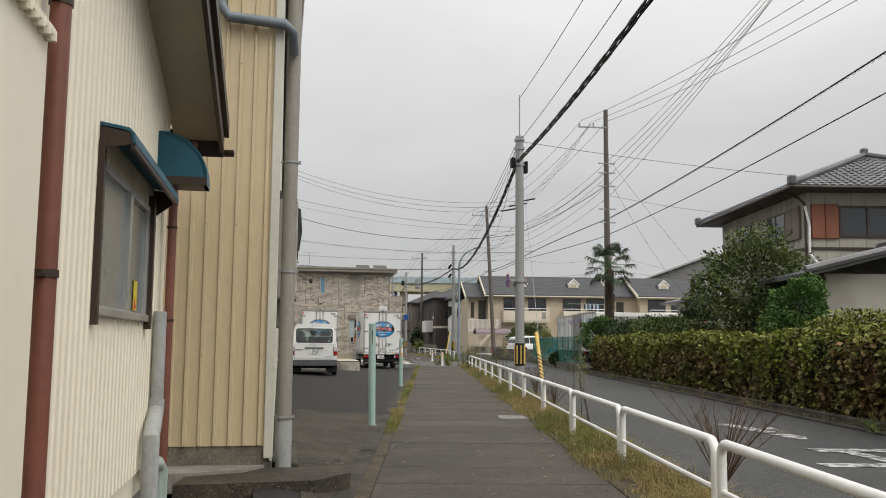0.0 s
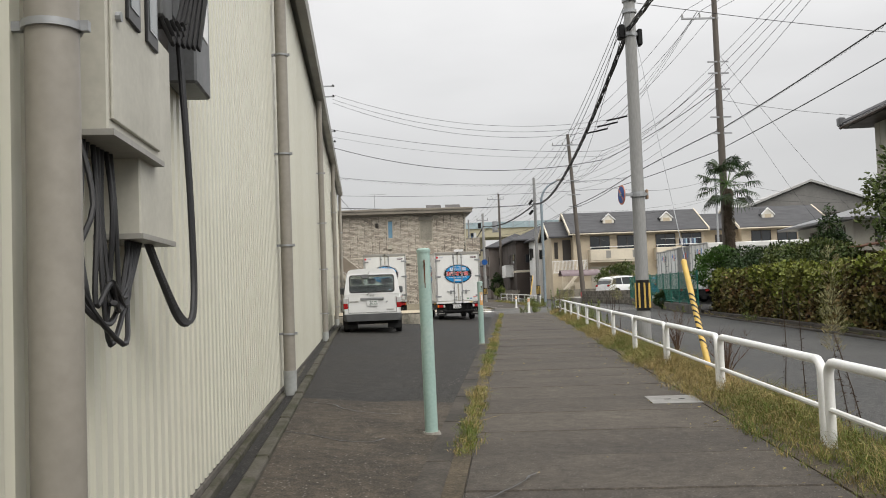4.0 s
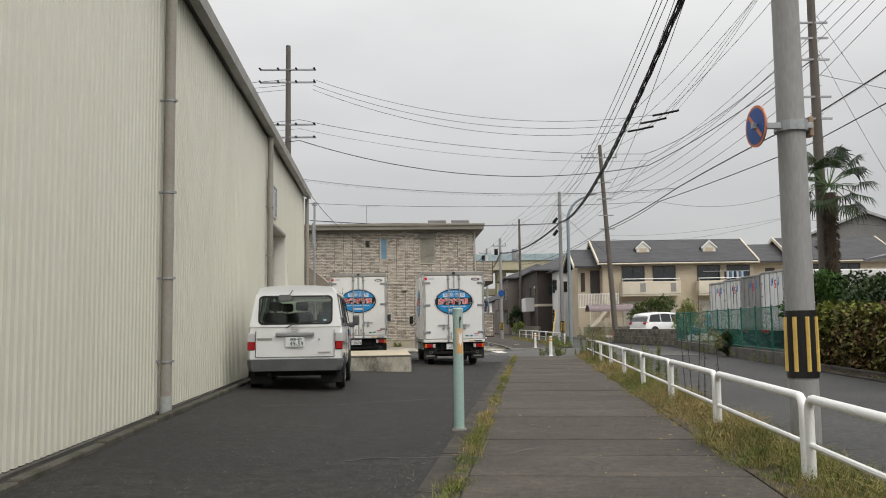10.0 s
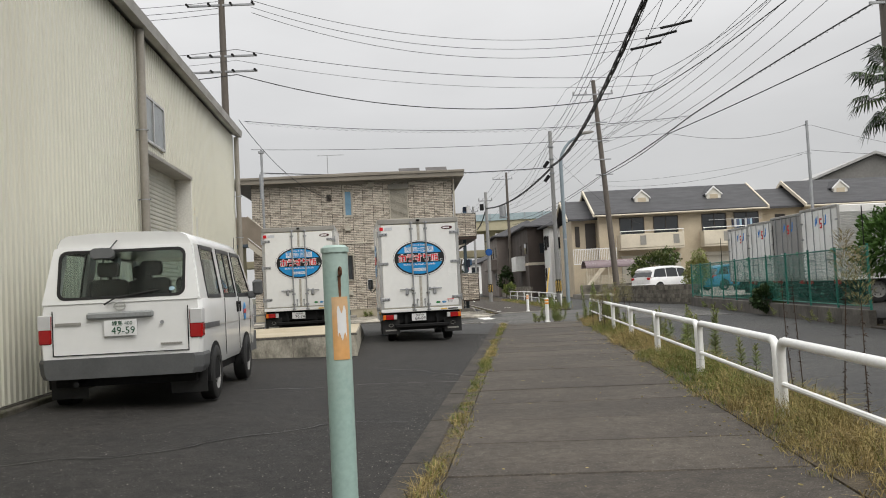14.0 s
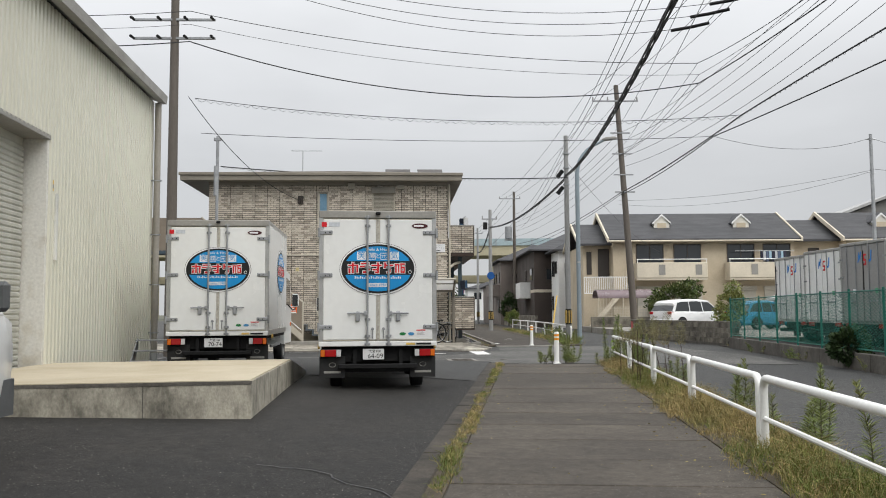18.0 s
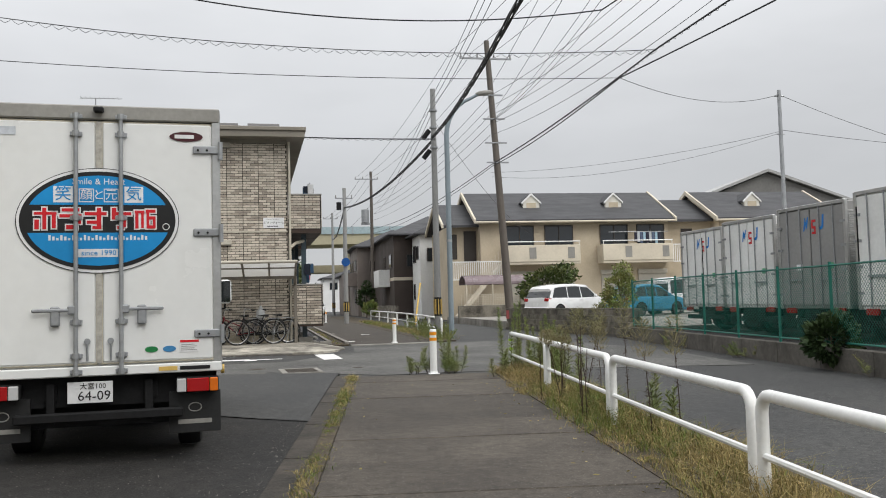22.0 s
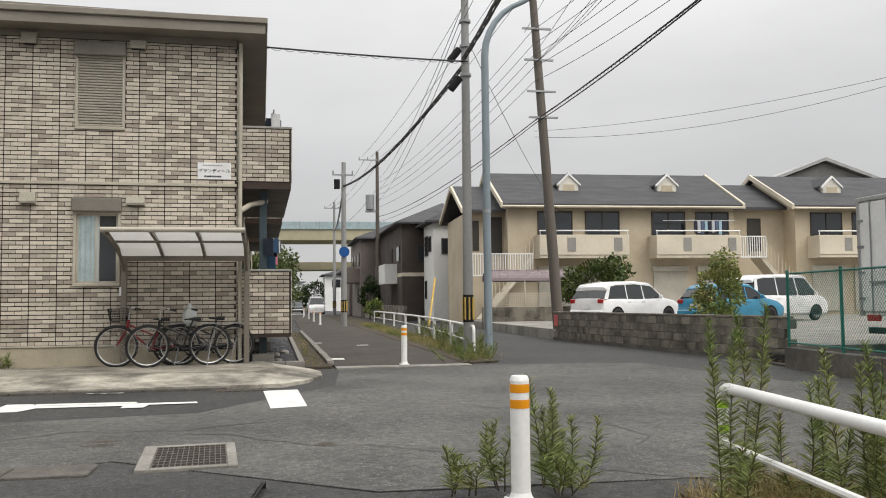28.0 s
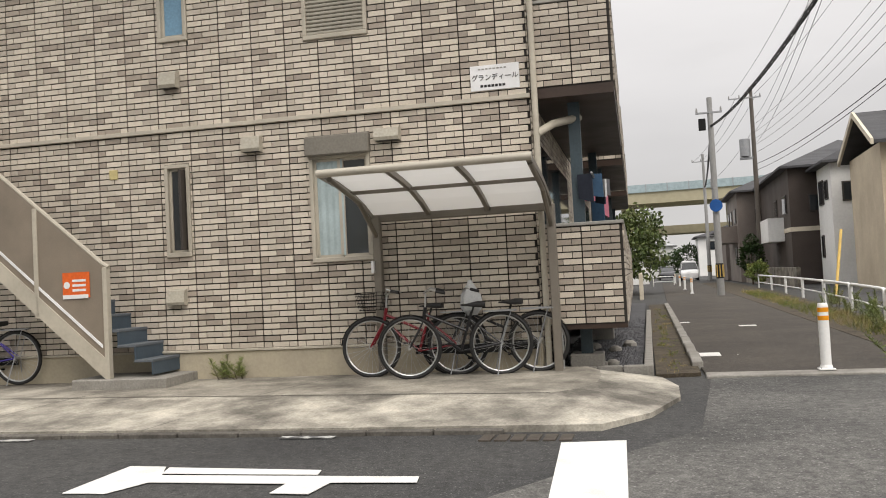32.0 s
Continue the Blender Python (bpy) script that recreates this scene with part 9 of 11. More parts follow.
# garden strip beside the flats
solo("gravel_bed", Geo().prism([(4.5, 61.1), (5.62, 61.2), (5.35, 82), (4.0, 82)], "z", -0.1, 0.09), GRAVEL, pose(0, 0, 0), "dark gravel bed beside the flats", "gravel", kind="structure")
edge = thing("brick_edging", pose(0, 0, 0), "row of grey edging blocks round the gravel bed", "edging")
eb = Geo().box(-0.055, 0.055, -0.145, 0.145, -0.1, 0.14, 0.012).mesh("edging_block", CONCRETE)
for k in range(48):
    part("block", eb, CONCRETE, edge, m=pose(5.70 - 0.0122 * k * 0.3, 61.25 + k * 0.3, 0, 0, 0, 0.7))
for k in range(4):
    part("block", eb, CONCRETE, edge, m=pose(5.55 - k * 0.3, 61.12, 0, 0, 0, 90))
solo("soil_strip", Geo().prism([(5.78, 61.2), (6.3, 61.3), (6.05, 82), (5.45, 82)], "z", -0.1, 0.012), SOIL, pose(0, 0, 0), "leaf-littered soil strip beside the walk", "verge", kind="structure")
g = Geo()
for k in range(14):
    y = 62.0 + k * 1.4
    g.box(6.22 - 0.013 * (y - 62), 6.36 - 0.013 * (y - 62), y, y + 1.385, -0.1, 0.07, 0.012)
solo("far_kerb", g, CONCRETE, pose(0, 0, 0), "grey kerb stones along the far walk", "kerb", kind="structure")
sr = random.Random(4)
for k in range(9):
    r = sr.uniform(0.06, 0.13)
    gs_ = Geo().loft([[(r * q * math.cos(a) * sr.uniform(0.9, 1.15), r * q * math.sin(a) * sr.uniform(0.85, 1.1), z * r) for a in [2 * math.pi * i / 9 for i in range(9)]] for z, q in ((-0.6, 0.6), (-0.2, 1.0), (0.25, 0.95), (0.6, 0.5))])
    solo("stone", gs_, CONCRETE, pose(4.75 + sr.uniform(0, 0.7), 61.5 + sr.uniform(0, 3.0), 0.12), "rounded grey garden stone in the gravel bed", "stone", "garden stones", smooth=True)
g = Geo()
for k in range(2600):
    x, y, r = sr.uniform(4.4, 5.6), 61.2 + abs(sr.gauss(0, 4)), sr.uniform(0.012, 0.03)
    g.add([(x - r, y, 0.09), (x, y - r, 0.09), (x + r, y, 0.09), (x, y + r, 0.09), (x + r * 0.2, y, 0.09 + r)], [(0, 1, 4), (1, 2, 4), (2, 3, 4), (3, 0, 4)])
solo("gravel", g, GRAVEL, pose(0, 0, 0), "loose dark gravel stones in the bed", "gravel", kind="stuff")

# ---- flats: windows, sign, vents, balconies, stair ----
WIN_TRIM = mat("beige_window_trim", (0.46, 0.42, 0.345), 0.45, var=0.03, bump=0.02)


def flat_window(x0, x1, z0, z1, label, panes=2, shutter=False, box=False, sill=True):
    w = part("window", Geo().box(x0 - 0.05, x1 + 0.05, -0.045, 0.1, z0 - 0.06, z0, 0.008).box(x0 - 0.05, x0, -0.04, 0.1, z0, z1, 0.006).box(x1, x1 + 0.05, -0.04, 0.1, z0, z1, 0.006).box(x0 - 0.05, x1 + 0.05, -0.04, 0.1, z1, z1 + 0.05, 0.006), WIN_TRIM, flats, label)
    if box:
        part("shutter_box", Geo().box(x0 - 0.07, x1 + 0.07, -0.12, 0.0, z1 + 0.03, z1 + 0.28, 0.015), mat("taupe_shutter_box", (0.20, 0.185, 0.155), 0.5, bump=0.02), w, "taupe shutter box")
    if shutter:
        g_ = Geo()
        nsl = int((z1 - z0) / 0.05)
        for k in range(nsl):
            z = z0 + k * (z1 - z0) / nsl
            g_.prism([(-0.005, z), (-0.02, z + 0.012), (-0.02, z + 0.034), (-0.005, z + 0.046)], "x", x0, x1)
        part("shutter_slats", g_, mat("shutter_taupe", (0.36, 0.335, 0.28), 0.5, var=0.04, bump=0.02), w, "closed roller shutter slats")
    else:
        # thin panel, coloured dark for the shade of the room behind the panes
        part("room", Geo().box(x0, x1, 0.16, 0.17, z0, z1), mat("room_shade", (0.03, 0.035, 0.04), 0.9, bump=0), w)
        for k in range(panes):
            a, b = x0 + (x1 - x0) * k / panes, x0 + (x1 - x0) * (k + 1) / panes
            part("sash", Geo().box(a, a + 0.035, 0.01 + 0.02 * k, 0.05 + 0.02 * k, z0, z1).box(b - 0.035, b, 0.01 + 0.02 * k, 0.05 + 0.02 * k, z0, z1).box(a, b, 0.01 + 0.02 * k, 0.05 + 0.02 * k, z0, z0 + 0.035).box(a, b, 0.01 + 0.02 * k, 0.05 + 0.02 * k, z1 - 0.035, z1), WIN_TRIM, w)
            part("pane", Geo().box(a + 0.03, b - 0.03, 0.028 + 0.02 * k, 0.034 + 0.02 * k, z0 + 0.03, z1 - 0.03), GLASS, w)
    return w


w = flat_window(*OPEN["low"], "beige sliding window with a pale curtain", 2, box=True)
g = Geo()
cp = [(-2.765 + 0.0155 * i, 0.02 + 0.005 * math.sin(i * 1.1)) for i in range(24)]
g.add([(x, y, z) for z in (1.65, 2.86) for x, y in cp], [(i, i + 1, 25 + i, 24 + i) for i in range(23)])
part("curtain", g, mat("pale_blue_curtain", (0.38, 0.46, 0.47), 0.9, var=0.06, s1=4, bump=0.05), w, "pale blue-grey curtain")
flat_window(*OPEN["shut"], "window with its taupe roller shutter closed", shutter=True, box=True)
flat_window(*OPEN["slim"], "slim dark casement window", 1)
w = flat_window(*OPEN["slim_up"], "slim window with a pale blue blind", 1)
part("blind", Geo().box(-4.79, -4.535, 0.02, 0.026, 4.7, 5.74), mat("blue_blind", (0.16, 0.30, 0.42), 0.5, bump=0), w, "pale blue blind")
part("casement_handle", Geo().box(-4.575, -4.55, -0.03, 0.02, 2.25, 2.40), FRAME_BROWN, flats)
part("open_sash", Geo().box(-4.60, -4.565, -0.14, 0.02, 1.84, 2.89, 0.006), FRAME_BROWN, flats, "dark casement sash standing ajar")
VENT = mat("vent_hood", (0.42, 0.39, 0.32), 0.5, bump=0.02)
for a, b, lo, hi, deep in ((-4.84, -4.59, 3.975, 4.20, 0.12), (-3.71, -3.455, 3.04, 3.25, 0.12), (-4.86, -4.60, 1.125, 1.335, 0.1), (-1.93, -1.61, 3.03, 3.20, 0.14), (-3.73, -3.48, 5.91, 6.13, 0.12), (-1.89, -1.62, 5.90, 6.07, 0.14)):
    v = part("vent_hood", Geo().prism([(0.0, lo), (-deep, lo), (-deep - 0.02, lo + 0.04), (-deep + 0.01, hi - 0.02), (-0.03, hi), (0.0, hi)], "x", a, b), VENT, flats, "beige vent hood")
    part("vent_mouth", Geo().box(a + 0.02, b - 0.02, -deep + 0.01, -0.01, lo - 0.004, lo), SIGN_BLACK, v)
ns = part("name_sign", Geo().box(-0.70, -0.10, -0.035, -0.012, 3.535, 3.845, 0.005), SIGN_WHITE, flats, "white name board of the flats")
lettering("sign_name", "グランディール", 0.082, SIGN_BLACK, ns, -0.40, -0.038, 3.69)
for i in range(8):
    part("sign_bar", Geo().box(-0.60 + i * 0.045, -0.57 + i * 0.045, -0.038, -0.035, 3.79, 3.805), TRIM_GREY, ns)
for i in range(7):
    part("sign_bar", Geo().box(-0.58 + i * 0.045, -0.545 + i * 0.045, -0.038, -0.035, 3.575, 3.605), SIGN_BLACK, ns)
part("meter_tag", Geo().box(-5.67, -5.55, -0.03, -0.008, 2.84, 2.97, 0.005), mat("yellow_tag", (0.5, 0.42, 0.2), 0.5, bump=0), flats)
part("cable_anchor", Geo().tube([(-5.55, -0.05, 5.62), (-5.45, -0.16, 5.5), (-5.5, -0.06, 5.35)], 0.03, 6).box(-5.6, -5.4, -0.08, 0, 5.35, 5.65), FRAME_BROWN, flats)
# corner downpipe
part("downpipe", Geo().tube([(0.07, -0.06, 0.2), (0.07, -0.06, 6.1)], 0.038, 10), BAND, flats, "beige downpipe", smooth=True)
part("downpipe", Geo().tube([(0.07, -0.06, 2.95), (0.25, 0.2, 3.1), (0.55, 0.5, 3.2)], 0.05, 10), BAND, flats, "beige branch pipe", smooth=True)
# balconies on the right side
SLATE = mat("slate_blue_steel", (0.05, 0.075, 0.09), 0.5, bump=0.02)
for y0, y1 in ((0.0, 5.4), (7.2, 12.6), (14.4, 19.8)):
    for lo, hi in ((3.50, 4.55), (0.66, 1.86)):
        b = part("balcony_wall", Geo().box(0.06, 1.0, y0, y0 + 0.15, lo, hi - 0.03).box(0.86, 1.0, y0 + 0.15, y1, lo, hi - 0.03).box(0.06, 1.0, y1, y1 + 0.15, lo, hi - 0.03), GROUT, flats, "tiled balcony wall")
        part("coping", Geo().box(0.04, 1.02, y0 - 0.03, y0 + 0.17, hi - 0.03, hi + 0.01, 0.006).box(0.84, 1.02, y0 + 0.17, y1 + 0.17, hi - 0.03, hi + 0.01, 0.006), TRIM_GREY, b)
        part("balcony_floor", Geo().box(0.0, 1.0, y0, y1 + 0.15, lo - 0.12 if lo > 2 else lo - 0.05, lo), BROWN_DARK, b)
    for y in (y0 + 0.4, y1 - 0.3):
        part("balcony_post", Geo().box(0.42, 0.56, y, y + 0.14, 0.12, 3.4), SLATE, flats, "slate-blue steel post")
        solo("post_footing", Geo().box(-0.2, 0.2, -0.2, 0.2, 0, 0.2, 0.01), CONCRETE, FLATS @ pose(0.49, y + 0.07, 0.09), "square concrete footing under a steel post", "footing", "post footings")
    part("balcony_screen", Geo().box(-0.01, 0.05, y0 + 0.6, y1 - 0.6, 0.9, 2.9).box(-0.01, 0.05, y0 + 0.6, y1 - 0.6, 3.6, 5.6), GLASS, flats)
cl = random.Random(12)
CLOTH = [mat("cloth_navy", (0.02, 0.025, 0.04), 0.9, bump=0.1), mat("cloth_blue", (0.04, 0.09, 0.16), 0.9, bump=0.1), mat("cloth_pink", (0.55, 0.18, 0.24), 0.9, bump=0.1), mat("cloth_white", (0.6, 0.6, 0.6), 0.9, bump=0.1), mat("cloth_grey", (0.12, 0.12, 0.13), 0.9, bump=0.1)]
for k in range(12):
    up = k >= 8
    y, h = (0.35 + 0.28 * (k % 8), cl.uniform(0.3, 0.75))
    z = (4.86 if up else 2.45) + cl.uniform(-0.08, 0.08)
    solo("laundry", Geo().prism([(-0.09, 0), (0.09, 0), (0.08 + cl.uniform(0, 0.03), -h * 0.7), (-0.08, -h * cl.uniform(0.55, 0.7))], "y", -0.015, 0.015), CLOTH[k % 5], FLATS @ pose(0.68 + cl.uniform(-0.1, 0.1), y, z, 0, 0, cl.uniform(-50, 50)), "clothes drying on the balcony of the flats", "laundry", "drying clothes")
for z in (2.46, 4.90):
    part("drying_pole", Geo().tube([(0.68, 0.1, z), (0.68, 4.6, z)], 0.015, 6), STEEL, flats)
part("utility_pipe", Geo().tube([(0.2, -0.02, 0.1), (0.2, -0.02, 0.62)], 0.045, 8), PIPE_GREY, flats)
# roof panels and aerial
for x in (-1.87, -0.65):
    part("solar_panel", Geo().prism([(-0.25, 6.42), (0.5, 6.72), (0.5, 6.76), (-0.25, 6.46)], "x", x - 0.47, x + 0.47), FRAME_BROWN, flats, "dark tilted solar panel")
    part("panel_stand", Geo().box(x - 0.4, x - 0.36, 0.42, 0.47, 6.3, 6.71).box(x + 0.36, x + 0.4, 0.42, 0.47, 6.3, 6.71), STEEL, flats)
ae = thing("aerial", FLATS @ pose(-5.6, 1.5, 6.5), "thin television aerial on the roof", "aerial")
part("mast", Geo().tube([(0, 0, 0), (0, 0, 1.15)], 0.018, 6), STEEL, ae)
part("boom", Geo().tube([(-0.45, 0, 1.15), (0.75, 0, 1.15)], 0.012, 5), STEEL, ae)
for i in range(9):
    part("element", Geo().tube([(-0.4 + i * 0.13, -0.2 + 0.01 * i, 1.16), (-0.4 + i * 0.13, 0.2 - 0.01 * i, 1.16)], 0.007, 4), STEEL, ae)
ap = thing("steel_pole", pose(-3.3, 57.2, 0.0), "thin galvanised service pole before the flats", "utility pole", "utility poles")
part("shaft", Geo().tube([(0, 0, -0.1), (0, 0, 7.2)], 0.05, 10), STEEL, ap, smooth=True)
part("bracket", Geo().box(-0.12, 0.12, -0.05, 0.05, 7.05, 7.15).tube([(-0.05, 0, 5.2), (-0.05, 0, 6.2)], 0.07, 8), STEEL, ap)
# steel stair with its solid balustrade
ST = pose(-0.08, 59.95, 0.15, 0, 0, 1.5)
stair = thing("steel_stair", ST, "outside stair with slate-blue treads and a taupe solid balustrade", "stair")
PANEL = mat("taupe_panel", (0.235, 0.195, 0.15), 0.6, var=0.05, s1=2, s2=60, bump=0.1)
part("balustrade", Geo().prism([(-0.73, 0.16), (-0.73, 1.5), (-4.4, 4.6), (-4.4, 3.4)], "y", 0.0, 0.05), PANEL, stair, "taupe panel balustrade")
part("hand_rail", Geo().tube([(-0.68, 0.025, 1.50), (-0.78, 0.025, 1.56), (-4.4, 0.025, 4.62)], 0.03, 8), BAND, stair)
part("stringer", Geo().prism([(-0.73, 0.10), (-0.73, 0.36), (-4.4, 3.56), (-4.4, 3.3)], "y", -0.02, 0.0), BAND, stair)
part("stringer_line", Geo().prism([(-0.78, 0.50), (-0.78, 0.54), (-4.4, 3.70), (-4.4, 3.66)], "y", -0.012, 0.0), SIGN_WHITE, stair)
part("end_post", Geo().box(-0.75, -0.69, -0.02, 0.07, 0.02, 1.5, 0.006), BAND, stair)
part("mid_post", Geo().box(-1.72, -1.66, -0.02, 0.06, 0.9, 2.3, 0.006), BAND, stair)
BLUE_STEEL = mat("slate_blue_tread", (0.06, 0.085, 0.11), 0.55, var=0.06, bump=0.03)
for k in range(9):
    x, z = -0.14 - 0.23 * k, 0.30 + 0.19 * k
    t = part("tread", Geo().box(x - 0.26, x, 0.06, 0.85, z, z + 0.035, 0.005), mat("tread_top", (0.11, 0.125, 0.14), 0.7, bump=0.1), stair)
    part("riser", Geo().box(x - 0.02, x - 0.008, 0.06, 0.85, z - 0.155, z), BLUE_STEEL, t)
part("back_stringer", Geo().prism([(0.0, 0.1), (0.0, 0.36), (-3.6, 3.4), (-3.6, 3.1)], "y", 0.85, 0.88), BLUE_STEEL, stair)
part("landing", Geo().box(-7.0, -4.4, 0.0, 0.9, 3.3, 3.42), BLUE_STEEL, stair)
part("landing_post", Geo().box(-5.6, -5.48, 0.0, 0.12, 0, 3.3).box(-7.0, -6.88, 0.0, 0.12, 0, 3.3), BAND, stair)
part("landing_wall", Geo().box(-7.0, -4.4, 0.0, 0.05, 3.4, 4.6), PANEL, stair)
og = part("orange_notice", Geo().box(-1.31, -0.93, -0.014, -0.006, 1.14, 1.46), mat("orange_board", (0.75, 0.13, 0.02), 0.5, bump=0), stair, "orange notice on the balustrade")
part("notice_mark", Geo().box(-1.31, -0.95, -0.017, -0.014, 1.13, 1.18), SIGN_WHITE, og)
part("notice_mark", Geo().prism([(-1.25 + 0.045 * math.cos(a), 1.30 + 0.045 * math.sin(a)) for a in [2 * math.pi * i / 14 for i in range(14)]], "y", -0.017, -0.014), SIGN_WHITE, og)
for i in range(3):
    part("notice_mark", Geo().box(-1.17, -0.98, -0.017, -0.014, 1.22 + i * 0.06, 1.25 + i * 0.06), SIGN_WHITE, og)
solo("stair_base", Geo().box(-1.2, 0.10, -0.07, 0.84, -0.04, 0.115, 0.012), CONCRETE, ST, "concrete base under the stair", "step")

# ---- bicycle shelter ----
shelter = thing("bicycle_shelter", pose(0, 0, 0), "aluminium lean-to bicycle shelter with a pale curved roof", "shelter")
MILKY = bpy.data.materials.new("milky_sheet")
MILKY.use_nodes = True
mk_n, mk_l = MILKY.node_tree.nodes, MILKY.node_tree.links
mk_t, mk_m = mk_n.new("ShaderNodeBsdfTranslucent"), mk_n.new("ShaderNodeMixShader")
mk_t.inputs["Color"].default_value = (0.86, 0.86, 0.84, 1)
mk_n["Principled BSDF"].inputs["Base Color"].default_value, mk_n["Principled BSDF"].inputs["Roughness"].default_value = (0.7, 0.69, 0.66, 1), 0.3
mk_m.inputs[0].default_value = 0.38
mk_l.new(mk_n["Principled BSDF"].outputs[0], mk_m.inputs[1])
mk_l.new(mk_t.outputs[0], mk_m.inputs[2])
mk_l.new(mk_m.outputs[0], mk_n["Material Output"].inputs[0])
SH_AL = mat("bronze_aluminium", (0.235, 0.21, 0.175), 0.4, 0.4, var=0.03, bump=0.01)
curve = [(60.62, 2.10), (60.3, 2.22), (59.9, 2.33), (59.5, 2.40), (59.0, 2.46)]
part("roof_sheet", Geo().add([(x, y, z + 0.008) for x in (2.52, 4.70) for y, z in curve], [(i, i + 1, 6 + i, 5 + i) for i in range(4)]), MILKY, shelter, "milky roof sheet")
for x in (2.50, 3.23, 3.96, 4.70):
    part("rafter", Geo().prism([(y, z - 0.05) for y, z in curve] + [(y, z + 0.02) for y, z in reversed(curve)], "x", x - 0.025, x + 0.025), SH_AL, shelter)
part("front_beam", Geo().tube([(2.47, 58.98, 2.45), (4.74, 58.98, 2.45)], 0.043, 12), mat("champagne_aluminium", (0.50, 0.46, 0.385), 0.4, 0.2, var=0.03, bump=0.01), shelter, "champagne front gutter beam", smooth=True)
part("back_beam", Geo().box(2.47, 4.74, 60.58, 60.68, 2.02, 2.11, 0.01), SH_AL, shelter)
part("mid_beam", Geo().box(2.5, 4.7, 59.78, 59.82, 2.29, 2.33), SH_AL, shelter)
for x in (2.56, 4.70):
    part("post", Geo().box(x - 0.05, x + 0.05, 60.56, 60.66, 0.14, 2.1, 0.01), SH_AL, shelter)
    part("brace", Geo().tube([(x, 60.58, 1.85), (x, 60.0, 2.22), (x, 59.1, 2.40)], 0.03, 8), SH_AL, shelter)
part("side_tag", Geo().box(2.50, 2.53, 60.50, 60.56, 1.4, 1.55), SIGN_WHITE, shelter)


def bicycle(m, frame_c, label, basket=False, r=0.335, lean=0):
    """A town bicycle along x, front wheel at -x."""
    th = thing("bicycle", m @ pose(0, 0, 0, lean, 0, 0), label, "bicycle", "parked bicycles")
    fm = mat("cycle_paint", frame_c, 0.3, var=0.02, bump=0)
    for x, nm in ((-0.53, "front_wheel"), (0.53, "rear_wheel")):
        w = part(nm, Geo().tube([(r * math.cos(a), 0, r * math.sin(a)) for a in [2 * math.pi * i / 36 for i in range(36)]], 0.024, 8, closed=True), BLACK, th, "black tyre", smooth=True, m=pose(x, 0, r + 0.01))
        part("rim", Geo().tube([((r - 0.026) * math.cos(a), 0, (r - 0.026) * math.sin(a)) for a in [2 * math.pi * i / 36 for i in range(36)]], 0.011, 6, closed=True), ALU, w, smooth=True)
        part("hub", Geo().tube([(0, -0.05, 0), (0, 0.05, 0)], 0.022, 10), ALU, w)
        g_ = Geo()
        for k in range(28):
            a, o = 2 * math.pi * k / 28, (0.35 if k % 2 else -0.35)
            g_.tube([(0.02 * math.cos(a + o * 3), 0.03 * (-1) ** k, 0.02 * math.sin(a + o * 3)), ((r - 0.03) * math.cos(a), 0, (r - 0.03) * math.sin(a))], 0.0016, 3, caps=False)
        part("spokes", g_, ALU, w, "thin steel spokes", kind="stuff")
        part("mudguard", Geo().add([((r + 0.035) * math.cos(a), y, (r + 0.035) * math.sin(a) - (0.008 if y else 0)) for a in [radians(d) for d in range(20 if nm == "rear_wheel" else 40, 176, 15)] for y in (-0.025, 0, 0.025)], [(i * 3 + j, i * 3 + j + 1, i * 3 + j + 4, i * 3 + j + 3) for i in range((175 - (20 if nm == "rear_wheel" else 40)) // 15) for j in (0, 1)]), CHASSIS, w)
    z0 = r + 0.01
    bb, seat, head, head2 = (0.06, 0, 0.29), (0.20, 0, 0.74), (-0.33, 0, 0.82), (-0.36, 0, 0.66)
    part("frame", Geo().tube([bb, seat], 0.016, 8).tube([head2, bb], 0.019, 8).tube([(-0.345, 0, 0.74), (0.14, 0, 0.52)], 0.016, 8).tube([bb, (0.53, 0.045, z0)], 0.010, 6).tube([bb, (0.53, -0.045, z0)], 0.010, 6).tube([(0.17, 0, 0.66), (0.53, 0.045, z0)], 0.009, 6).tube([(0.17, 0, 0.66), (0.53, -0.045, z0)], 0.009, 6).tube([head, head2], 0.021, 8), fm, th, "painted step-through frame", smooth=True)
    part("fork", Geo().tube([head2, (-0.42, 0.045, 0.55), (-0.53, 0.045, z0)], 0.011, 6).tube([head2, (-0.42, -0.045, 0.55), (-0.53, -0.045, z0)], 0.011, 6), fm, th, smooth=True)
    part("handlebar", Geo().tube([(-0.33, 0, 0.82), (-0.32, 0, 0.98)], 0.012, 6).tube([(-0.12, -0.28, 0.99), (-0.26, -0.22, 1.03), (-0.34, 0, 0.98), (-0.26, 0.22, 1.03), (-0.12, 0.28, 0.99)], 0.012, 6), ALU, th, smooth=True)
    for sy in (-1, 1):
        part("grip", Geo().tube([(-0.2, sy * 0.25, 1.01), (-0.1, sy * 0.285, 0.985)], 0.018, 8), BLACK, th)
        part("pedal", Geo().tube([(0.06, 0, 0.29), (0.06 + sy * 0.12, sy * 0.09, 0.29 - sy * 0.1)], 0.01, 6).box(0.02 + sy * 0.12, 0.11 + sy * 0.12, sy * 0.09 if sy > 0 else -0.17, 0.17 if sy > 0 else -0.09, 0.28 - sy * 0.1, 0.30 - sy * 0.1), CHASSIS, th)
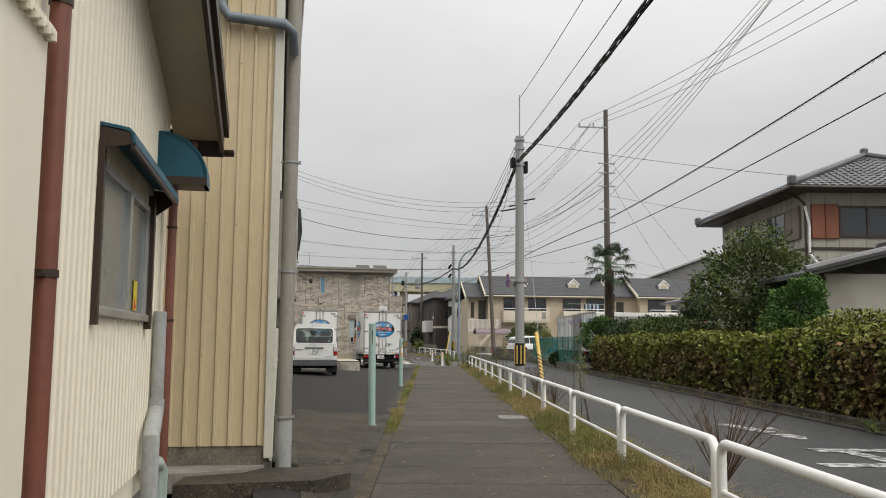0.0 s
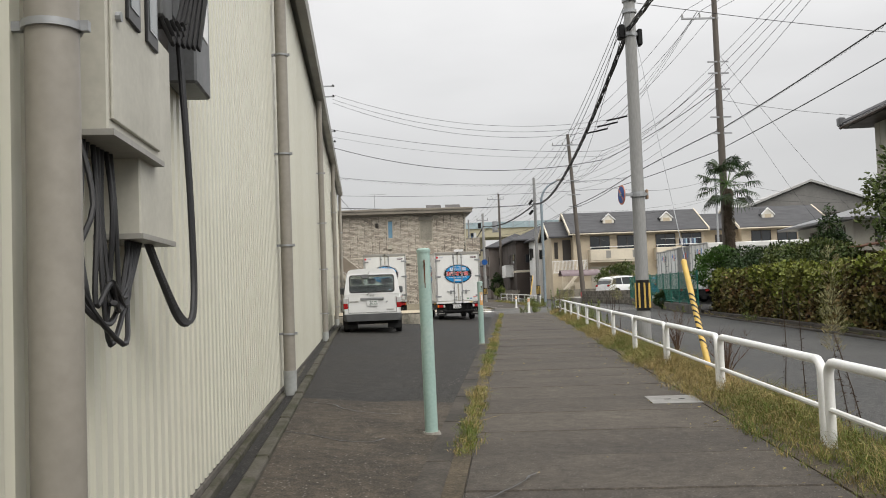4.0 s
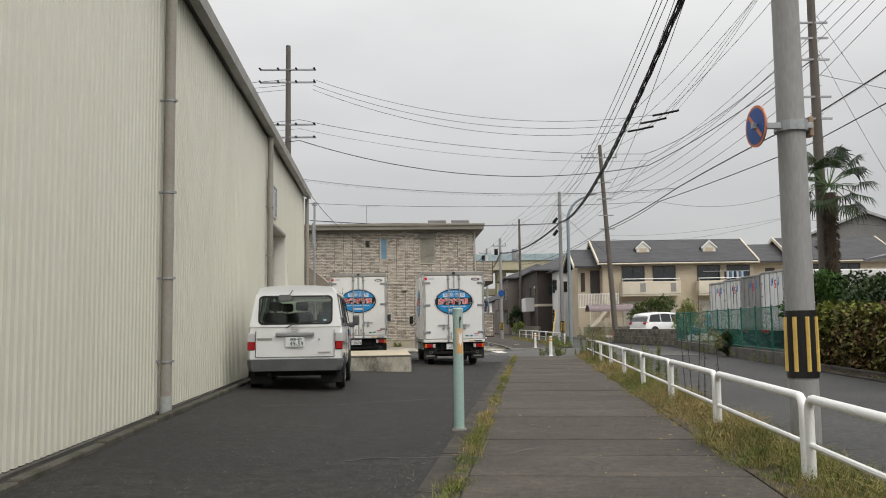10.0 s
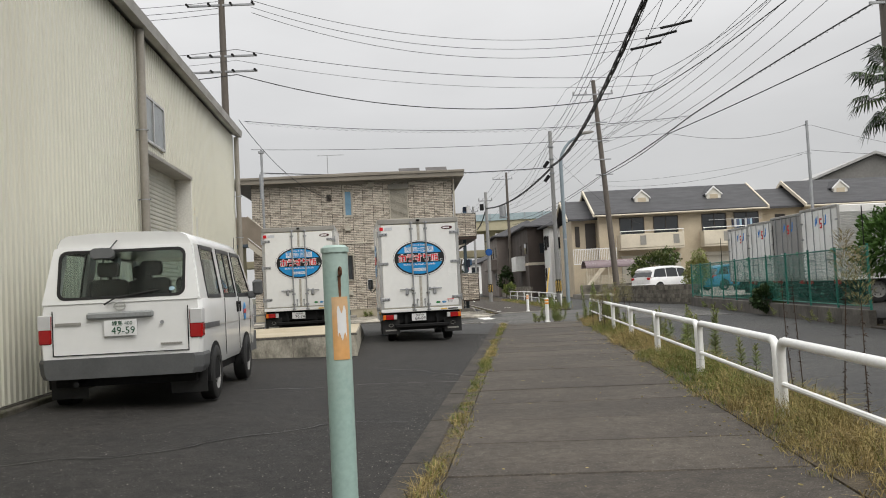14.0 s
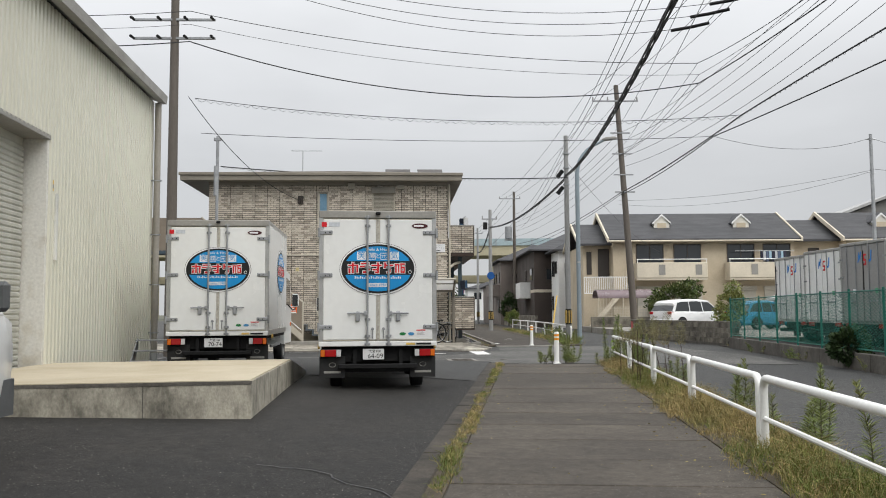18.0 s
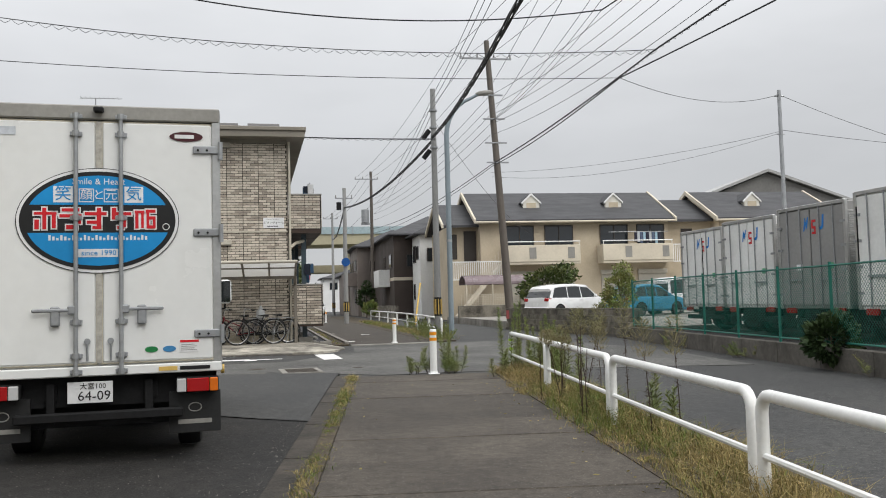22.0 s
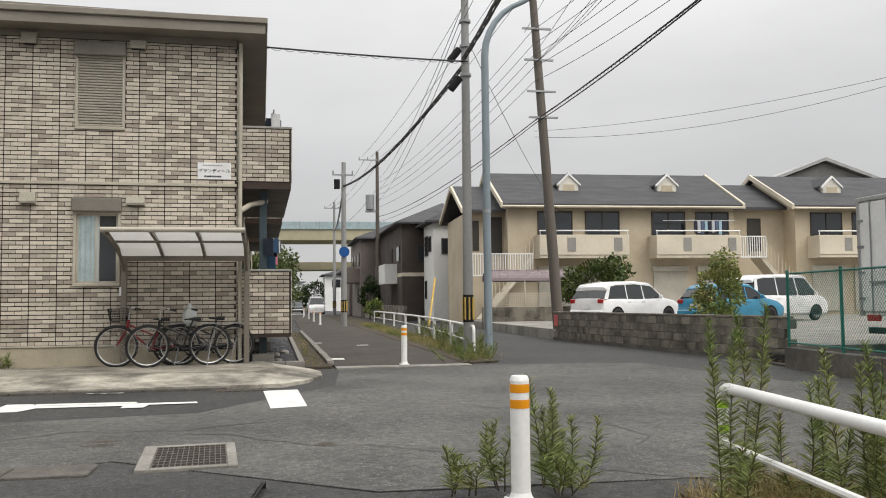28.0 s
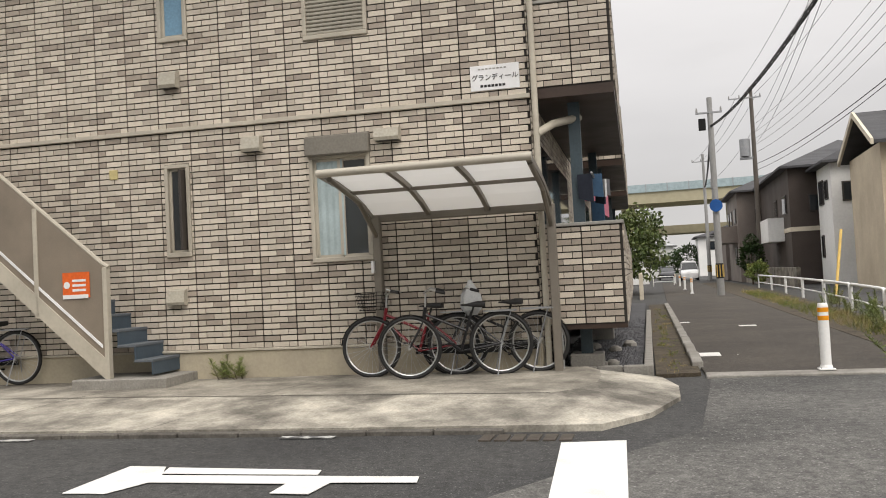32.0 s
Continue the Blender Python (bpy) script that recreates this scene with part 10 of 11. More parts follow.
    part("saddle", Geo().loft([[(x, y * k, 0.82 + z * k) for y, z in rrect(-0.1, 0.1, -0.03, 0.035, 0.025)] for x, k in ((0.08, 0.25), (0.16, 0.45), (0.28, 1.0), (0.36, 0.95))]).tube([(0.20, 0, 0.72), (0.23, 0, 0.80)], 0.013, 6), BLACK, th, "black saddle", smooth=True)
    part("chain_guard", Geo().box(0.0, 0.5, 0.05, 0.06, 0.25, 0.36, 0.004), CHASSIS, th)
    part("carrier", Geo().box(0.34, 0.72, -0.06, 0.06, 0.73, 0.745).tube([(0.66, 0.05, 0.74), (0.53, 0.06, z0)], 0.006, 5).tube([(0.66, -0.05, 0.74), (0.53, -0.06, z0)], 0.006, 5), STEEL, th)
    part("kick_stand", Geo().tube([(0.53, -0.06, z0), (0.46, -0.16, 0.01)], 0.008, 5).tube([(0.53, 0.06, z0), (0.46, 0.16, 0.01)], 0.008, 5), STEEL, th)
    if basket:
        g_ = Geo()
        for i in range(6):
            z = 0.80 + i * 0.042
            e = 0.13 + i * 0.008
            g_.tube([(-0.50 - e, -e, z), (-0.50 + e, -e, z), (-0.50 + e, e, z), (-0.50 - e, e, z)], 0.004, 4, closed=True)
        for i in range(6):
            for a, b in (((-0.63 + 0.052 * i, -0.13), (-0.67 + 0.068 * i, -0.17)), ((-0.63 + 0.052 * i, 0.13), (-0.67 + 0.068 * i, 0.17)), ((-0.63, -0.13 + 0.052 * i), (-0.67, -0.17 + 0.068 * i)), ((-0.37, -0.13 + 0.052 * i), (-0.33, -0.17 + 0.068 * i))):
                g_.tube([(a[0], a[1], 0.80), (b[0], b[1], 1.01)], 0.003, 4)
        part("basket", g_, CHASSIS, th, "black wire basket")
    return th


bicycle(pose(3.00, 60.47, 0.152, 0, 0, 3), (0.20, 0.01, 0.018), "red town bicycle with a wire basket", True, 0.345, lean=-3)
bicycle(pose(3.55, 60.31, 0.150, 0, 0, 15), (0.012, 0.012, 0.014), "black town bicycle on its stand", False, 0.35, lean=2)
bicycle(pose(3.95, 60.62, 0.156, 0, 0, 2), (0.02, 0.02, 0.022), "black sports bicycle behind the others", lean=3)
bicycle(pose(-3.11, 60.45, 0.17, 0, 0, 4), (0.05, 0.03, 0.30), "purple-blue town bicycle under the stair", False, 0.345, lean=3)
# plastic bag hung on a handlebar
solo("plastic_bag", Geo().loft([[(0.13 * q * math.cos(a) * (1 + 0.2 * math.sin(3 * a)), 0.09 * q * math.sin(a), z) for a in [2 * math.pi * i / 12 for i in range(12)]] for z, q in ((0.0, 0.5), (0.1, 1.0), (0.24, 0.9), (0.36, 0.35), (0.42, 0.15))]), mat("white_plastic_bag", (0.55, 0.56, 0.56), 0.4, var=0.08, bump=0.1), pose(3.70, 60.56, 0.84), "crumpled pale plastic bag hung on a handlebar", "bag", smooth=True)

# ---- meter boxes on the warehouse ----
mb = thing("meter_cabinet", STORE, "pale grey electricity cabinet with two windows on the wall", "electrical box")
BOXC = mat("cabinet_grey", (0.50, 0.485, 0.42), 0.5, var=0.05, s1=2, s2=30, bump=0.03)
part("cabinet", Geo().box(0.03, 0.22, 0.48, 1.17, 1.86, 2.92, 0.006), BOXC, mb, "pale grey upper cabinet")
part("door", Geo().box(0.22, 0.232, 0.50, 1.15, 1.90, 2.90, 0.004), BOXC, mb)
part("drip_edge", Geo().box(0.02, 0.24, 0.47, 1.18, 1.845, 1.865), TRIM_GREY, mb)
for a in (0.66, 0.93):
    part("meter_window", Geo().box(0.230, 0.244, a, a + 0.17, 2.28, 2.62, 0.004), SIGN_BLACK, mb, "black framed meter window")
    part("meter_glass", Geo().box(0.244, 0.247, a + 0.03, a + 0.14, 2.33, 2.58), FROST, mb)
part("lock", Geo().tube([(0.23, 0.55, 2.25), (0.25, 0.55, 2.25)], 0.018, 8), STEEL, mb)
part("hanger", Geo().box(0.0, 0.03, 0.55, 0.6, 1.7, 3.1).box(0.0, 0.03, 1.05, 1.1, 1.5, 3.1), STEEL, mb)
lb = thing("switch_box", STORE, "pale grey lower switch box with cable tails", "electrical box")
part("box", Geo().box(0.03, 0.20, 0.95, 1.50, 1.56, 2.40, 0.006), BOXC, lb)
part("box_edge", Geo().box(0.02, 0.21, 0.94, 1.51, 1.545, 1.565), TRIM_GREY, lb)
br = thing("breaker_panel", STORE, "dark breaker panel with looping black cables", "electrical box")
part("board", Geo().box(0.02, 0.06, 1.6, 2.15, 2.2, 3.2, 0.004), FRAME_BROWN, br)
part("breaker", Geo().box(0.06, 0.14, 1.66, 1.88, 2.62, 3.0, 0.01).box(0.06, 0.13, 1.92, 2.1, 2.7, 3.05, 0.01), BUMPER, br)
part("isolator", Geo().box(0.03, 0.19, 2.2, 2.62, 2.44, 3.02, 0.012), mat("isolator_grey", (0.13, 0.135, 0.14), 0.5, bump=0.02), br, "dark grey isolator box")
part("isolator_label", Geo().box(0.19, 0.194, 2.36, 2.56, 2.74, 2.98), SIGN_WHITE, br)
for i in range(6):
    o = i * 0.02
    part("cable", Geo().tube([(0.12 + o, 1.70 + o, 2.62), (0.17 + o, 1.72 + 0.02 * i, 2.5), (0.2 + o, 1.85, 2.75), (0.18 + o, 1.9, 3.02), (0.12, 1.98, 3.1)], 0.013, 6), CABLE, br, smooth=True)


def loop_cable(pts, r=0.014):
    pts = [Vector(p) for p in pts]
    out = []
    for i in range(len(pts) - 1):
        p0, p1, p2, p3 = pts[max(0, i - 1)], pts[i], pts[i + 1], pts[min(len(pts) - 1, i + 2)]
        for k in range(5):
            t = k / 5
            out.append(0.5 * ((2 * p1) + (p2 - p0) * t + (2 * p0 - 5 * p1 + 4 * p2 - p3) * t * t + (3 * p1 - p0 - 3 * p2 + p3) * t ** 3))
    return Geo().tube(out + [pts[-1]], r, 7)


cr = random.Random(6)
for i in range(8):
    d, e = cr.uniform(-0.04, 0.05), cr.uniform(-0.08, 0.08)
    part("cable", loop_cable([(0.12, 0.50 + 0.05 * i, 1.86), (0.14 + d, 0.42 + 0.05 * i + e, 1.62), (0.15, 0.30 + 0.07 * i + e, 1.40 - 0.03 * (i % 4)), (0.17 + d, 0.62 + e, 1.17 + 0.07 * (i % 4)), (0.15, 0.88 + e, 1.30 + 0.03 * (i % 3)), (0.13, 1.02 + 0.03 * i, 1.56)], 0.0095), CABLE, mb, smooth=True)
for i in range(4):
    o = 0.018 * i
    part("cable", loop_cable([(0.14, 1.26 + o, 1.56), (0.17, 1.38 + o, 1.40), (0.19, 1.62 + o, 1.22 + o * 0.4), (0.20, 1.84 + o, 1.22), (0.19, 1.97 + o, 1.40), (0.18, 1.98 + o, 1.8), (0.17, 1.94 + o, 2.2), (0.15, 1.92 + o, 2.62)], 0.012), CABLE, lb, smooth=True)
# elbow pipe under the eaves of the end wall
ep = thing("overflow_pipe", STORE, "grey pipe with an elbow at the top of the end wall", "pipe")
part("pipe", Geo().tube([(-0.62, -0.14, 5.1), (-0.60, -0.14, 4.78), (-0.52, -0.15, 4.66), (0.04, -0.16, 4.62), (0.12, -0.1, 4.56), (0.14, 0.1, 4.4)], 0.055, 10), mat("blue_grey_pipe", (0.17, 0.20, 0.22), 0.5, bump=0.02), ep, smooth=True)
# concrete step and rubble before the end wall
solo("step", Geo().prism([(-1.25, 7.75), (-0.05, 7.9), (0.28, 8.35), (0.18, 8.75), (-1.2, 8.7)], "z", 0.0, 0.17), OLD_CONC, pose(0, 0, 0), "broken dark concrete step before the end wall", "step")
solo("cement_patch", Geo().prism([(-2.6, 8.1), (-1.2, 8.22), (-0.72, 8.42), (-0.55, 8.72), (-2.6, 8.7)], "z", 0.02, 0.20), CONCRETE, pose(0, 0, 0), "smeared pale cement patch by the wall", "cement")


# ---- grass, weeds, dead shrubs ----
def blades(P, D, L, W, bend, seed):
    """Bent strips: from points P along unit vectors D, lengths L, widths W."""
    rng = np.random.default_rng(seed)
    n = len(P)
    side = np.cross(D, rng.normal(size=(n, 3)))
    side /= np.linalg.norm(side, axis=1)[:, None] + 1e-9
    out = rng.normal(size=(n, 3)) * bend[:, None]
    out[:, 2] = -np.abs(out[:, 2]) * 0.7
    mid = P + D * (L * 0.55)[:, None]
    tip = P + D * (L * 0.9)[:, None] + out * L[:, None]
    w = side * (W * 0.5)[:, None]
    V = np.stack([P - w * 0.7, P + w * 0.7, mid + w, mid - w, tip], 1).reshape(-1, 3)
    base = np.arange(n) * 5
    me = bpy.data.meshes.new("blades")
    me.vertices.add(5 * n)
    me.vertices.foreach_set("co", V.ravel())
    me.loops.add(7 * n)
    me.loops.foreach_set("vertex_index", (base[:, None] + np.array([0, 1, 2, 3, 3, 2, 4])).ravel())
    me.polygons.add(2 * n)
    me.polygons.foreach_set("loop_start", (np.arange(n)[:, None] * 7 + np.array([0, 4])).ravel())
    me.polygons.foreach_set("loop_total", np.tile([4, 3], n))
    me.update(calc_edges=True)
    me.validate()
    return me


STRAW = leaf_mat("dry_straw", (0.36, 0.275, 0.125), (0.25, 0.215, 0.085), 0.45, 0.8)
GRASS = leaf_mat("verge_grass", (0.17, 0.185, 0.045), (0.12, 0.16, 0.04), 0.45, 0.7)
STALK = leaf_mat("dead_stalk", (0.045, 0.032, 0.025), (0.075, 0.05, 0.035), 0.4, 0.9)
TWIG = leaf_mat("dead_twig", (0.12, 0.075, 0.05), (0.085, 0.055, 0.04), 0.4, 0.9)
SEED = leaf_mat("seed_head", (0.20, 0.19, 0.095), (0.26, 0.21, 0.12), 0.4, 0.9)


def grass_field(name, m, s0, s1, n, place, tall, label, seed, dry=0.6):
    """Tufted grass: place(rng, s) gives u and how tall it grows there."""
    rng = np.random.default_rng(seed)
    tufts = rng.uniform(s0, s1, n // 14)
    s = np.repeat(tufts, 14) + rng.normal(0, 0.05, len(tufts) * 14)
    tu, h = place(rng, tufts)
    u = np.repeat(tu, 14) + rng.normal(0, 0.028, len(s))
    h = np.repeat(h, 14) * rng.uniform(0.45, 1.25, len(s)) * tall
    D = rng.normal(0, 0.42, size=(len(s), 3))
    D[:, 2] = 1.0
    D /= np.linalg.norm(D, axis=1)[:, None]
    P = np.stack([u, s, np.full(len(s), 0.0)], 1)
    isdry = np.repeat(rng.uniform(0, 1, len(tufts)) + 0.35 * np.sin(tufts * 0.6), 14) + rng.normal(0, 0.2, len(s)) < dry
    for k, (sel, mm, nm) in enumerate(((isdry, STRAW, "dry"), (~isdry, GRASS, "green"))):
        c = int(sel.sum())
        solo(name, blades(P[sel], D[sel], h[sel], rng.uniform(0.0025, 0.006, c), rng.uniform(0.15, 0.6, c), seed + k), mm, m, f"{nm} {label}", "grass", kind="stuff")


def left_place(rng, s):
    thick = 0.55 + 0.35 * np.sin(s * 0.9) * np.sin(s * 0.37 + 1) + 0.25 * np.sin(s * 2.3)
    thick *= np.where(s > 30, 0.62, 1.0)
    return -0.585 + rng.normal(0, 0.045, len(s)), np.clip(thick, 0.1, 1.0)


def right_place(rng, s):
    u = 1.80 + 0.72 * rng.uniform(0, 1, len(s)) ** 0.75 + rng.normal(0, 0.03, len(s))
    return u + 0.06 * np.sin(s * 1.7), np.clip(0.35 + 0.75 * (u - 1.78) / 0.6 + 0.25 * np.sin(s * 1.3), 0.3, 1.15)


grass_field("verge_grass", WALK, 13.4, 50.0, 14000, left_place, 0.18, "grass tufts between kerb and slabs", 31, 0.5)
grass_field("verge_grass", WALK, -3.0, 50.2, 88000, right_place, 0.27, "grass along the guard rail", 33, 0.72)
grass_field("verge_grass", STREET, 0.2, 30.0, 9000, lambda r, s: (2.05 + 0.055 * s * 0.5 + r.uniform(0, 0.75, len(s)), r.uniform(0.4, 1.1, len(s))), 0.28, "grass on the far verge", 35, 0.35)
grass_field("verge_grass", WALK, 1.0, 62.0, 3800, lambda r, s: (7.43 + r.normal(0, 0.03, len(s)), r.uniform(0.2, 0.9, len(s))), 0.16, "grass along the far gutter", 37, 0.45)
grass_field("verge_grass", pose(0, 0, 0), 61.3, 78.0, 1500, lambda r, s: (6.0 - 0.012 * (s - 62) + r.normal(0, 0.09, len(s)), r.uniform(0.2, 0.8, len(s))), 0.15, "grass in the soil strip", 39, 0.5)


def weed(m, stems, label, seed, green=True, spread=0.22, height=0.9):
    """Upright weeds: a few stems, each set with narrow leaves to its tip."""
    rng = np.random.default_rng(seed)
    th = thing("weed", m, label, "weed", "roadside weeds")
    P, D, L = [], [], []
    for i in range(stems):
        a = rng.normal(0, spread * 0.5, 2)
        h = height * rng.uniform(0.55, 1.05)
        tip = np.array([a[0] * 1.6 + rng.normal(0, 0.05), a[1] * 1.6 + rng.normal(0, 0.05), h])
        foot = np.array([a[0], a[1], -0.02])
        bow = np.array([rng.normal(0, 0.03), rng.normal(0, 0.03), 0])
        part("stem", Geo().tube([foot, foot * 0.5 + tip * 0.5 + bow, tip], 0.006, 5, 0.002), STALK if not green else BARK, th)
        for k in range(int(h * 440)):
            q = rng.uniform(0.12, 1.0)
            ang = rng.uniform(0, 6.283)
            P.append(foot + (tip - foot) * q + bow * 4 * q * (1 - q))
            rise = 0.25 + 0.9 * q
            d = np.array([math.cos(ang), math.sin(ang), rise])
            D.append(d / np.linalg.norm(d))
            L.append((0.15 - 0.095 * q) * rng.uniform(0.7, 1.3))
    c = len(P)
    part("leaves", blades(np.array(P), np.array(D), np.array(L), rng.uniform(0.0038, 0.0072, c), rng.uniform(0.05, 0.3, c), seed), WEED_LEAF, th, kind="stuff")
    return th


def dead_stalk(m, n, height, label, seed, spread=0.08, plume=0.0):
    """Dry dark stalks with stubby withered leaves and, if plumed, a feathery head."""
    rng = np.random.default_rng(seed)
    th = thing("dry_weed", m, label, "weed", "dry stalks")
    P, D, L = [], [], []
    for i in range(n):
        a, h = rng.normal(0, spread, 2), height * rng.uniform(0.7, 1.05)
        foot, tip = np.array([a[0], a[1], -0.02]), np.array([a[0] + rng.normal(0, 0.07), a[1] + rng.normal(0, 0.07), h * (1 - plume)])
        part("stalk", Geo().tube([foot, (foot + tip) / 2 + np.array([rng.normal(0, 0.012), 0.01, 0]), tip], 0.006, 5, 0.003), STALK, th)
        for k in range(int(h * 75)):
            q, ang = rng.uniform(0.05, 0.95), rng.uniform(0, 6.283)
            P.append(foot + (tip - foot) * q)
            d = np.array([math.cos(ang), math.sin(ang), rng.uniform(-0.8, 0.9)])
            D.append(d / np.linalg.norm(d))
            L.append(rng.uniform(0.015, 0.045))
        if plume:
            pp, dd = [], []
            for k in range(420):
                q = rng.uniform(0, 1)
                r = 0.12 * (1 - abs(q - 0.4)) * rng.uniform(0.1, 1)
                ang = rng.uniform(0, 6.283)
                pp.append(tip + np.array([r * math.cos(ang), r * math.sin(ang), h * plume * q - 0.03]))
                d = np.array([math.cos(ang), math.sin(ang), 1.2])
                dd.append(d / np.linalg.norm(d))
            part("plume", blades(np.array(pp), np.array(dd), rng.uniform(0.03, 0.07, 420), np.full(420, 0.004), np.full(420, 0.2), seed + 50 + i), SEED, th, kind="stuff")
    c = len(P)
    part("withered_leaves", blades(np.array(P), np.array(D), np.array(L), np.full(c, 0.006), np.full(c, 0.3), seed), STALK, th, kind="stuff")
    return th


def dead_shrub(m, h, label, seed, w=0.5, n=14):
    """A leafless shrub: stems fan out of one foot and fork into fine twigs."""
    rng = random.Random(seed)
    th = thing("dead_shrub", m, label, "shrub")
    part("stump", Geo().tube([(0, 0, -0.05), (0.01, 0, 0.10)], 0.022, 6), TWIG, th)
    for i in range(n):
        a, e = rng.uniform(0, 6.283), rng.uniform(0.25, 1.0)
        tip = Vector((math.cos(a) * w * e, math.sin(a) * w * e, h * rng.uniform(0.65, 1.0)))
        mid = Vector((tip.x * 0.35, tip.y * 0.35, tip.z * 0.5))
        g = Geo().tube([(0, 0, 0.05), mid, tip], 0.009, 5, 0.002)
        for k in range(17):
            q = rng.uniform(0.3, 1.0)
            p = mid.lerp(tip, (q - 0.5) * 2) if q > 0.5 else Vector((0, 0, 0.05)).lerp(mid, q * 2)
            d = Vector((rng.uniform(-1, 1), rng.uniform(-1, 1), rng.uniform(0.4, 1.3))).normalized() * rng.uniform(0.05, 0.17)
            g.tube([p, p + d], 0.0022, 3, 0.0008, caps=False)
        part("stem", g, TWIG, th)
    return th


dead_shrub(WALK @ pose(2.80, 8.3, 0), 1.0, "leafless brown shrub behind the guard rail", 1, 0.72, 24)
dead_shrub(WALK @ pose(2.62, 18.06, 0), 0.65, "thin leafless brown shrub at the guard rail", 2, 0.32)
dead_shrub(WALK @ pose(2.72, 21.9, 0), 0.95, "thin leafless brown shrub at the guard rail", 3, 0.36)
for s, u, n, h, sd, pl in ((13.83, 2.56, 1, 1.62, 1, 0.42), (13.48, 2.52, 1, 1.60, 2, 0.45), (15.56, 2.58, 2, 1.2, 3, 0.0), (29.65, 2.56, 1, 1.5, 4, 0.25), (29.25, 2.58, 1, 1.6, 5, 0.3), (28.26, 2.5, 1, 1.4, 6, 0.2), (31.2, 2.62, 2, 1.2, 7, 0.0), (45.97, 2.02, 1, 1.0, 8, 0.0), (45.32, 2.1, 3, 1.05, 9, 0.2), (45.0, 2.26, 4, 1.15, 10, 0.25), (44.26, 2.06, 1, 1.0, 11, 0.0), (43.9, 2.02, 2, 0.95, 12, 0.0), (44.6, 2.45, 2, 1.3, 13, 0.35), (46.8, 2.3, 2, 0.9, 14, 0.2), (42.6, 2.35, 2, 1.2, 15, 0.3)):
    dead_stalk(WALK @ pose(u, s, 0), n, h, "tall dry weed stalks at the guard rail", sd, 0.07, pl)
for s, u, n, h, sd in ((50.05, 2.12, 4, 1.15, 21), (49.75, 2.50, 6, 0.98, 22), (49.2, 2.62, 6, 0.95, 23), (48.6, 2.55, 6, 0.90, 24), (47.9, 2.5, 5, 0.8, 25), (49.6, 1.95, 3, 0.5, 26), (33.0, 2.62, 2, 0.62, 27), (35.2, 2.66, 3, 0.8, 28), (37.4, 2.5, 2, 0.55, 29), (39.3, 2.55, 5, 0.7, 30), (36.9, 2.66, 4, 0.75, 32), (47.2, 2.6, 5, 0.7, 33), (43.2, 2.6, 4, 0.6, 34)):
    weed(WALK @ pose(u, s, 0), n, "tall green leafy weeds growing through the guard rail", sd, height=h)
for dx, dy, n, h, sd in ((-0.26, 0.40, 5, 0.30, 41), (-0.02, 0.46, 3, 0.46, 42), (0.28, 0.44, 3, 0.92, 43), (0.48, 0.40, 4, 0.58, 44), (0.36, 0.25, 6, 0.24, 45)):
    weed(pose(6.82 + dx, 49.66 + dy, 0), n, "green leafy weeds round the delineator post", sd, height=h, spread=0.12)
for x, y, h, sd in ((9.55, 63.0, 0.5, 51), (9.9, 64.6, 0.55, 52), (10.0, 66.5, 0.5, 53), (10.1, 69.5, 0.6, 54), (10.3, 72.5, 0.5, 55), (9.2, 61.9, 0.35, 56), (10.45, 76.0, 0.6, 57)):
    weed(pose(x, y, 0), 9, "low green weeds on the far verge", sd, height=h, spread=0.45)
for x, sd in ((-3.85, 61), (-4.05, 62)):
    weed(FLATS @ pose(x, -0.09, 0.16), 5, "small pale weeds at the foot of the flats", sd, height=0.28, spread=0.12)
rng = np.random.default_rng(77)
for s, sd in ((6, 71), (14, 72), (19, 73), (27, 74), (34, 75), (43.5, 76), (47, 77), (52, 78), (56, 79)):
    weed(WALK @ pose(7.5 if s < 41 else 7.22, s, 0), 7, "small weeds at the far edge of the road", sd, height=0.28, spread=0.5)
# dead leaves and grit lying on the walk and the car park
lp = np.stack([rng.uniform(-0.5, 1.9, 900), rng.uniform(-2, 50, 900), np.full(900, 0.006)], 1)
lp[:, 0] = np.where(rng.uniform(0, 1, 900) < 0.7, 1.85 - np.abs(rng.normal(0, 0.25, 900)), lp[:, 0])
ld = rng.normal(size=(900, 3)) * np.array([1, 1, 0.08])
ld /= np.linalg.norm(ld, axis=1)[:, None]
solo("fallen_leaves", blades(lp, ld, rng.uniform(0.01, 0.05, 900), rng.uniform(0.004, 0.014, 900), np.full(900, 0.05), 9), STRAW, WALK, "dry grass litter scattered on the footway", "litter", kind="stuff")

# cracks in the asphalt, and small stones and grit lying on it
def crack(x, y, heading, length, seed, z):
    """A wandering dark crack as a thin ribbon."""
    r = random.Random(seed)
    g, a, n = Geo(), heading, int(length / 0.12)
    left, right = [], []
    for i in range(n):
        w = 0.004 + 0.006 * r.random()
        left.append((x - w * math.sin(a), y + w * math.cos(a), z(x, y)))
        right.append((x + w * math.sin(a), y - w * math.cos(a), z(x, y)))
        a += r.gauss(0, 0.28) + 0.08 * (heading - a)
        x, y = x + 0.12 * math.cos(a), y + 0.12 * math.sin(a)
    g.add(left + right, [(i, i + 1, n + i + 1, n + i) for i in range(n - 1)])
    return solo("crack", g, SIGN_BLACK, pose(0, 0, 0), "dark crack in the worn asphalt", "crack", "asphalt cracks", "structure")


flat_road = lambda x, y: -0.0235
for k, (x, y, a, ln) in enumerate(((4.4, 53.2, 0.1, 7.0), (6.0, 54.6, 0.35, 5.0), (-2.0, 54.0, 0.05, 6.5), (8.4, 51.6, 1.2, 4.0), (1.5, 52.6, 0.2, 4.5), (9.6, 56.0, 0.5, 3.5))):
    crack(x, y, a, ln, k, flat_road)
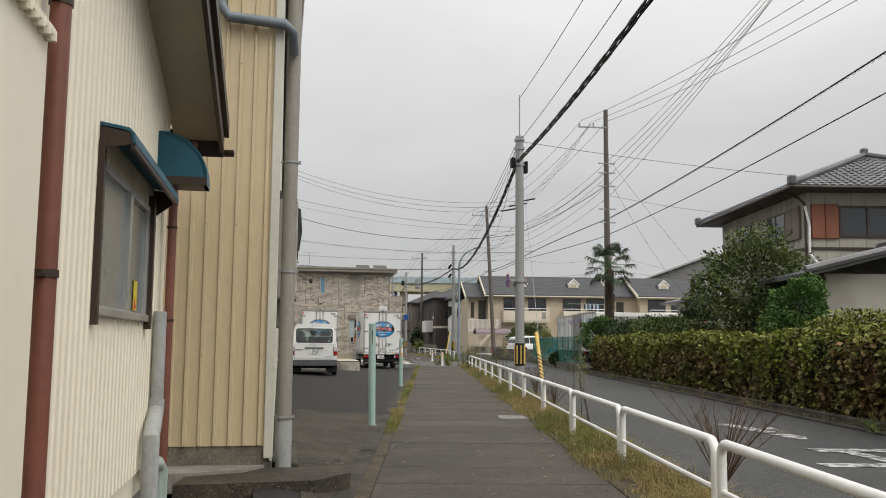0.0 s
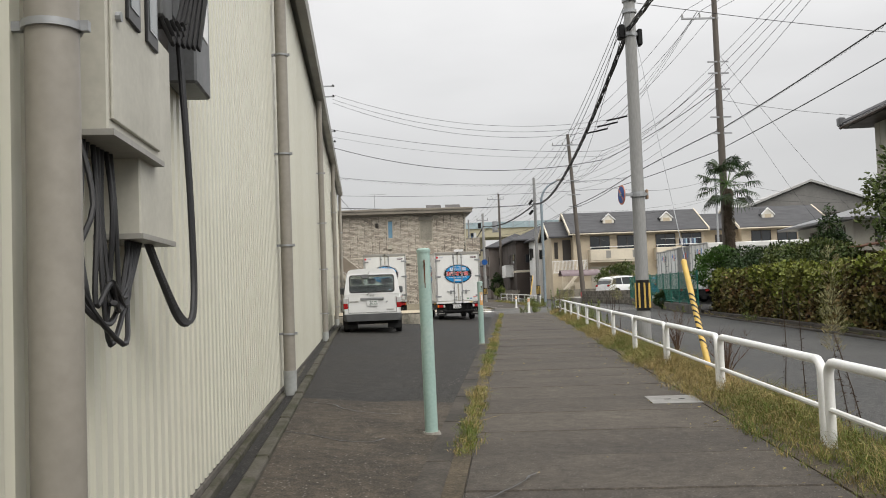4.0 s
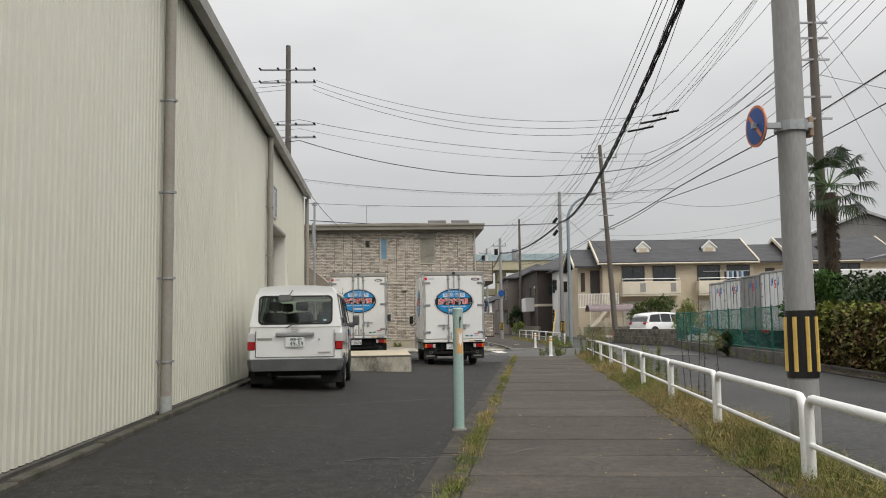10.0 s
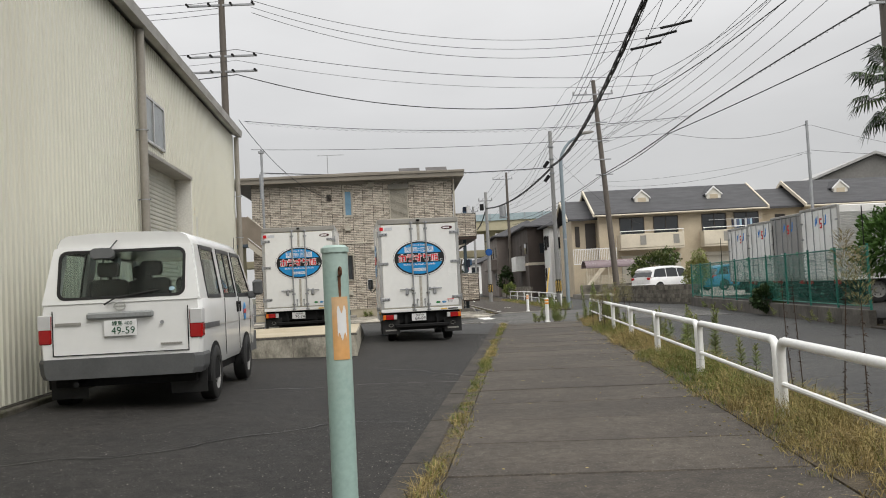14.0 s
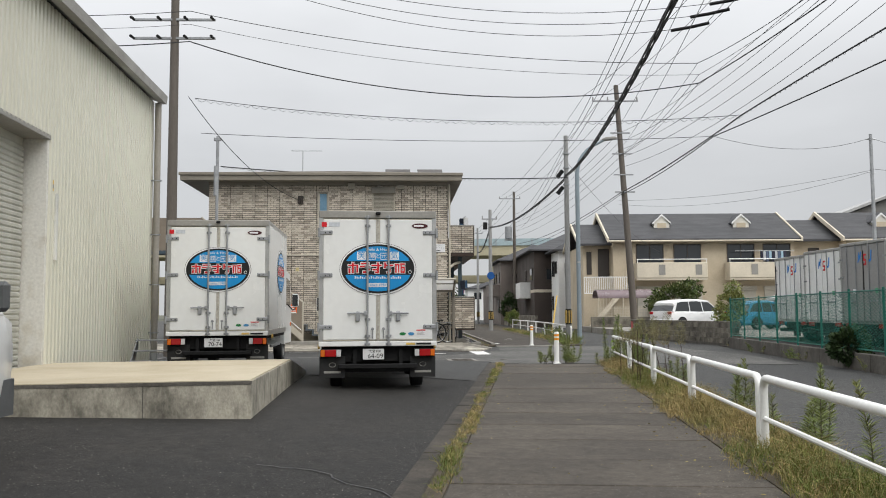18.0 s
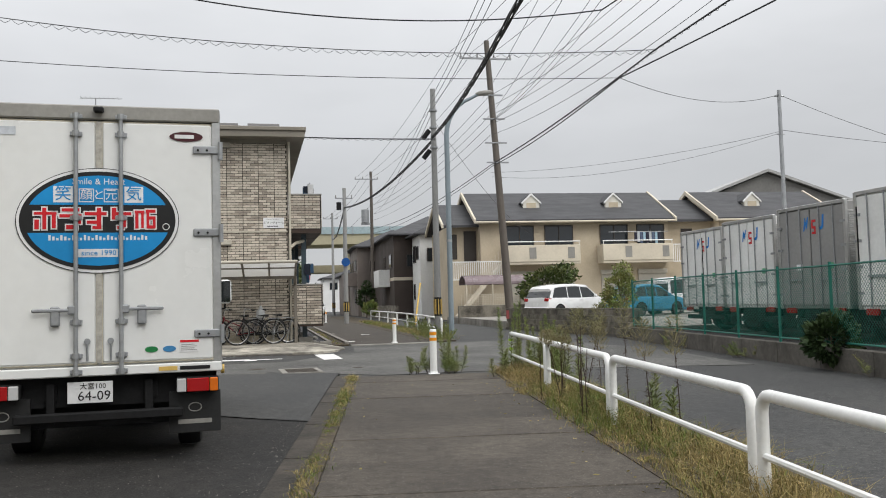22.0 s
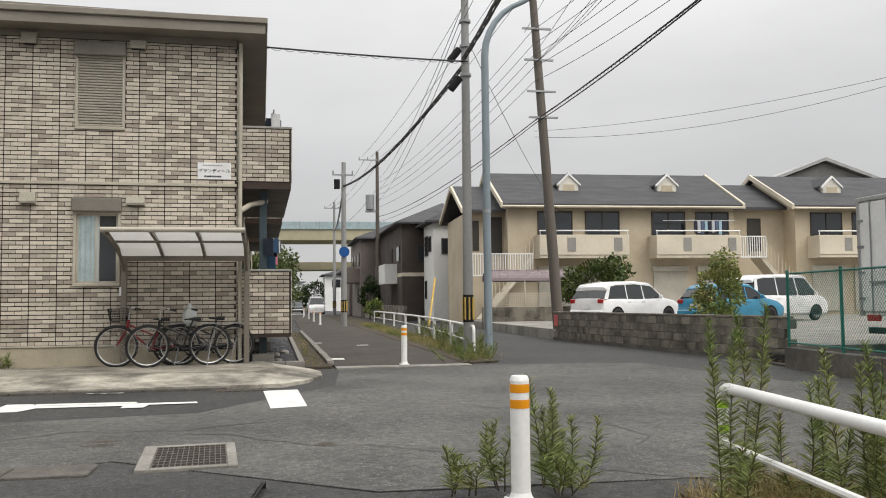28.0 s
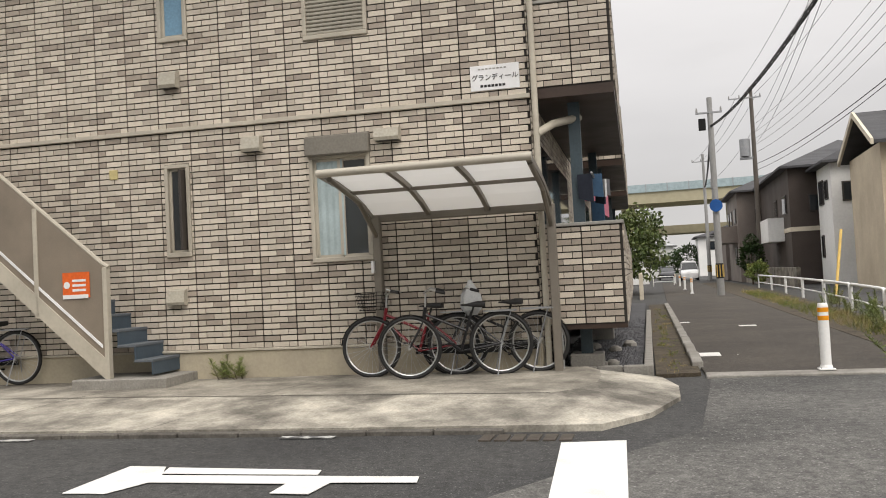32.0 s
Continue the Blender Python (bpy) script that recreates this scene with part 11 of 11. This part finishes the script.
for k, (x, y, a, ln) in enumerate(((-0.45, 16.1, 0.02, 1.5), (-0.55, 14.2, -0.05, 1.4), (-0.3, 9.6, 0.1, 0.9), (0.25, 8.7, 1.45, 4.5), (-0.3, 10.9, 0.9, 1.2))):
    crack(x, y, a, ln, 20 + k, lambda x, y: lot_z(x, y) + 0.0155)
for k, (x, y, a, ln) in enumerate(((0.6, 33.0, 0.3, 3.2), (-0.4, 28.5, 0.15, 4.0), (1.2, 24.0, 0.6, 2.5), (2.2, 35.5, 0.1, 2.0))):
    crack(x, y, a, ln, 30 + k, lambda x, y: lot_z(x, y) + 0.010)
# worn paler asphalt at the mouth of the car park
g, nn = Geo(), 18
pts = []
for j in range(nn + 1):
    y = 44.6 + 5.95 * j / nn
    edge, inner = 0.121 * y - 0.88, 1.3 - 0.16 * j + 0.25 * math.sin(j * 1.3)
    for i in range(7):
        x = inner + (edge - inner) * i / 6
        yy = y + (0.35 * math.sin(i * 1.9) if j == 0 else 0)
        pts.append((x, yy, lot_z(x, yy) + 0.012))
g.add(pts, [(j * 7 + i, j * 7 + i + 1, (j + 1) * 7 + i + 1, (j + 1) * 7 + i) for j in range(nn) for i in range(6)])
solo("asphalt_patch", g, ASPHALT, pose(0, 0, 0), "worn paler asphalt at the car park mouth", "paving", kind="structure")
gr_ = random.Random(66)
g = Geo()
for k in range(2600):
    y = gr_.uniform(8.0, 50.0)
    edge, wall = 0.121 * y - 0.9, -0.15 - 0.0507 * (y - 8.8)
    x = gr_.uniform(wall, edge) if gr_.random() < 0.7 else edge - abs(gr_.gauss(0, 0.12))
    r, z = gr_.uniform(0.002, 0.006), lot_z(x, y) + 0.010
    g.add([(x - r, y, z), (x, y - r, z), (x + r, y, z), (x, y + r, z), (x + r * 0.2, y, z + r)], [(0, 1, 4), (1, 2, 4), (2, 3, 4), (3, 0, 4)])
solo("grit", g, CONCRETE, pose(0, 0, 0), "pale grit and small stones lying on the asphalt", "grit", kind="stuff")

# ---- brick tiles of the flats ----
TILE_L, TILE_H, TILE_J, TILE_D = 0.2275, 0.0775, 0.0155, 0.016
TILES = [mat("tile_cream", (0.53, 0.475, 0.395), 0.6, var=0.10, s1=7, s2=90, bump=0.25, c2=(0.50, 0.445, 0.37), rnd=0.07, isl=0.09),
         mat("tile_beige", (0.45, 0.398, 0.33), 0.6, var=0.10, s1=7, s2=90, bump=0.25, c2=(0.42, 0.375, 0.31), rnd=0.08, isl=0.10),
         mat("tile_taupe", (0.335, 0.285, 0.232), 0.6, var=0.10, s1=7, s2=90, bump=0.25, c2=(0.28, 0.245, 0.205), rnd=0.08, isl=0.10)]


def courses(x0, x1, z0, z1, start=0.0):
    """Running bond cut into panels two tiles wide: yields left, right, low, high of each tile."""
    row, z = 0, z0
    while z + TILE_H * 0.5 < z1:
        top = min(z + TILE_H, z1)
        x, k = x0 - start, 0
        while x < x1:
            seam = 0.005 if k % 2 else 0.002
            cutsx = [0, 1, 2] if row % 2 else [0, 0.5, 1.5, 2]
            for a, b in zip(cutsx, cutsx[1:]):
                p, q = x + a * TILE_L, x + b * TILE_L - 0.009
                p += seam if a == 0 else 0
                q -= seam if b == 2 else 0
                p, q = max(p, x0), min(q, x1)
                if q - p > 0.03:
                    yield p, q, z, top - TILE_J
            x += 2 * TILE_L
            k += 1
        row, z = row + 1, z + TILE_H


def shade(r, x, z, dull=0.0):
    """Which of the three glazes a tile has; they gather in loose patches."""
    v = dull + r.random() + 0.28 * noise.noise((x * 2.3, z * 3.1, 1.7))
    return 0 if v < 0.52 else 1 if v < 0.78 else 2


tr = random.Random(21)
blocked = [(a - 0.055, b + 0.055, c - 0.065, d + (0.30 if k in ("low", "shut") else 0.06)) for k, (a, b, c, d) in OPEN.items()]
joined = [Geo(), Geo(), Geo()]
single, shared = 0, {}
for za, zb in ((0.535, 3.40), (3.455, 6.06)):
    for p, q, lo, hi in courses(-FL_W, -0.005, za, zb, 0.11):
        pieces = [(p, q, lo, hi)]
        for a, b, c, d in blocked:
            cut = []
            for p_, q_, l_, h_ in pieces:
                if h_ <= c or l_ >= d or q_ <= a or p_ >= b:
                    cut.append((p_, q_, l_, h_))
                else:
                    cut += [(p_, a, l_, h_), (b, q_, l_, h_), (max(p_, a), min(q_, b), l_, c), (max(p_, a), min(q_, b), d, h_)]
            pieces = [w for w in cut if w[1] - w[0] > 0.015 and w[3] - w[2] > 0.008]
        for s, e, lo, hi in pieces:
            k = shade(tr, s, lo)
            deep = TILE_D + tr.uniform(-0.002, 0.002)
            if single < 300 and s > -4.5 and lo < 2.2:
                key = (round(e - s, 3), round(hi - lo, 4), k)
                if key not in shared:
                    shared[key] = Geo().box(0, e - s, -TILE_D, 0.004, 0, hi - lo, 0.0025).mesh("brick", TILES[k])
                part("brick", shared[key], TILES[k], flats, m=pose(s, TILE_D - deep, lo))
                single += 1
            else:
                joined[k].box(s, e, -deep, 0.004, lo, hi)
# balcony fronts and outer sides
for y0, y1 in ((0.0, 5.4), (7.2, 12.6), (14.4, 19.8)):
    for lo_, hi_ in ((3.52, 4.52), (0.68, 1.83)):
        for p, q, lo, hi in courses(0.07, 0.99, lo_, hi_):
            joined[shade(tr, p, lo, 0.3)].box(p, q, y0 - TILE_D, y0 + 0.003, lo, hi)
        for p, q, lo, hi in courses(y0 + 0.01, y1 + 0.14, lo_, hi_):
            joined[shade(tr, p, lo, 0.3)].box(0.997, 1.0 + TILE_D, p, q, lo, hi)
for lo_, hi_ in ((0.55, 3.4), (3.46, 6.05)):
    for p, q, lo, hi in courses(0.0, 26, lo_, hi_):
        joined[shade(tr, p, lo)].box(-0.003, TILE_D, p, q, lo, hi)
for g, m_, l_ in zip(joined, TILES, ("cream", "beige", "taupe")):
    part("brick_tiles", g, m_, flats, f"{l_} brick tiles in running bond", kind="stuff")
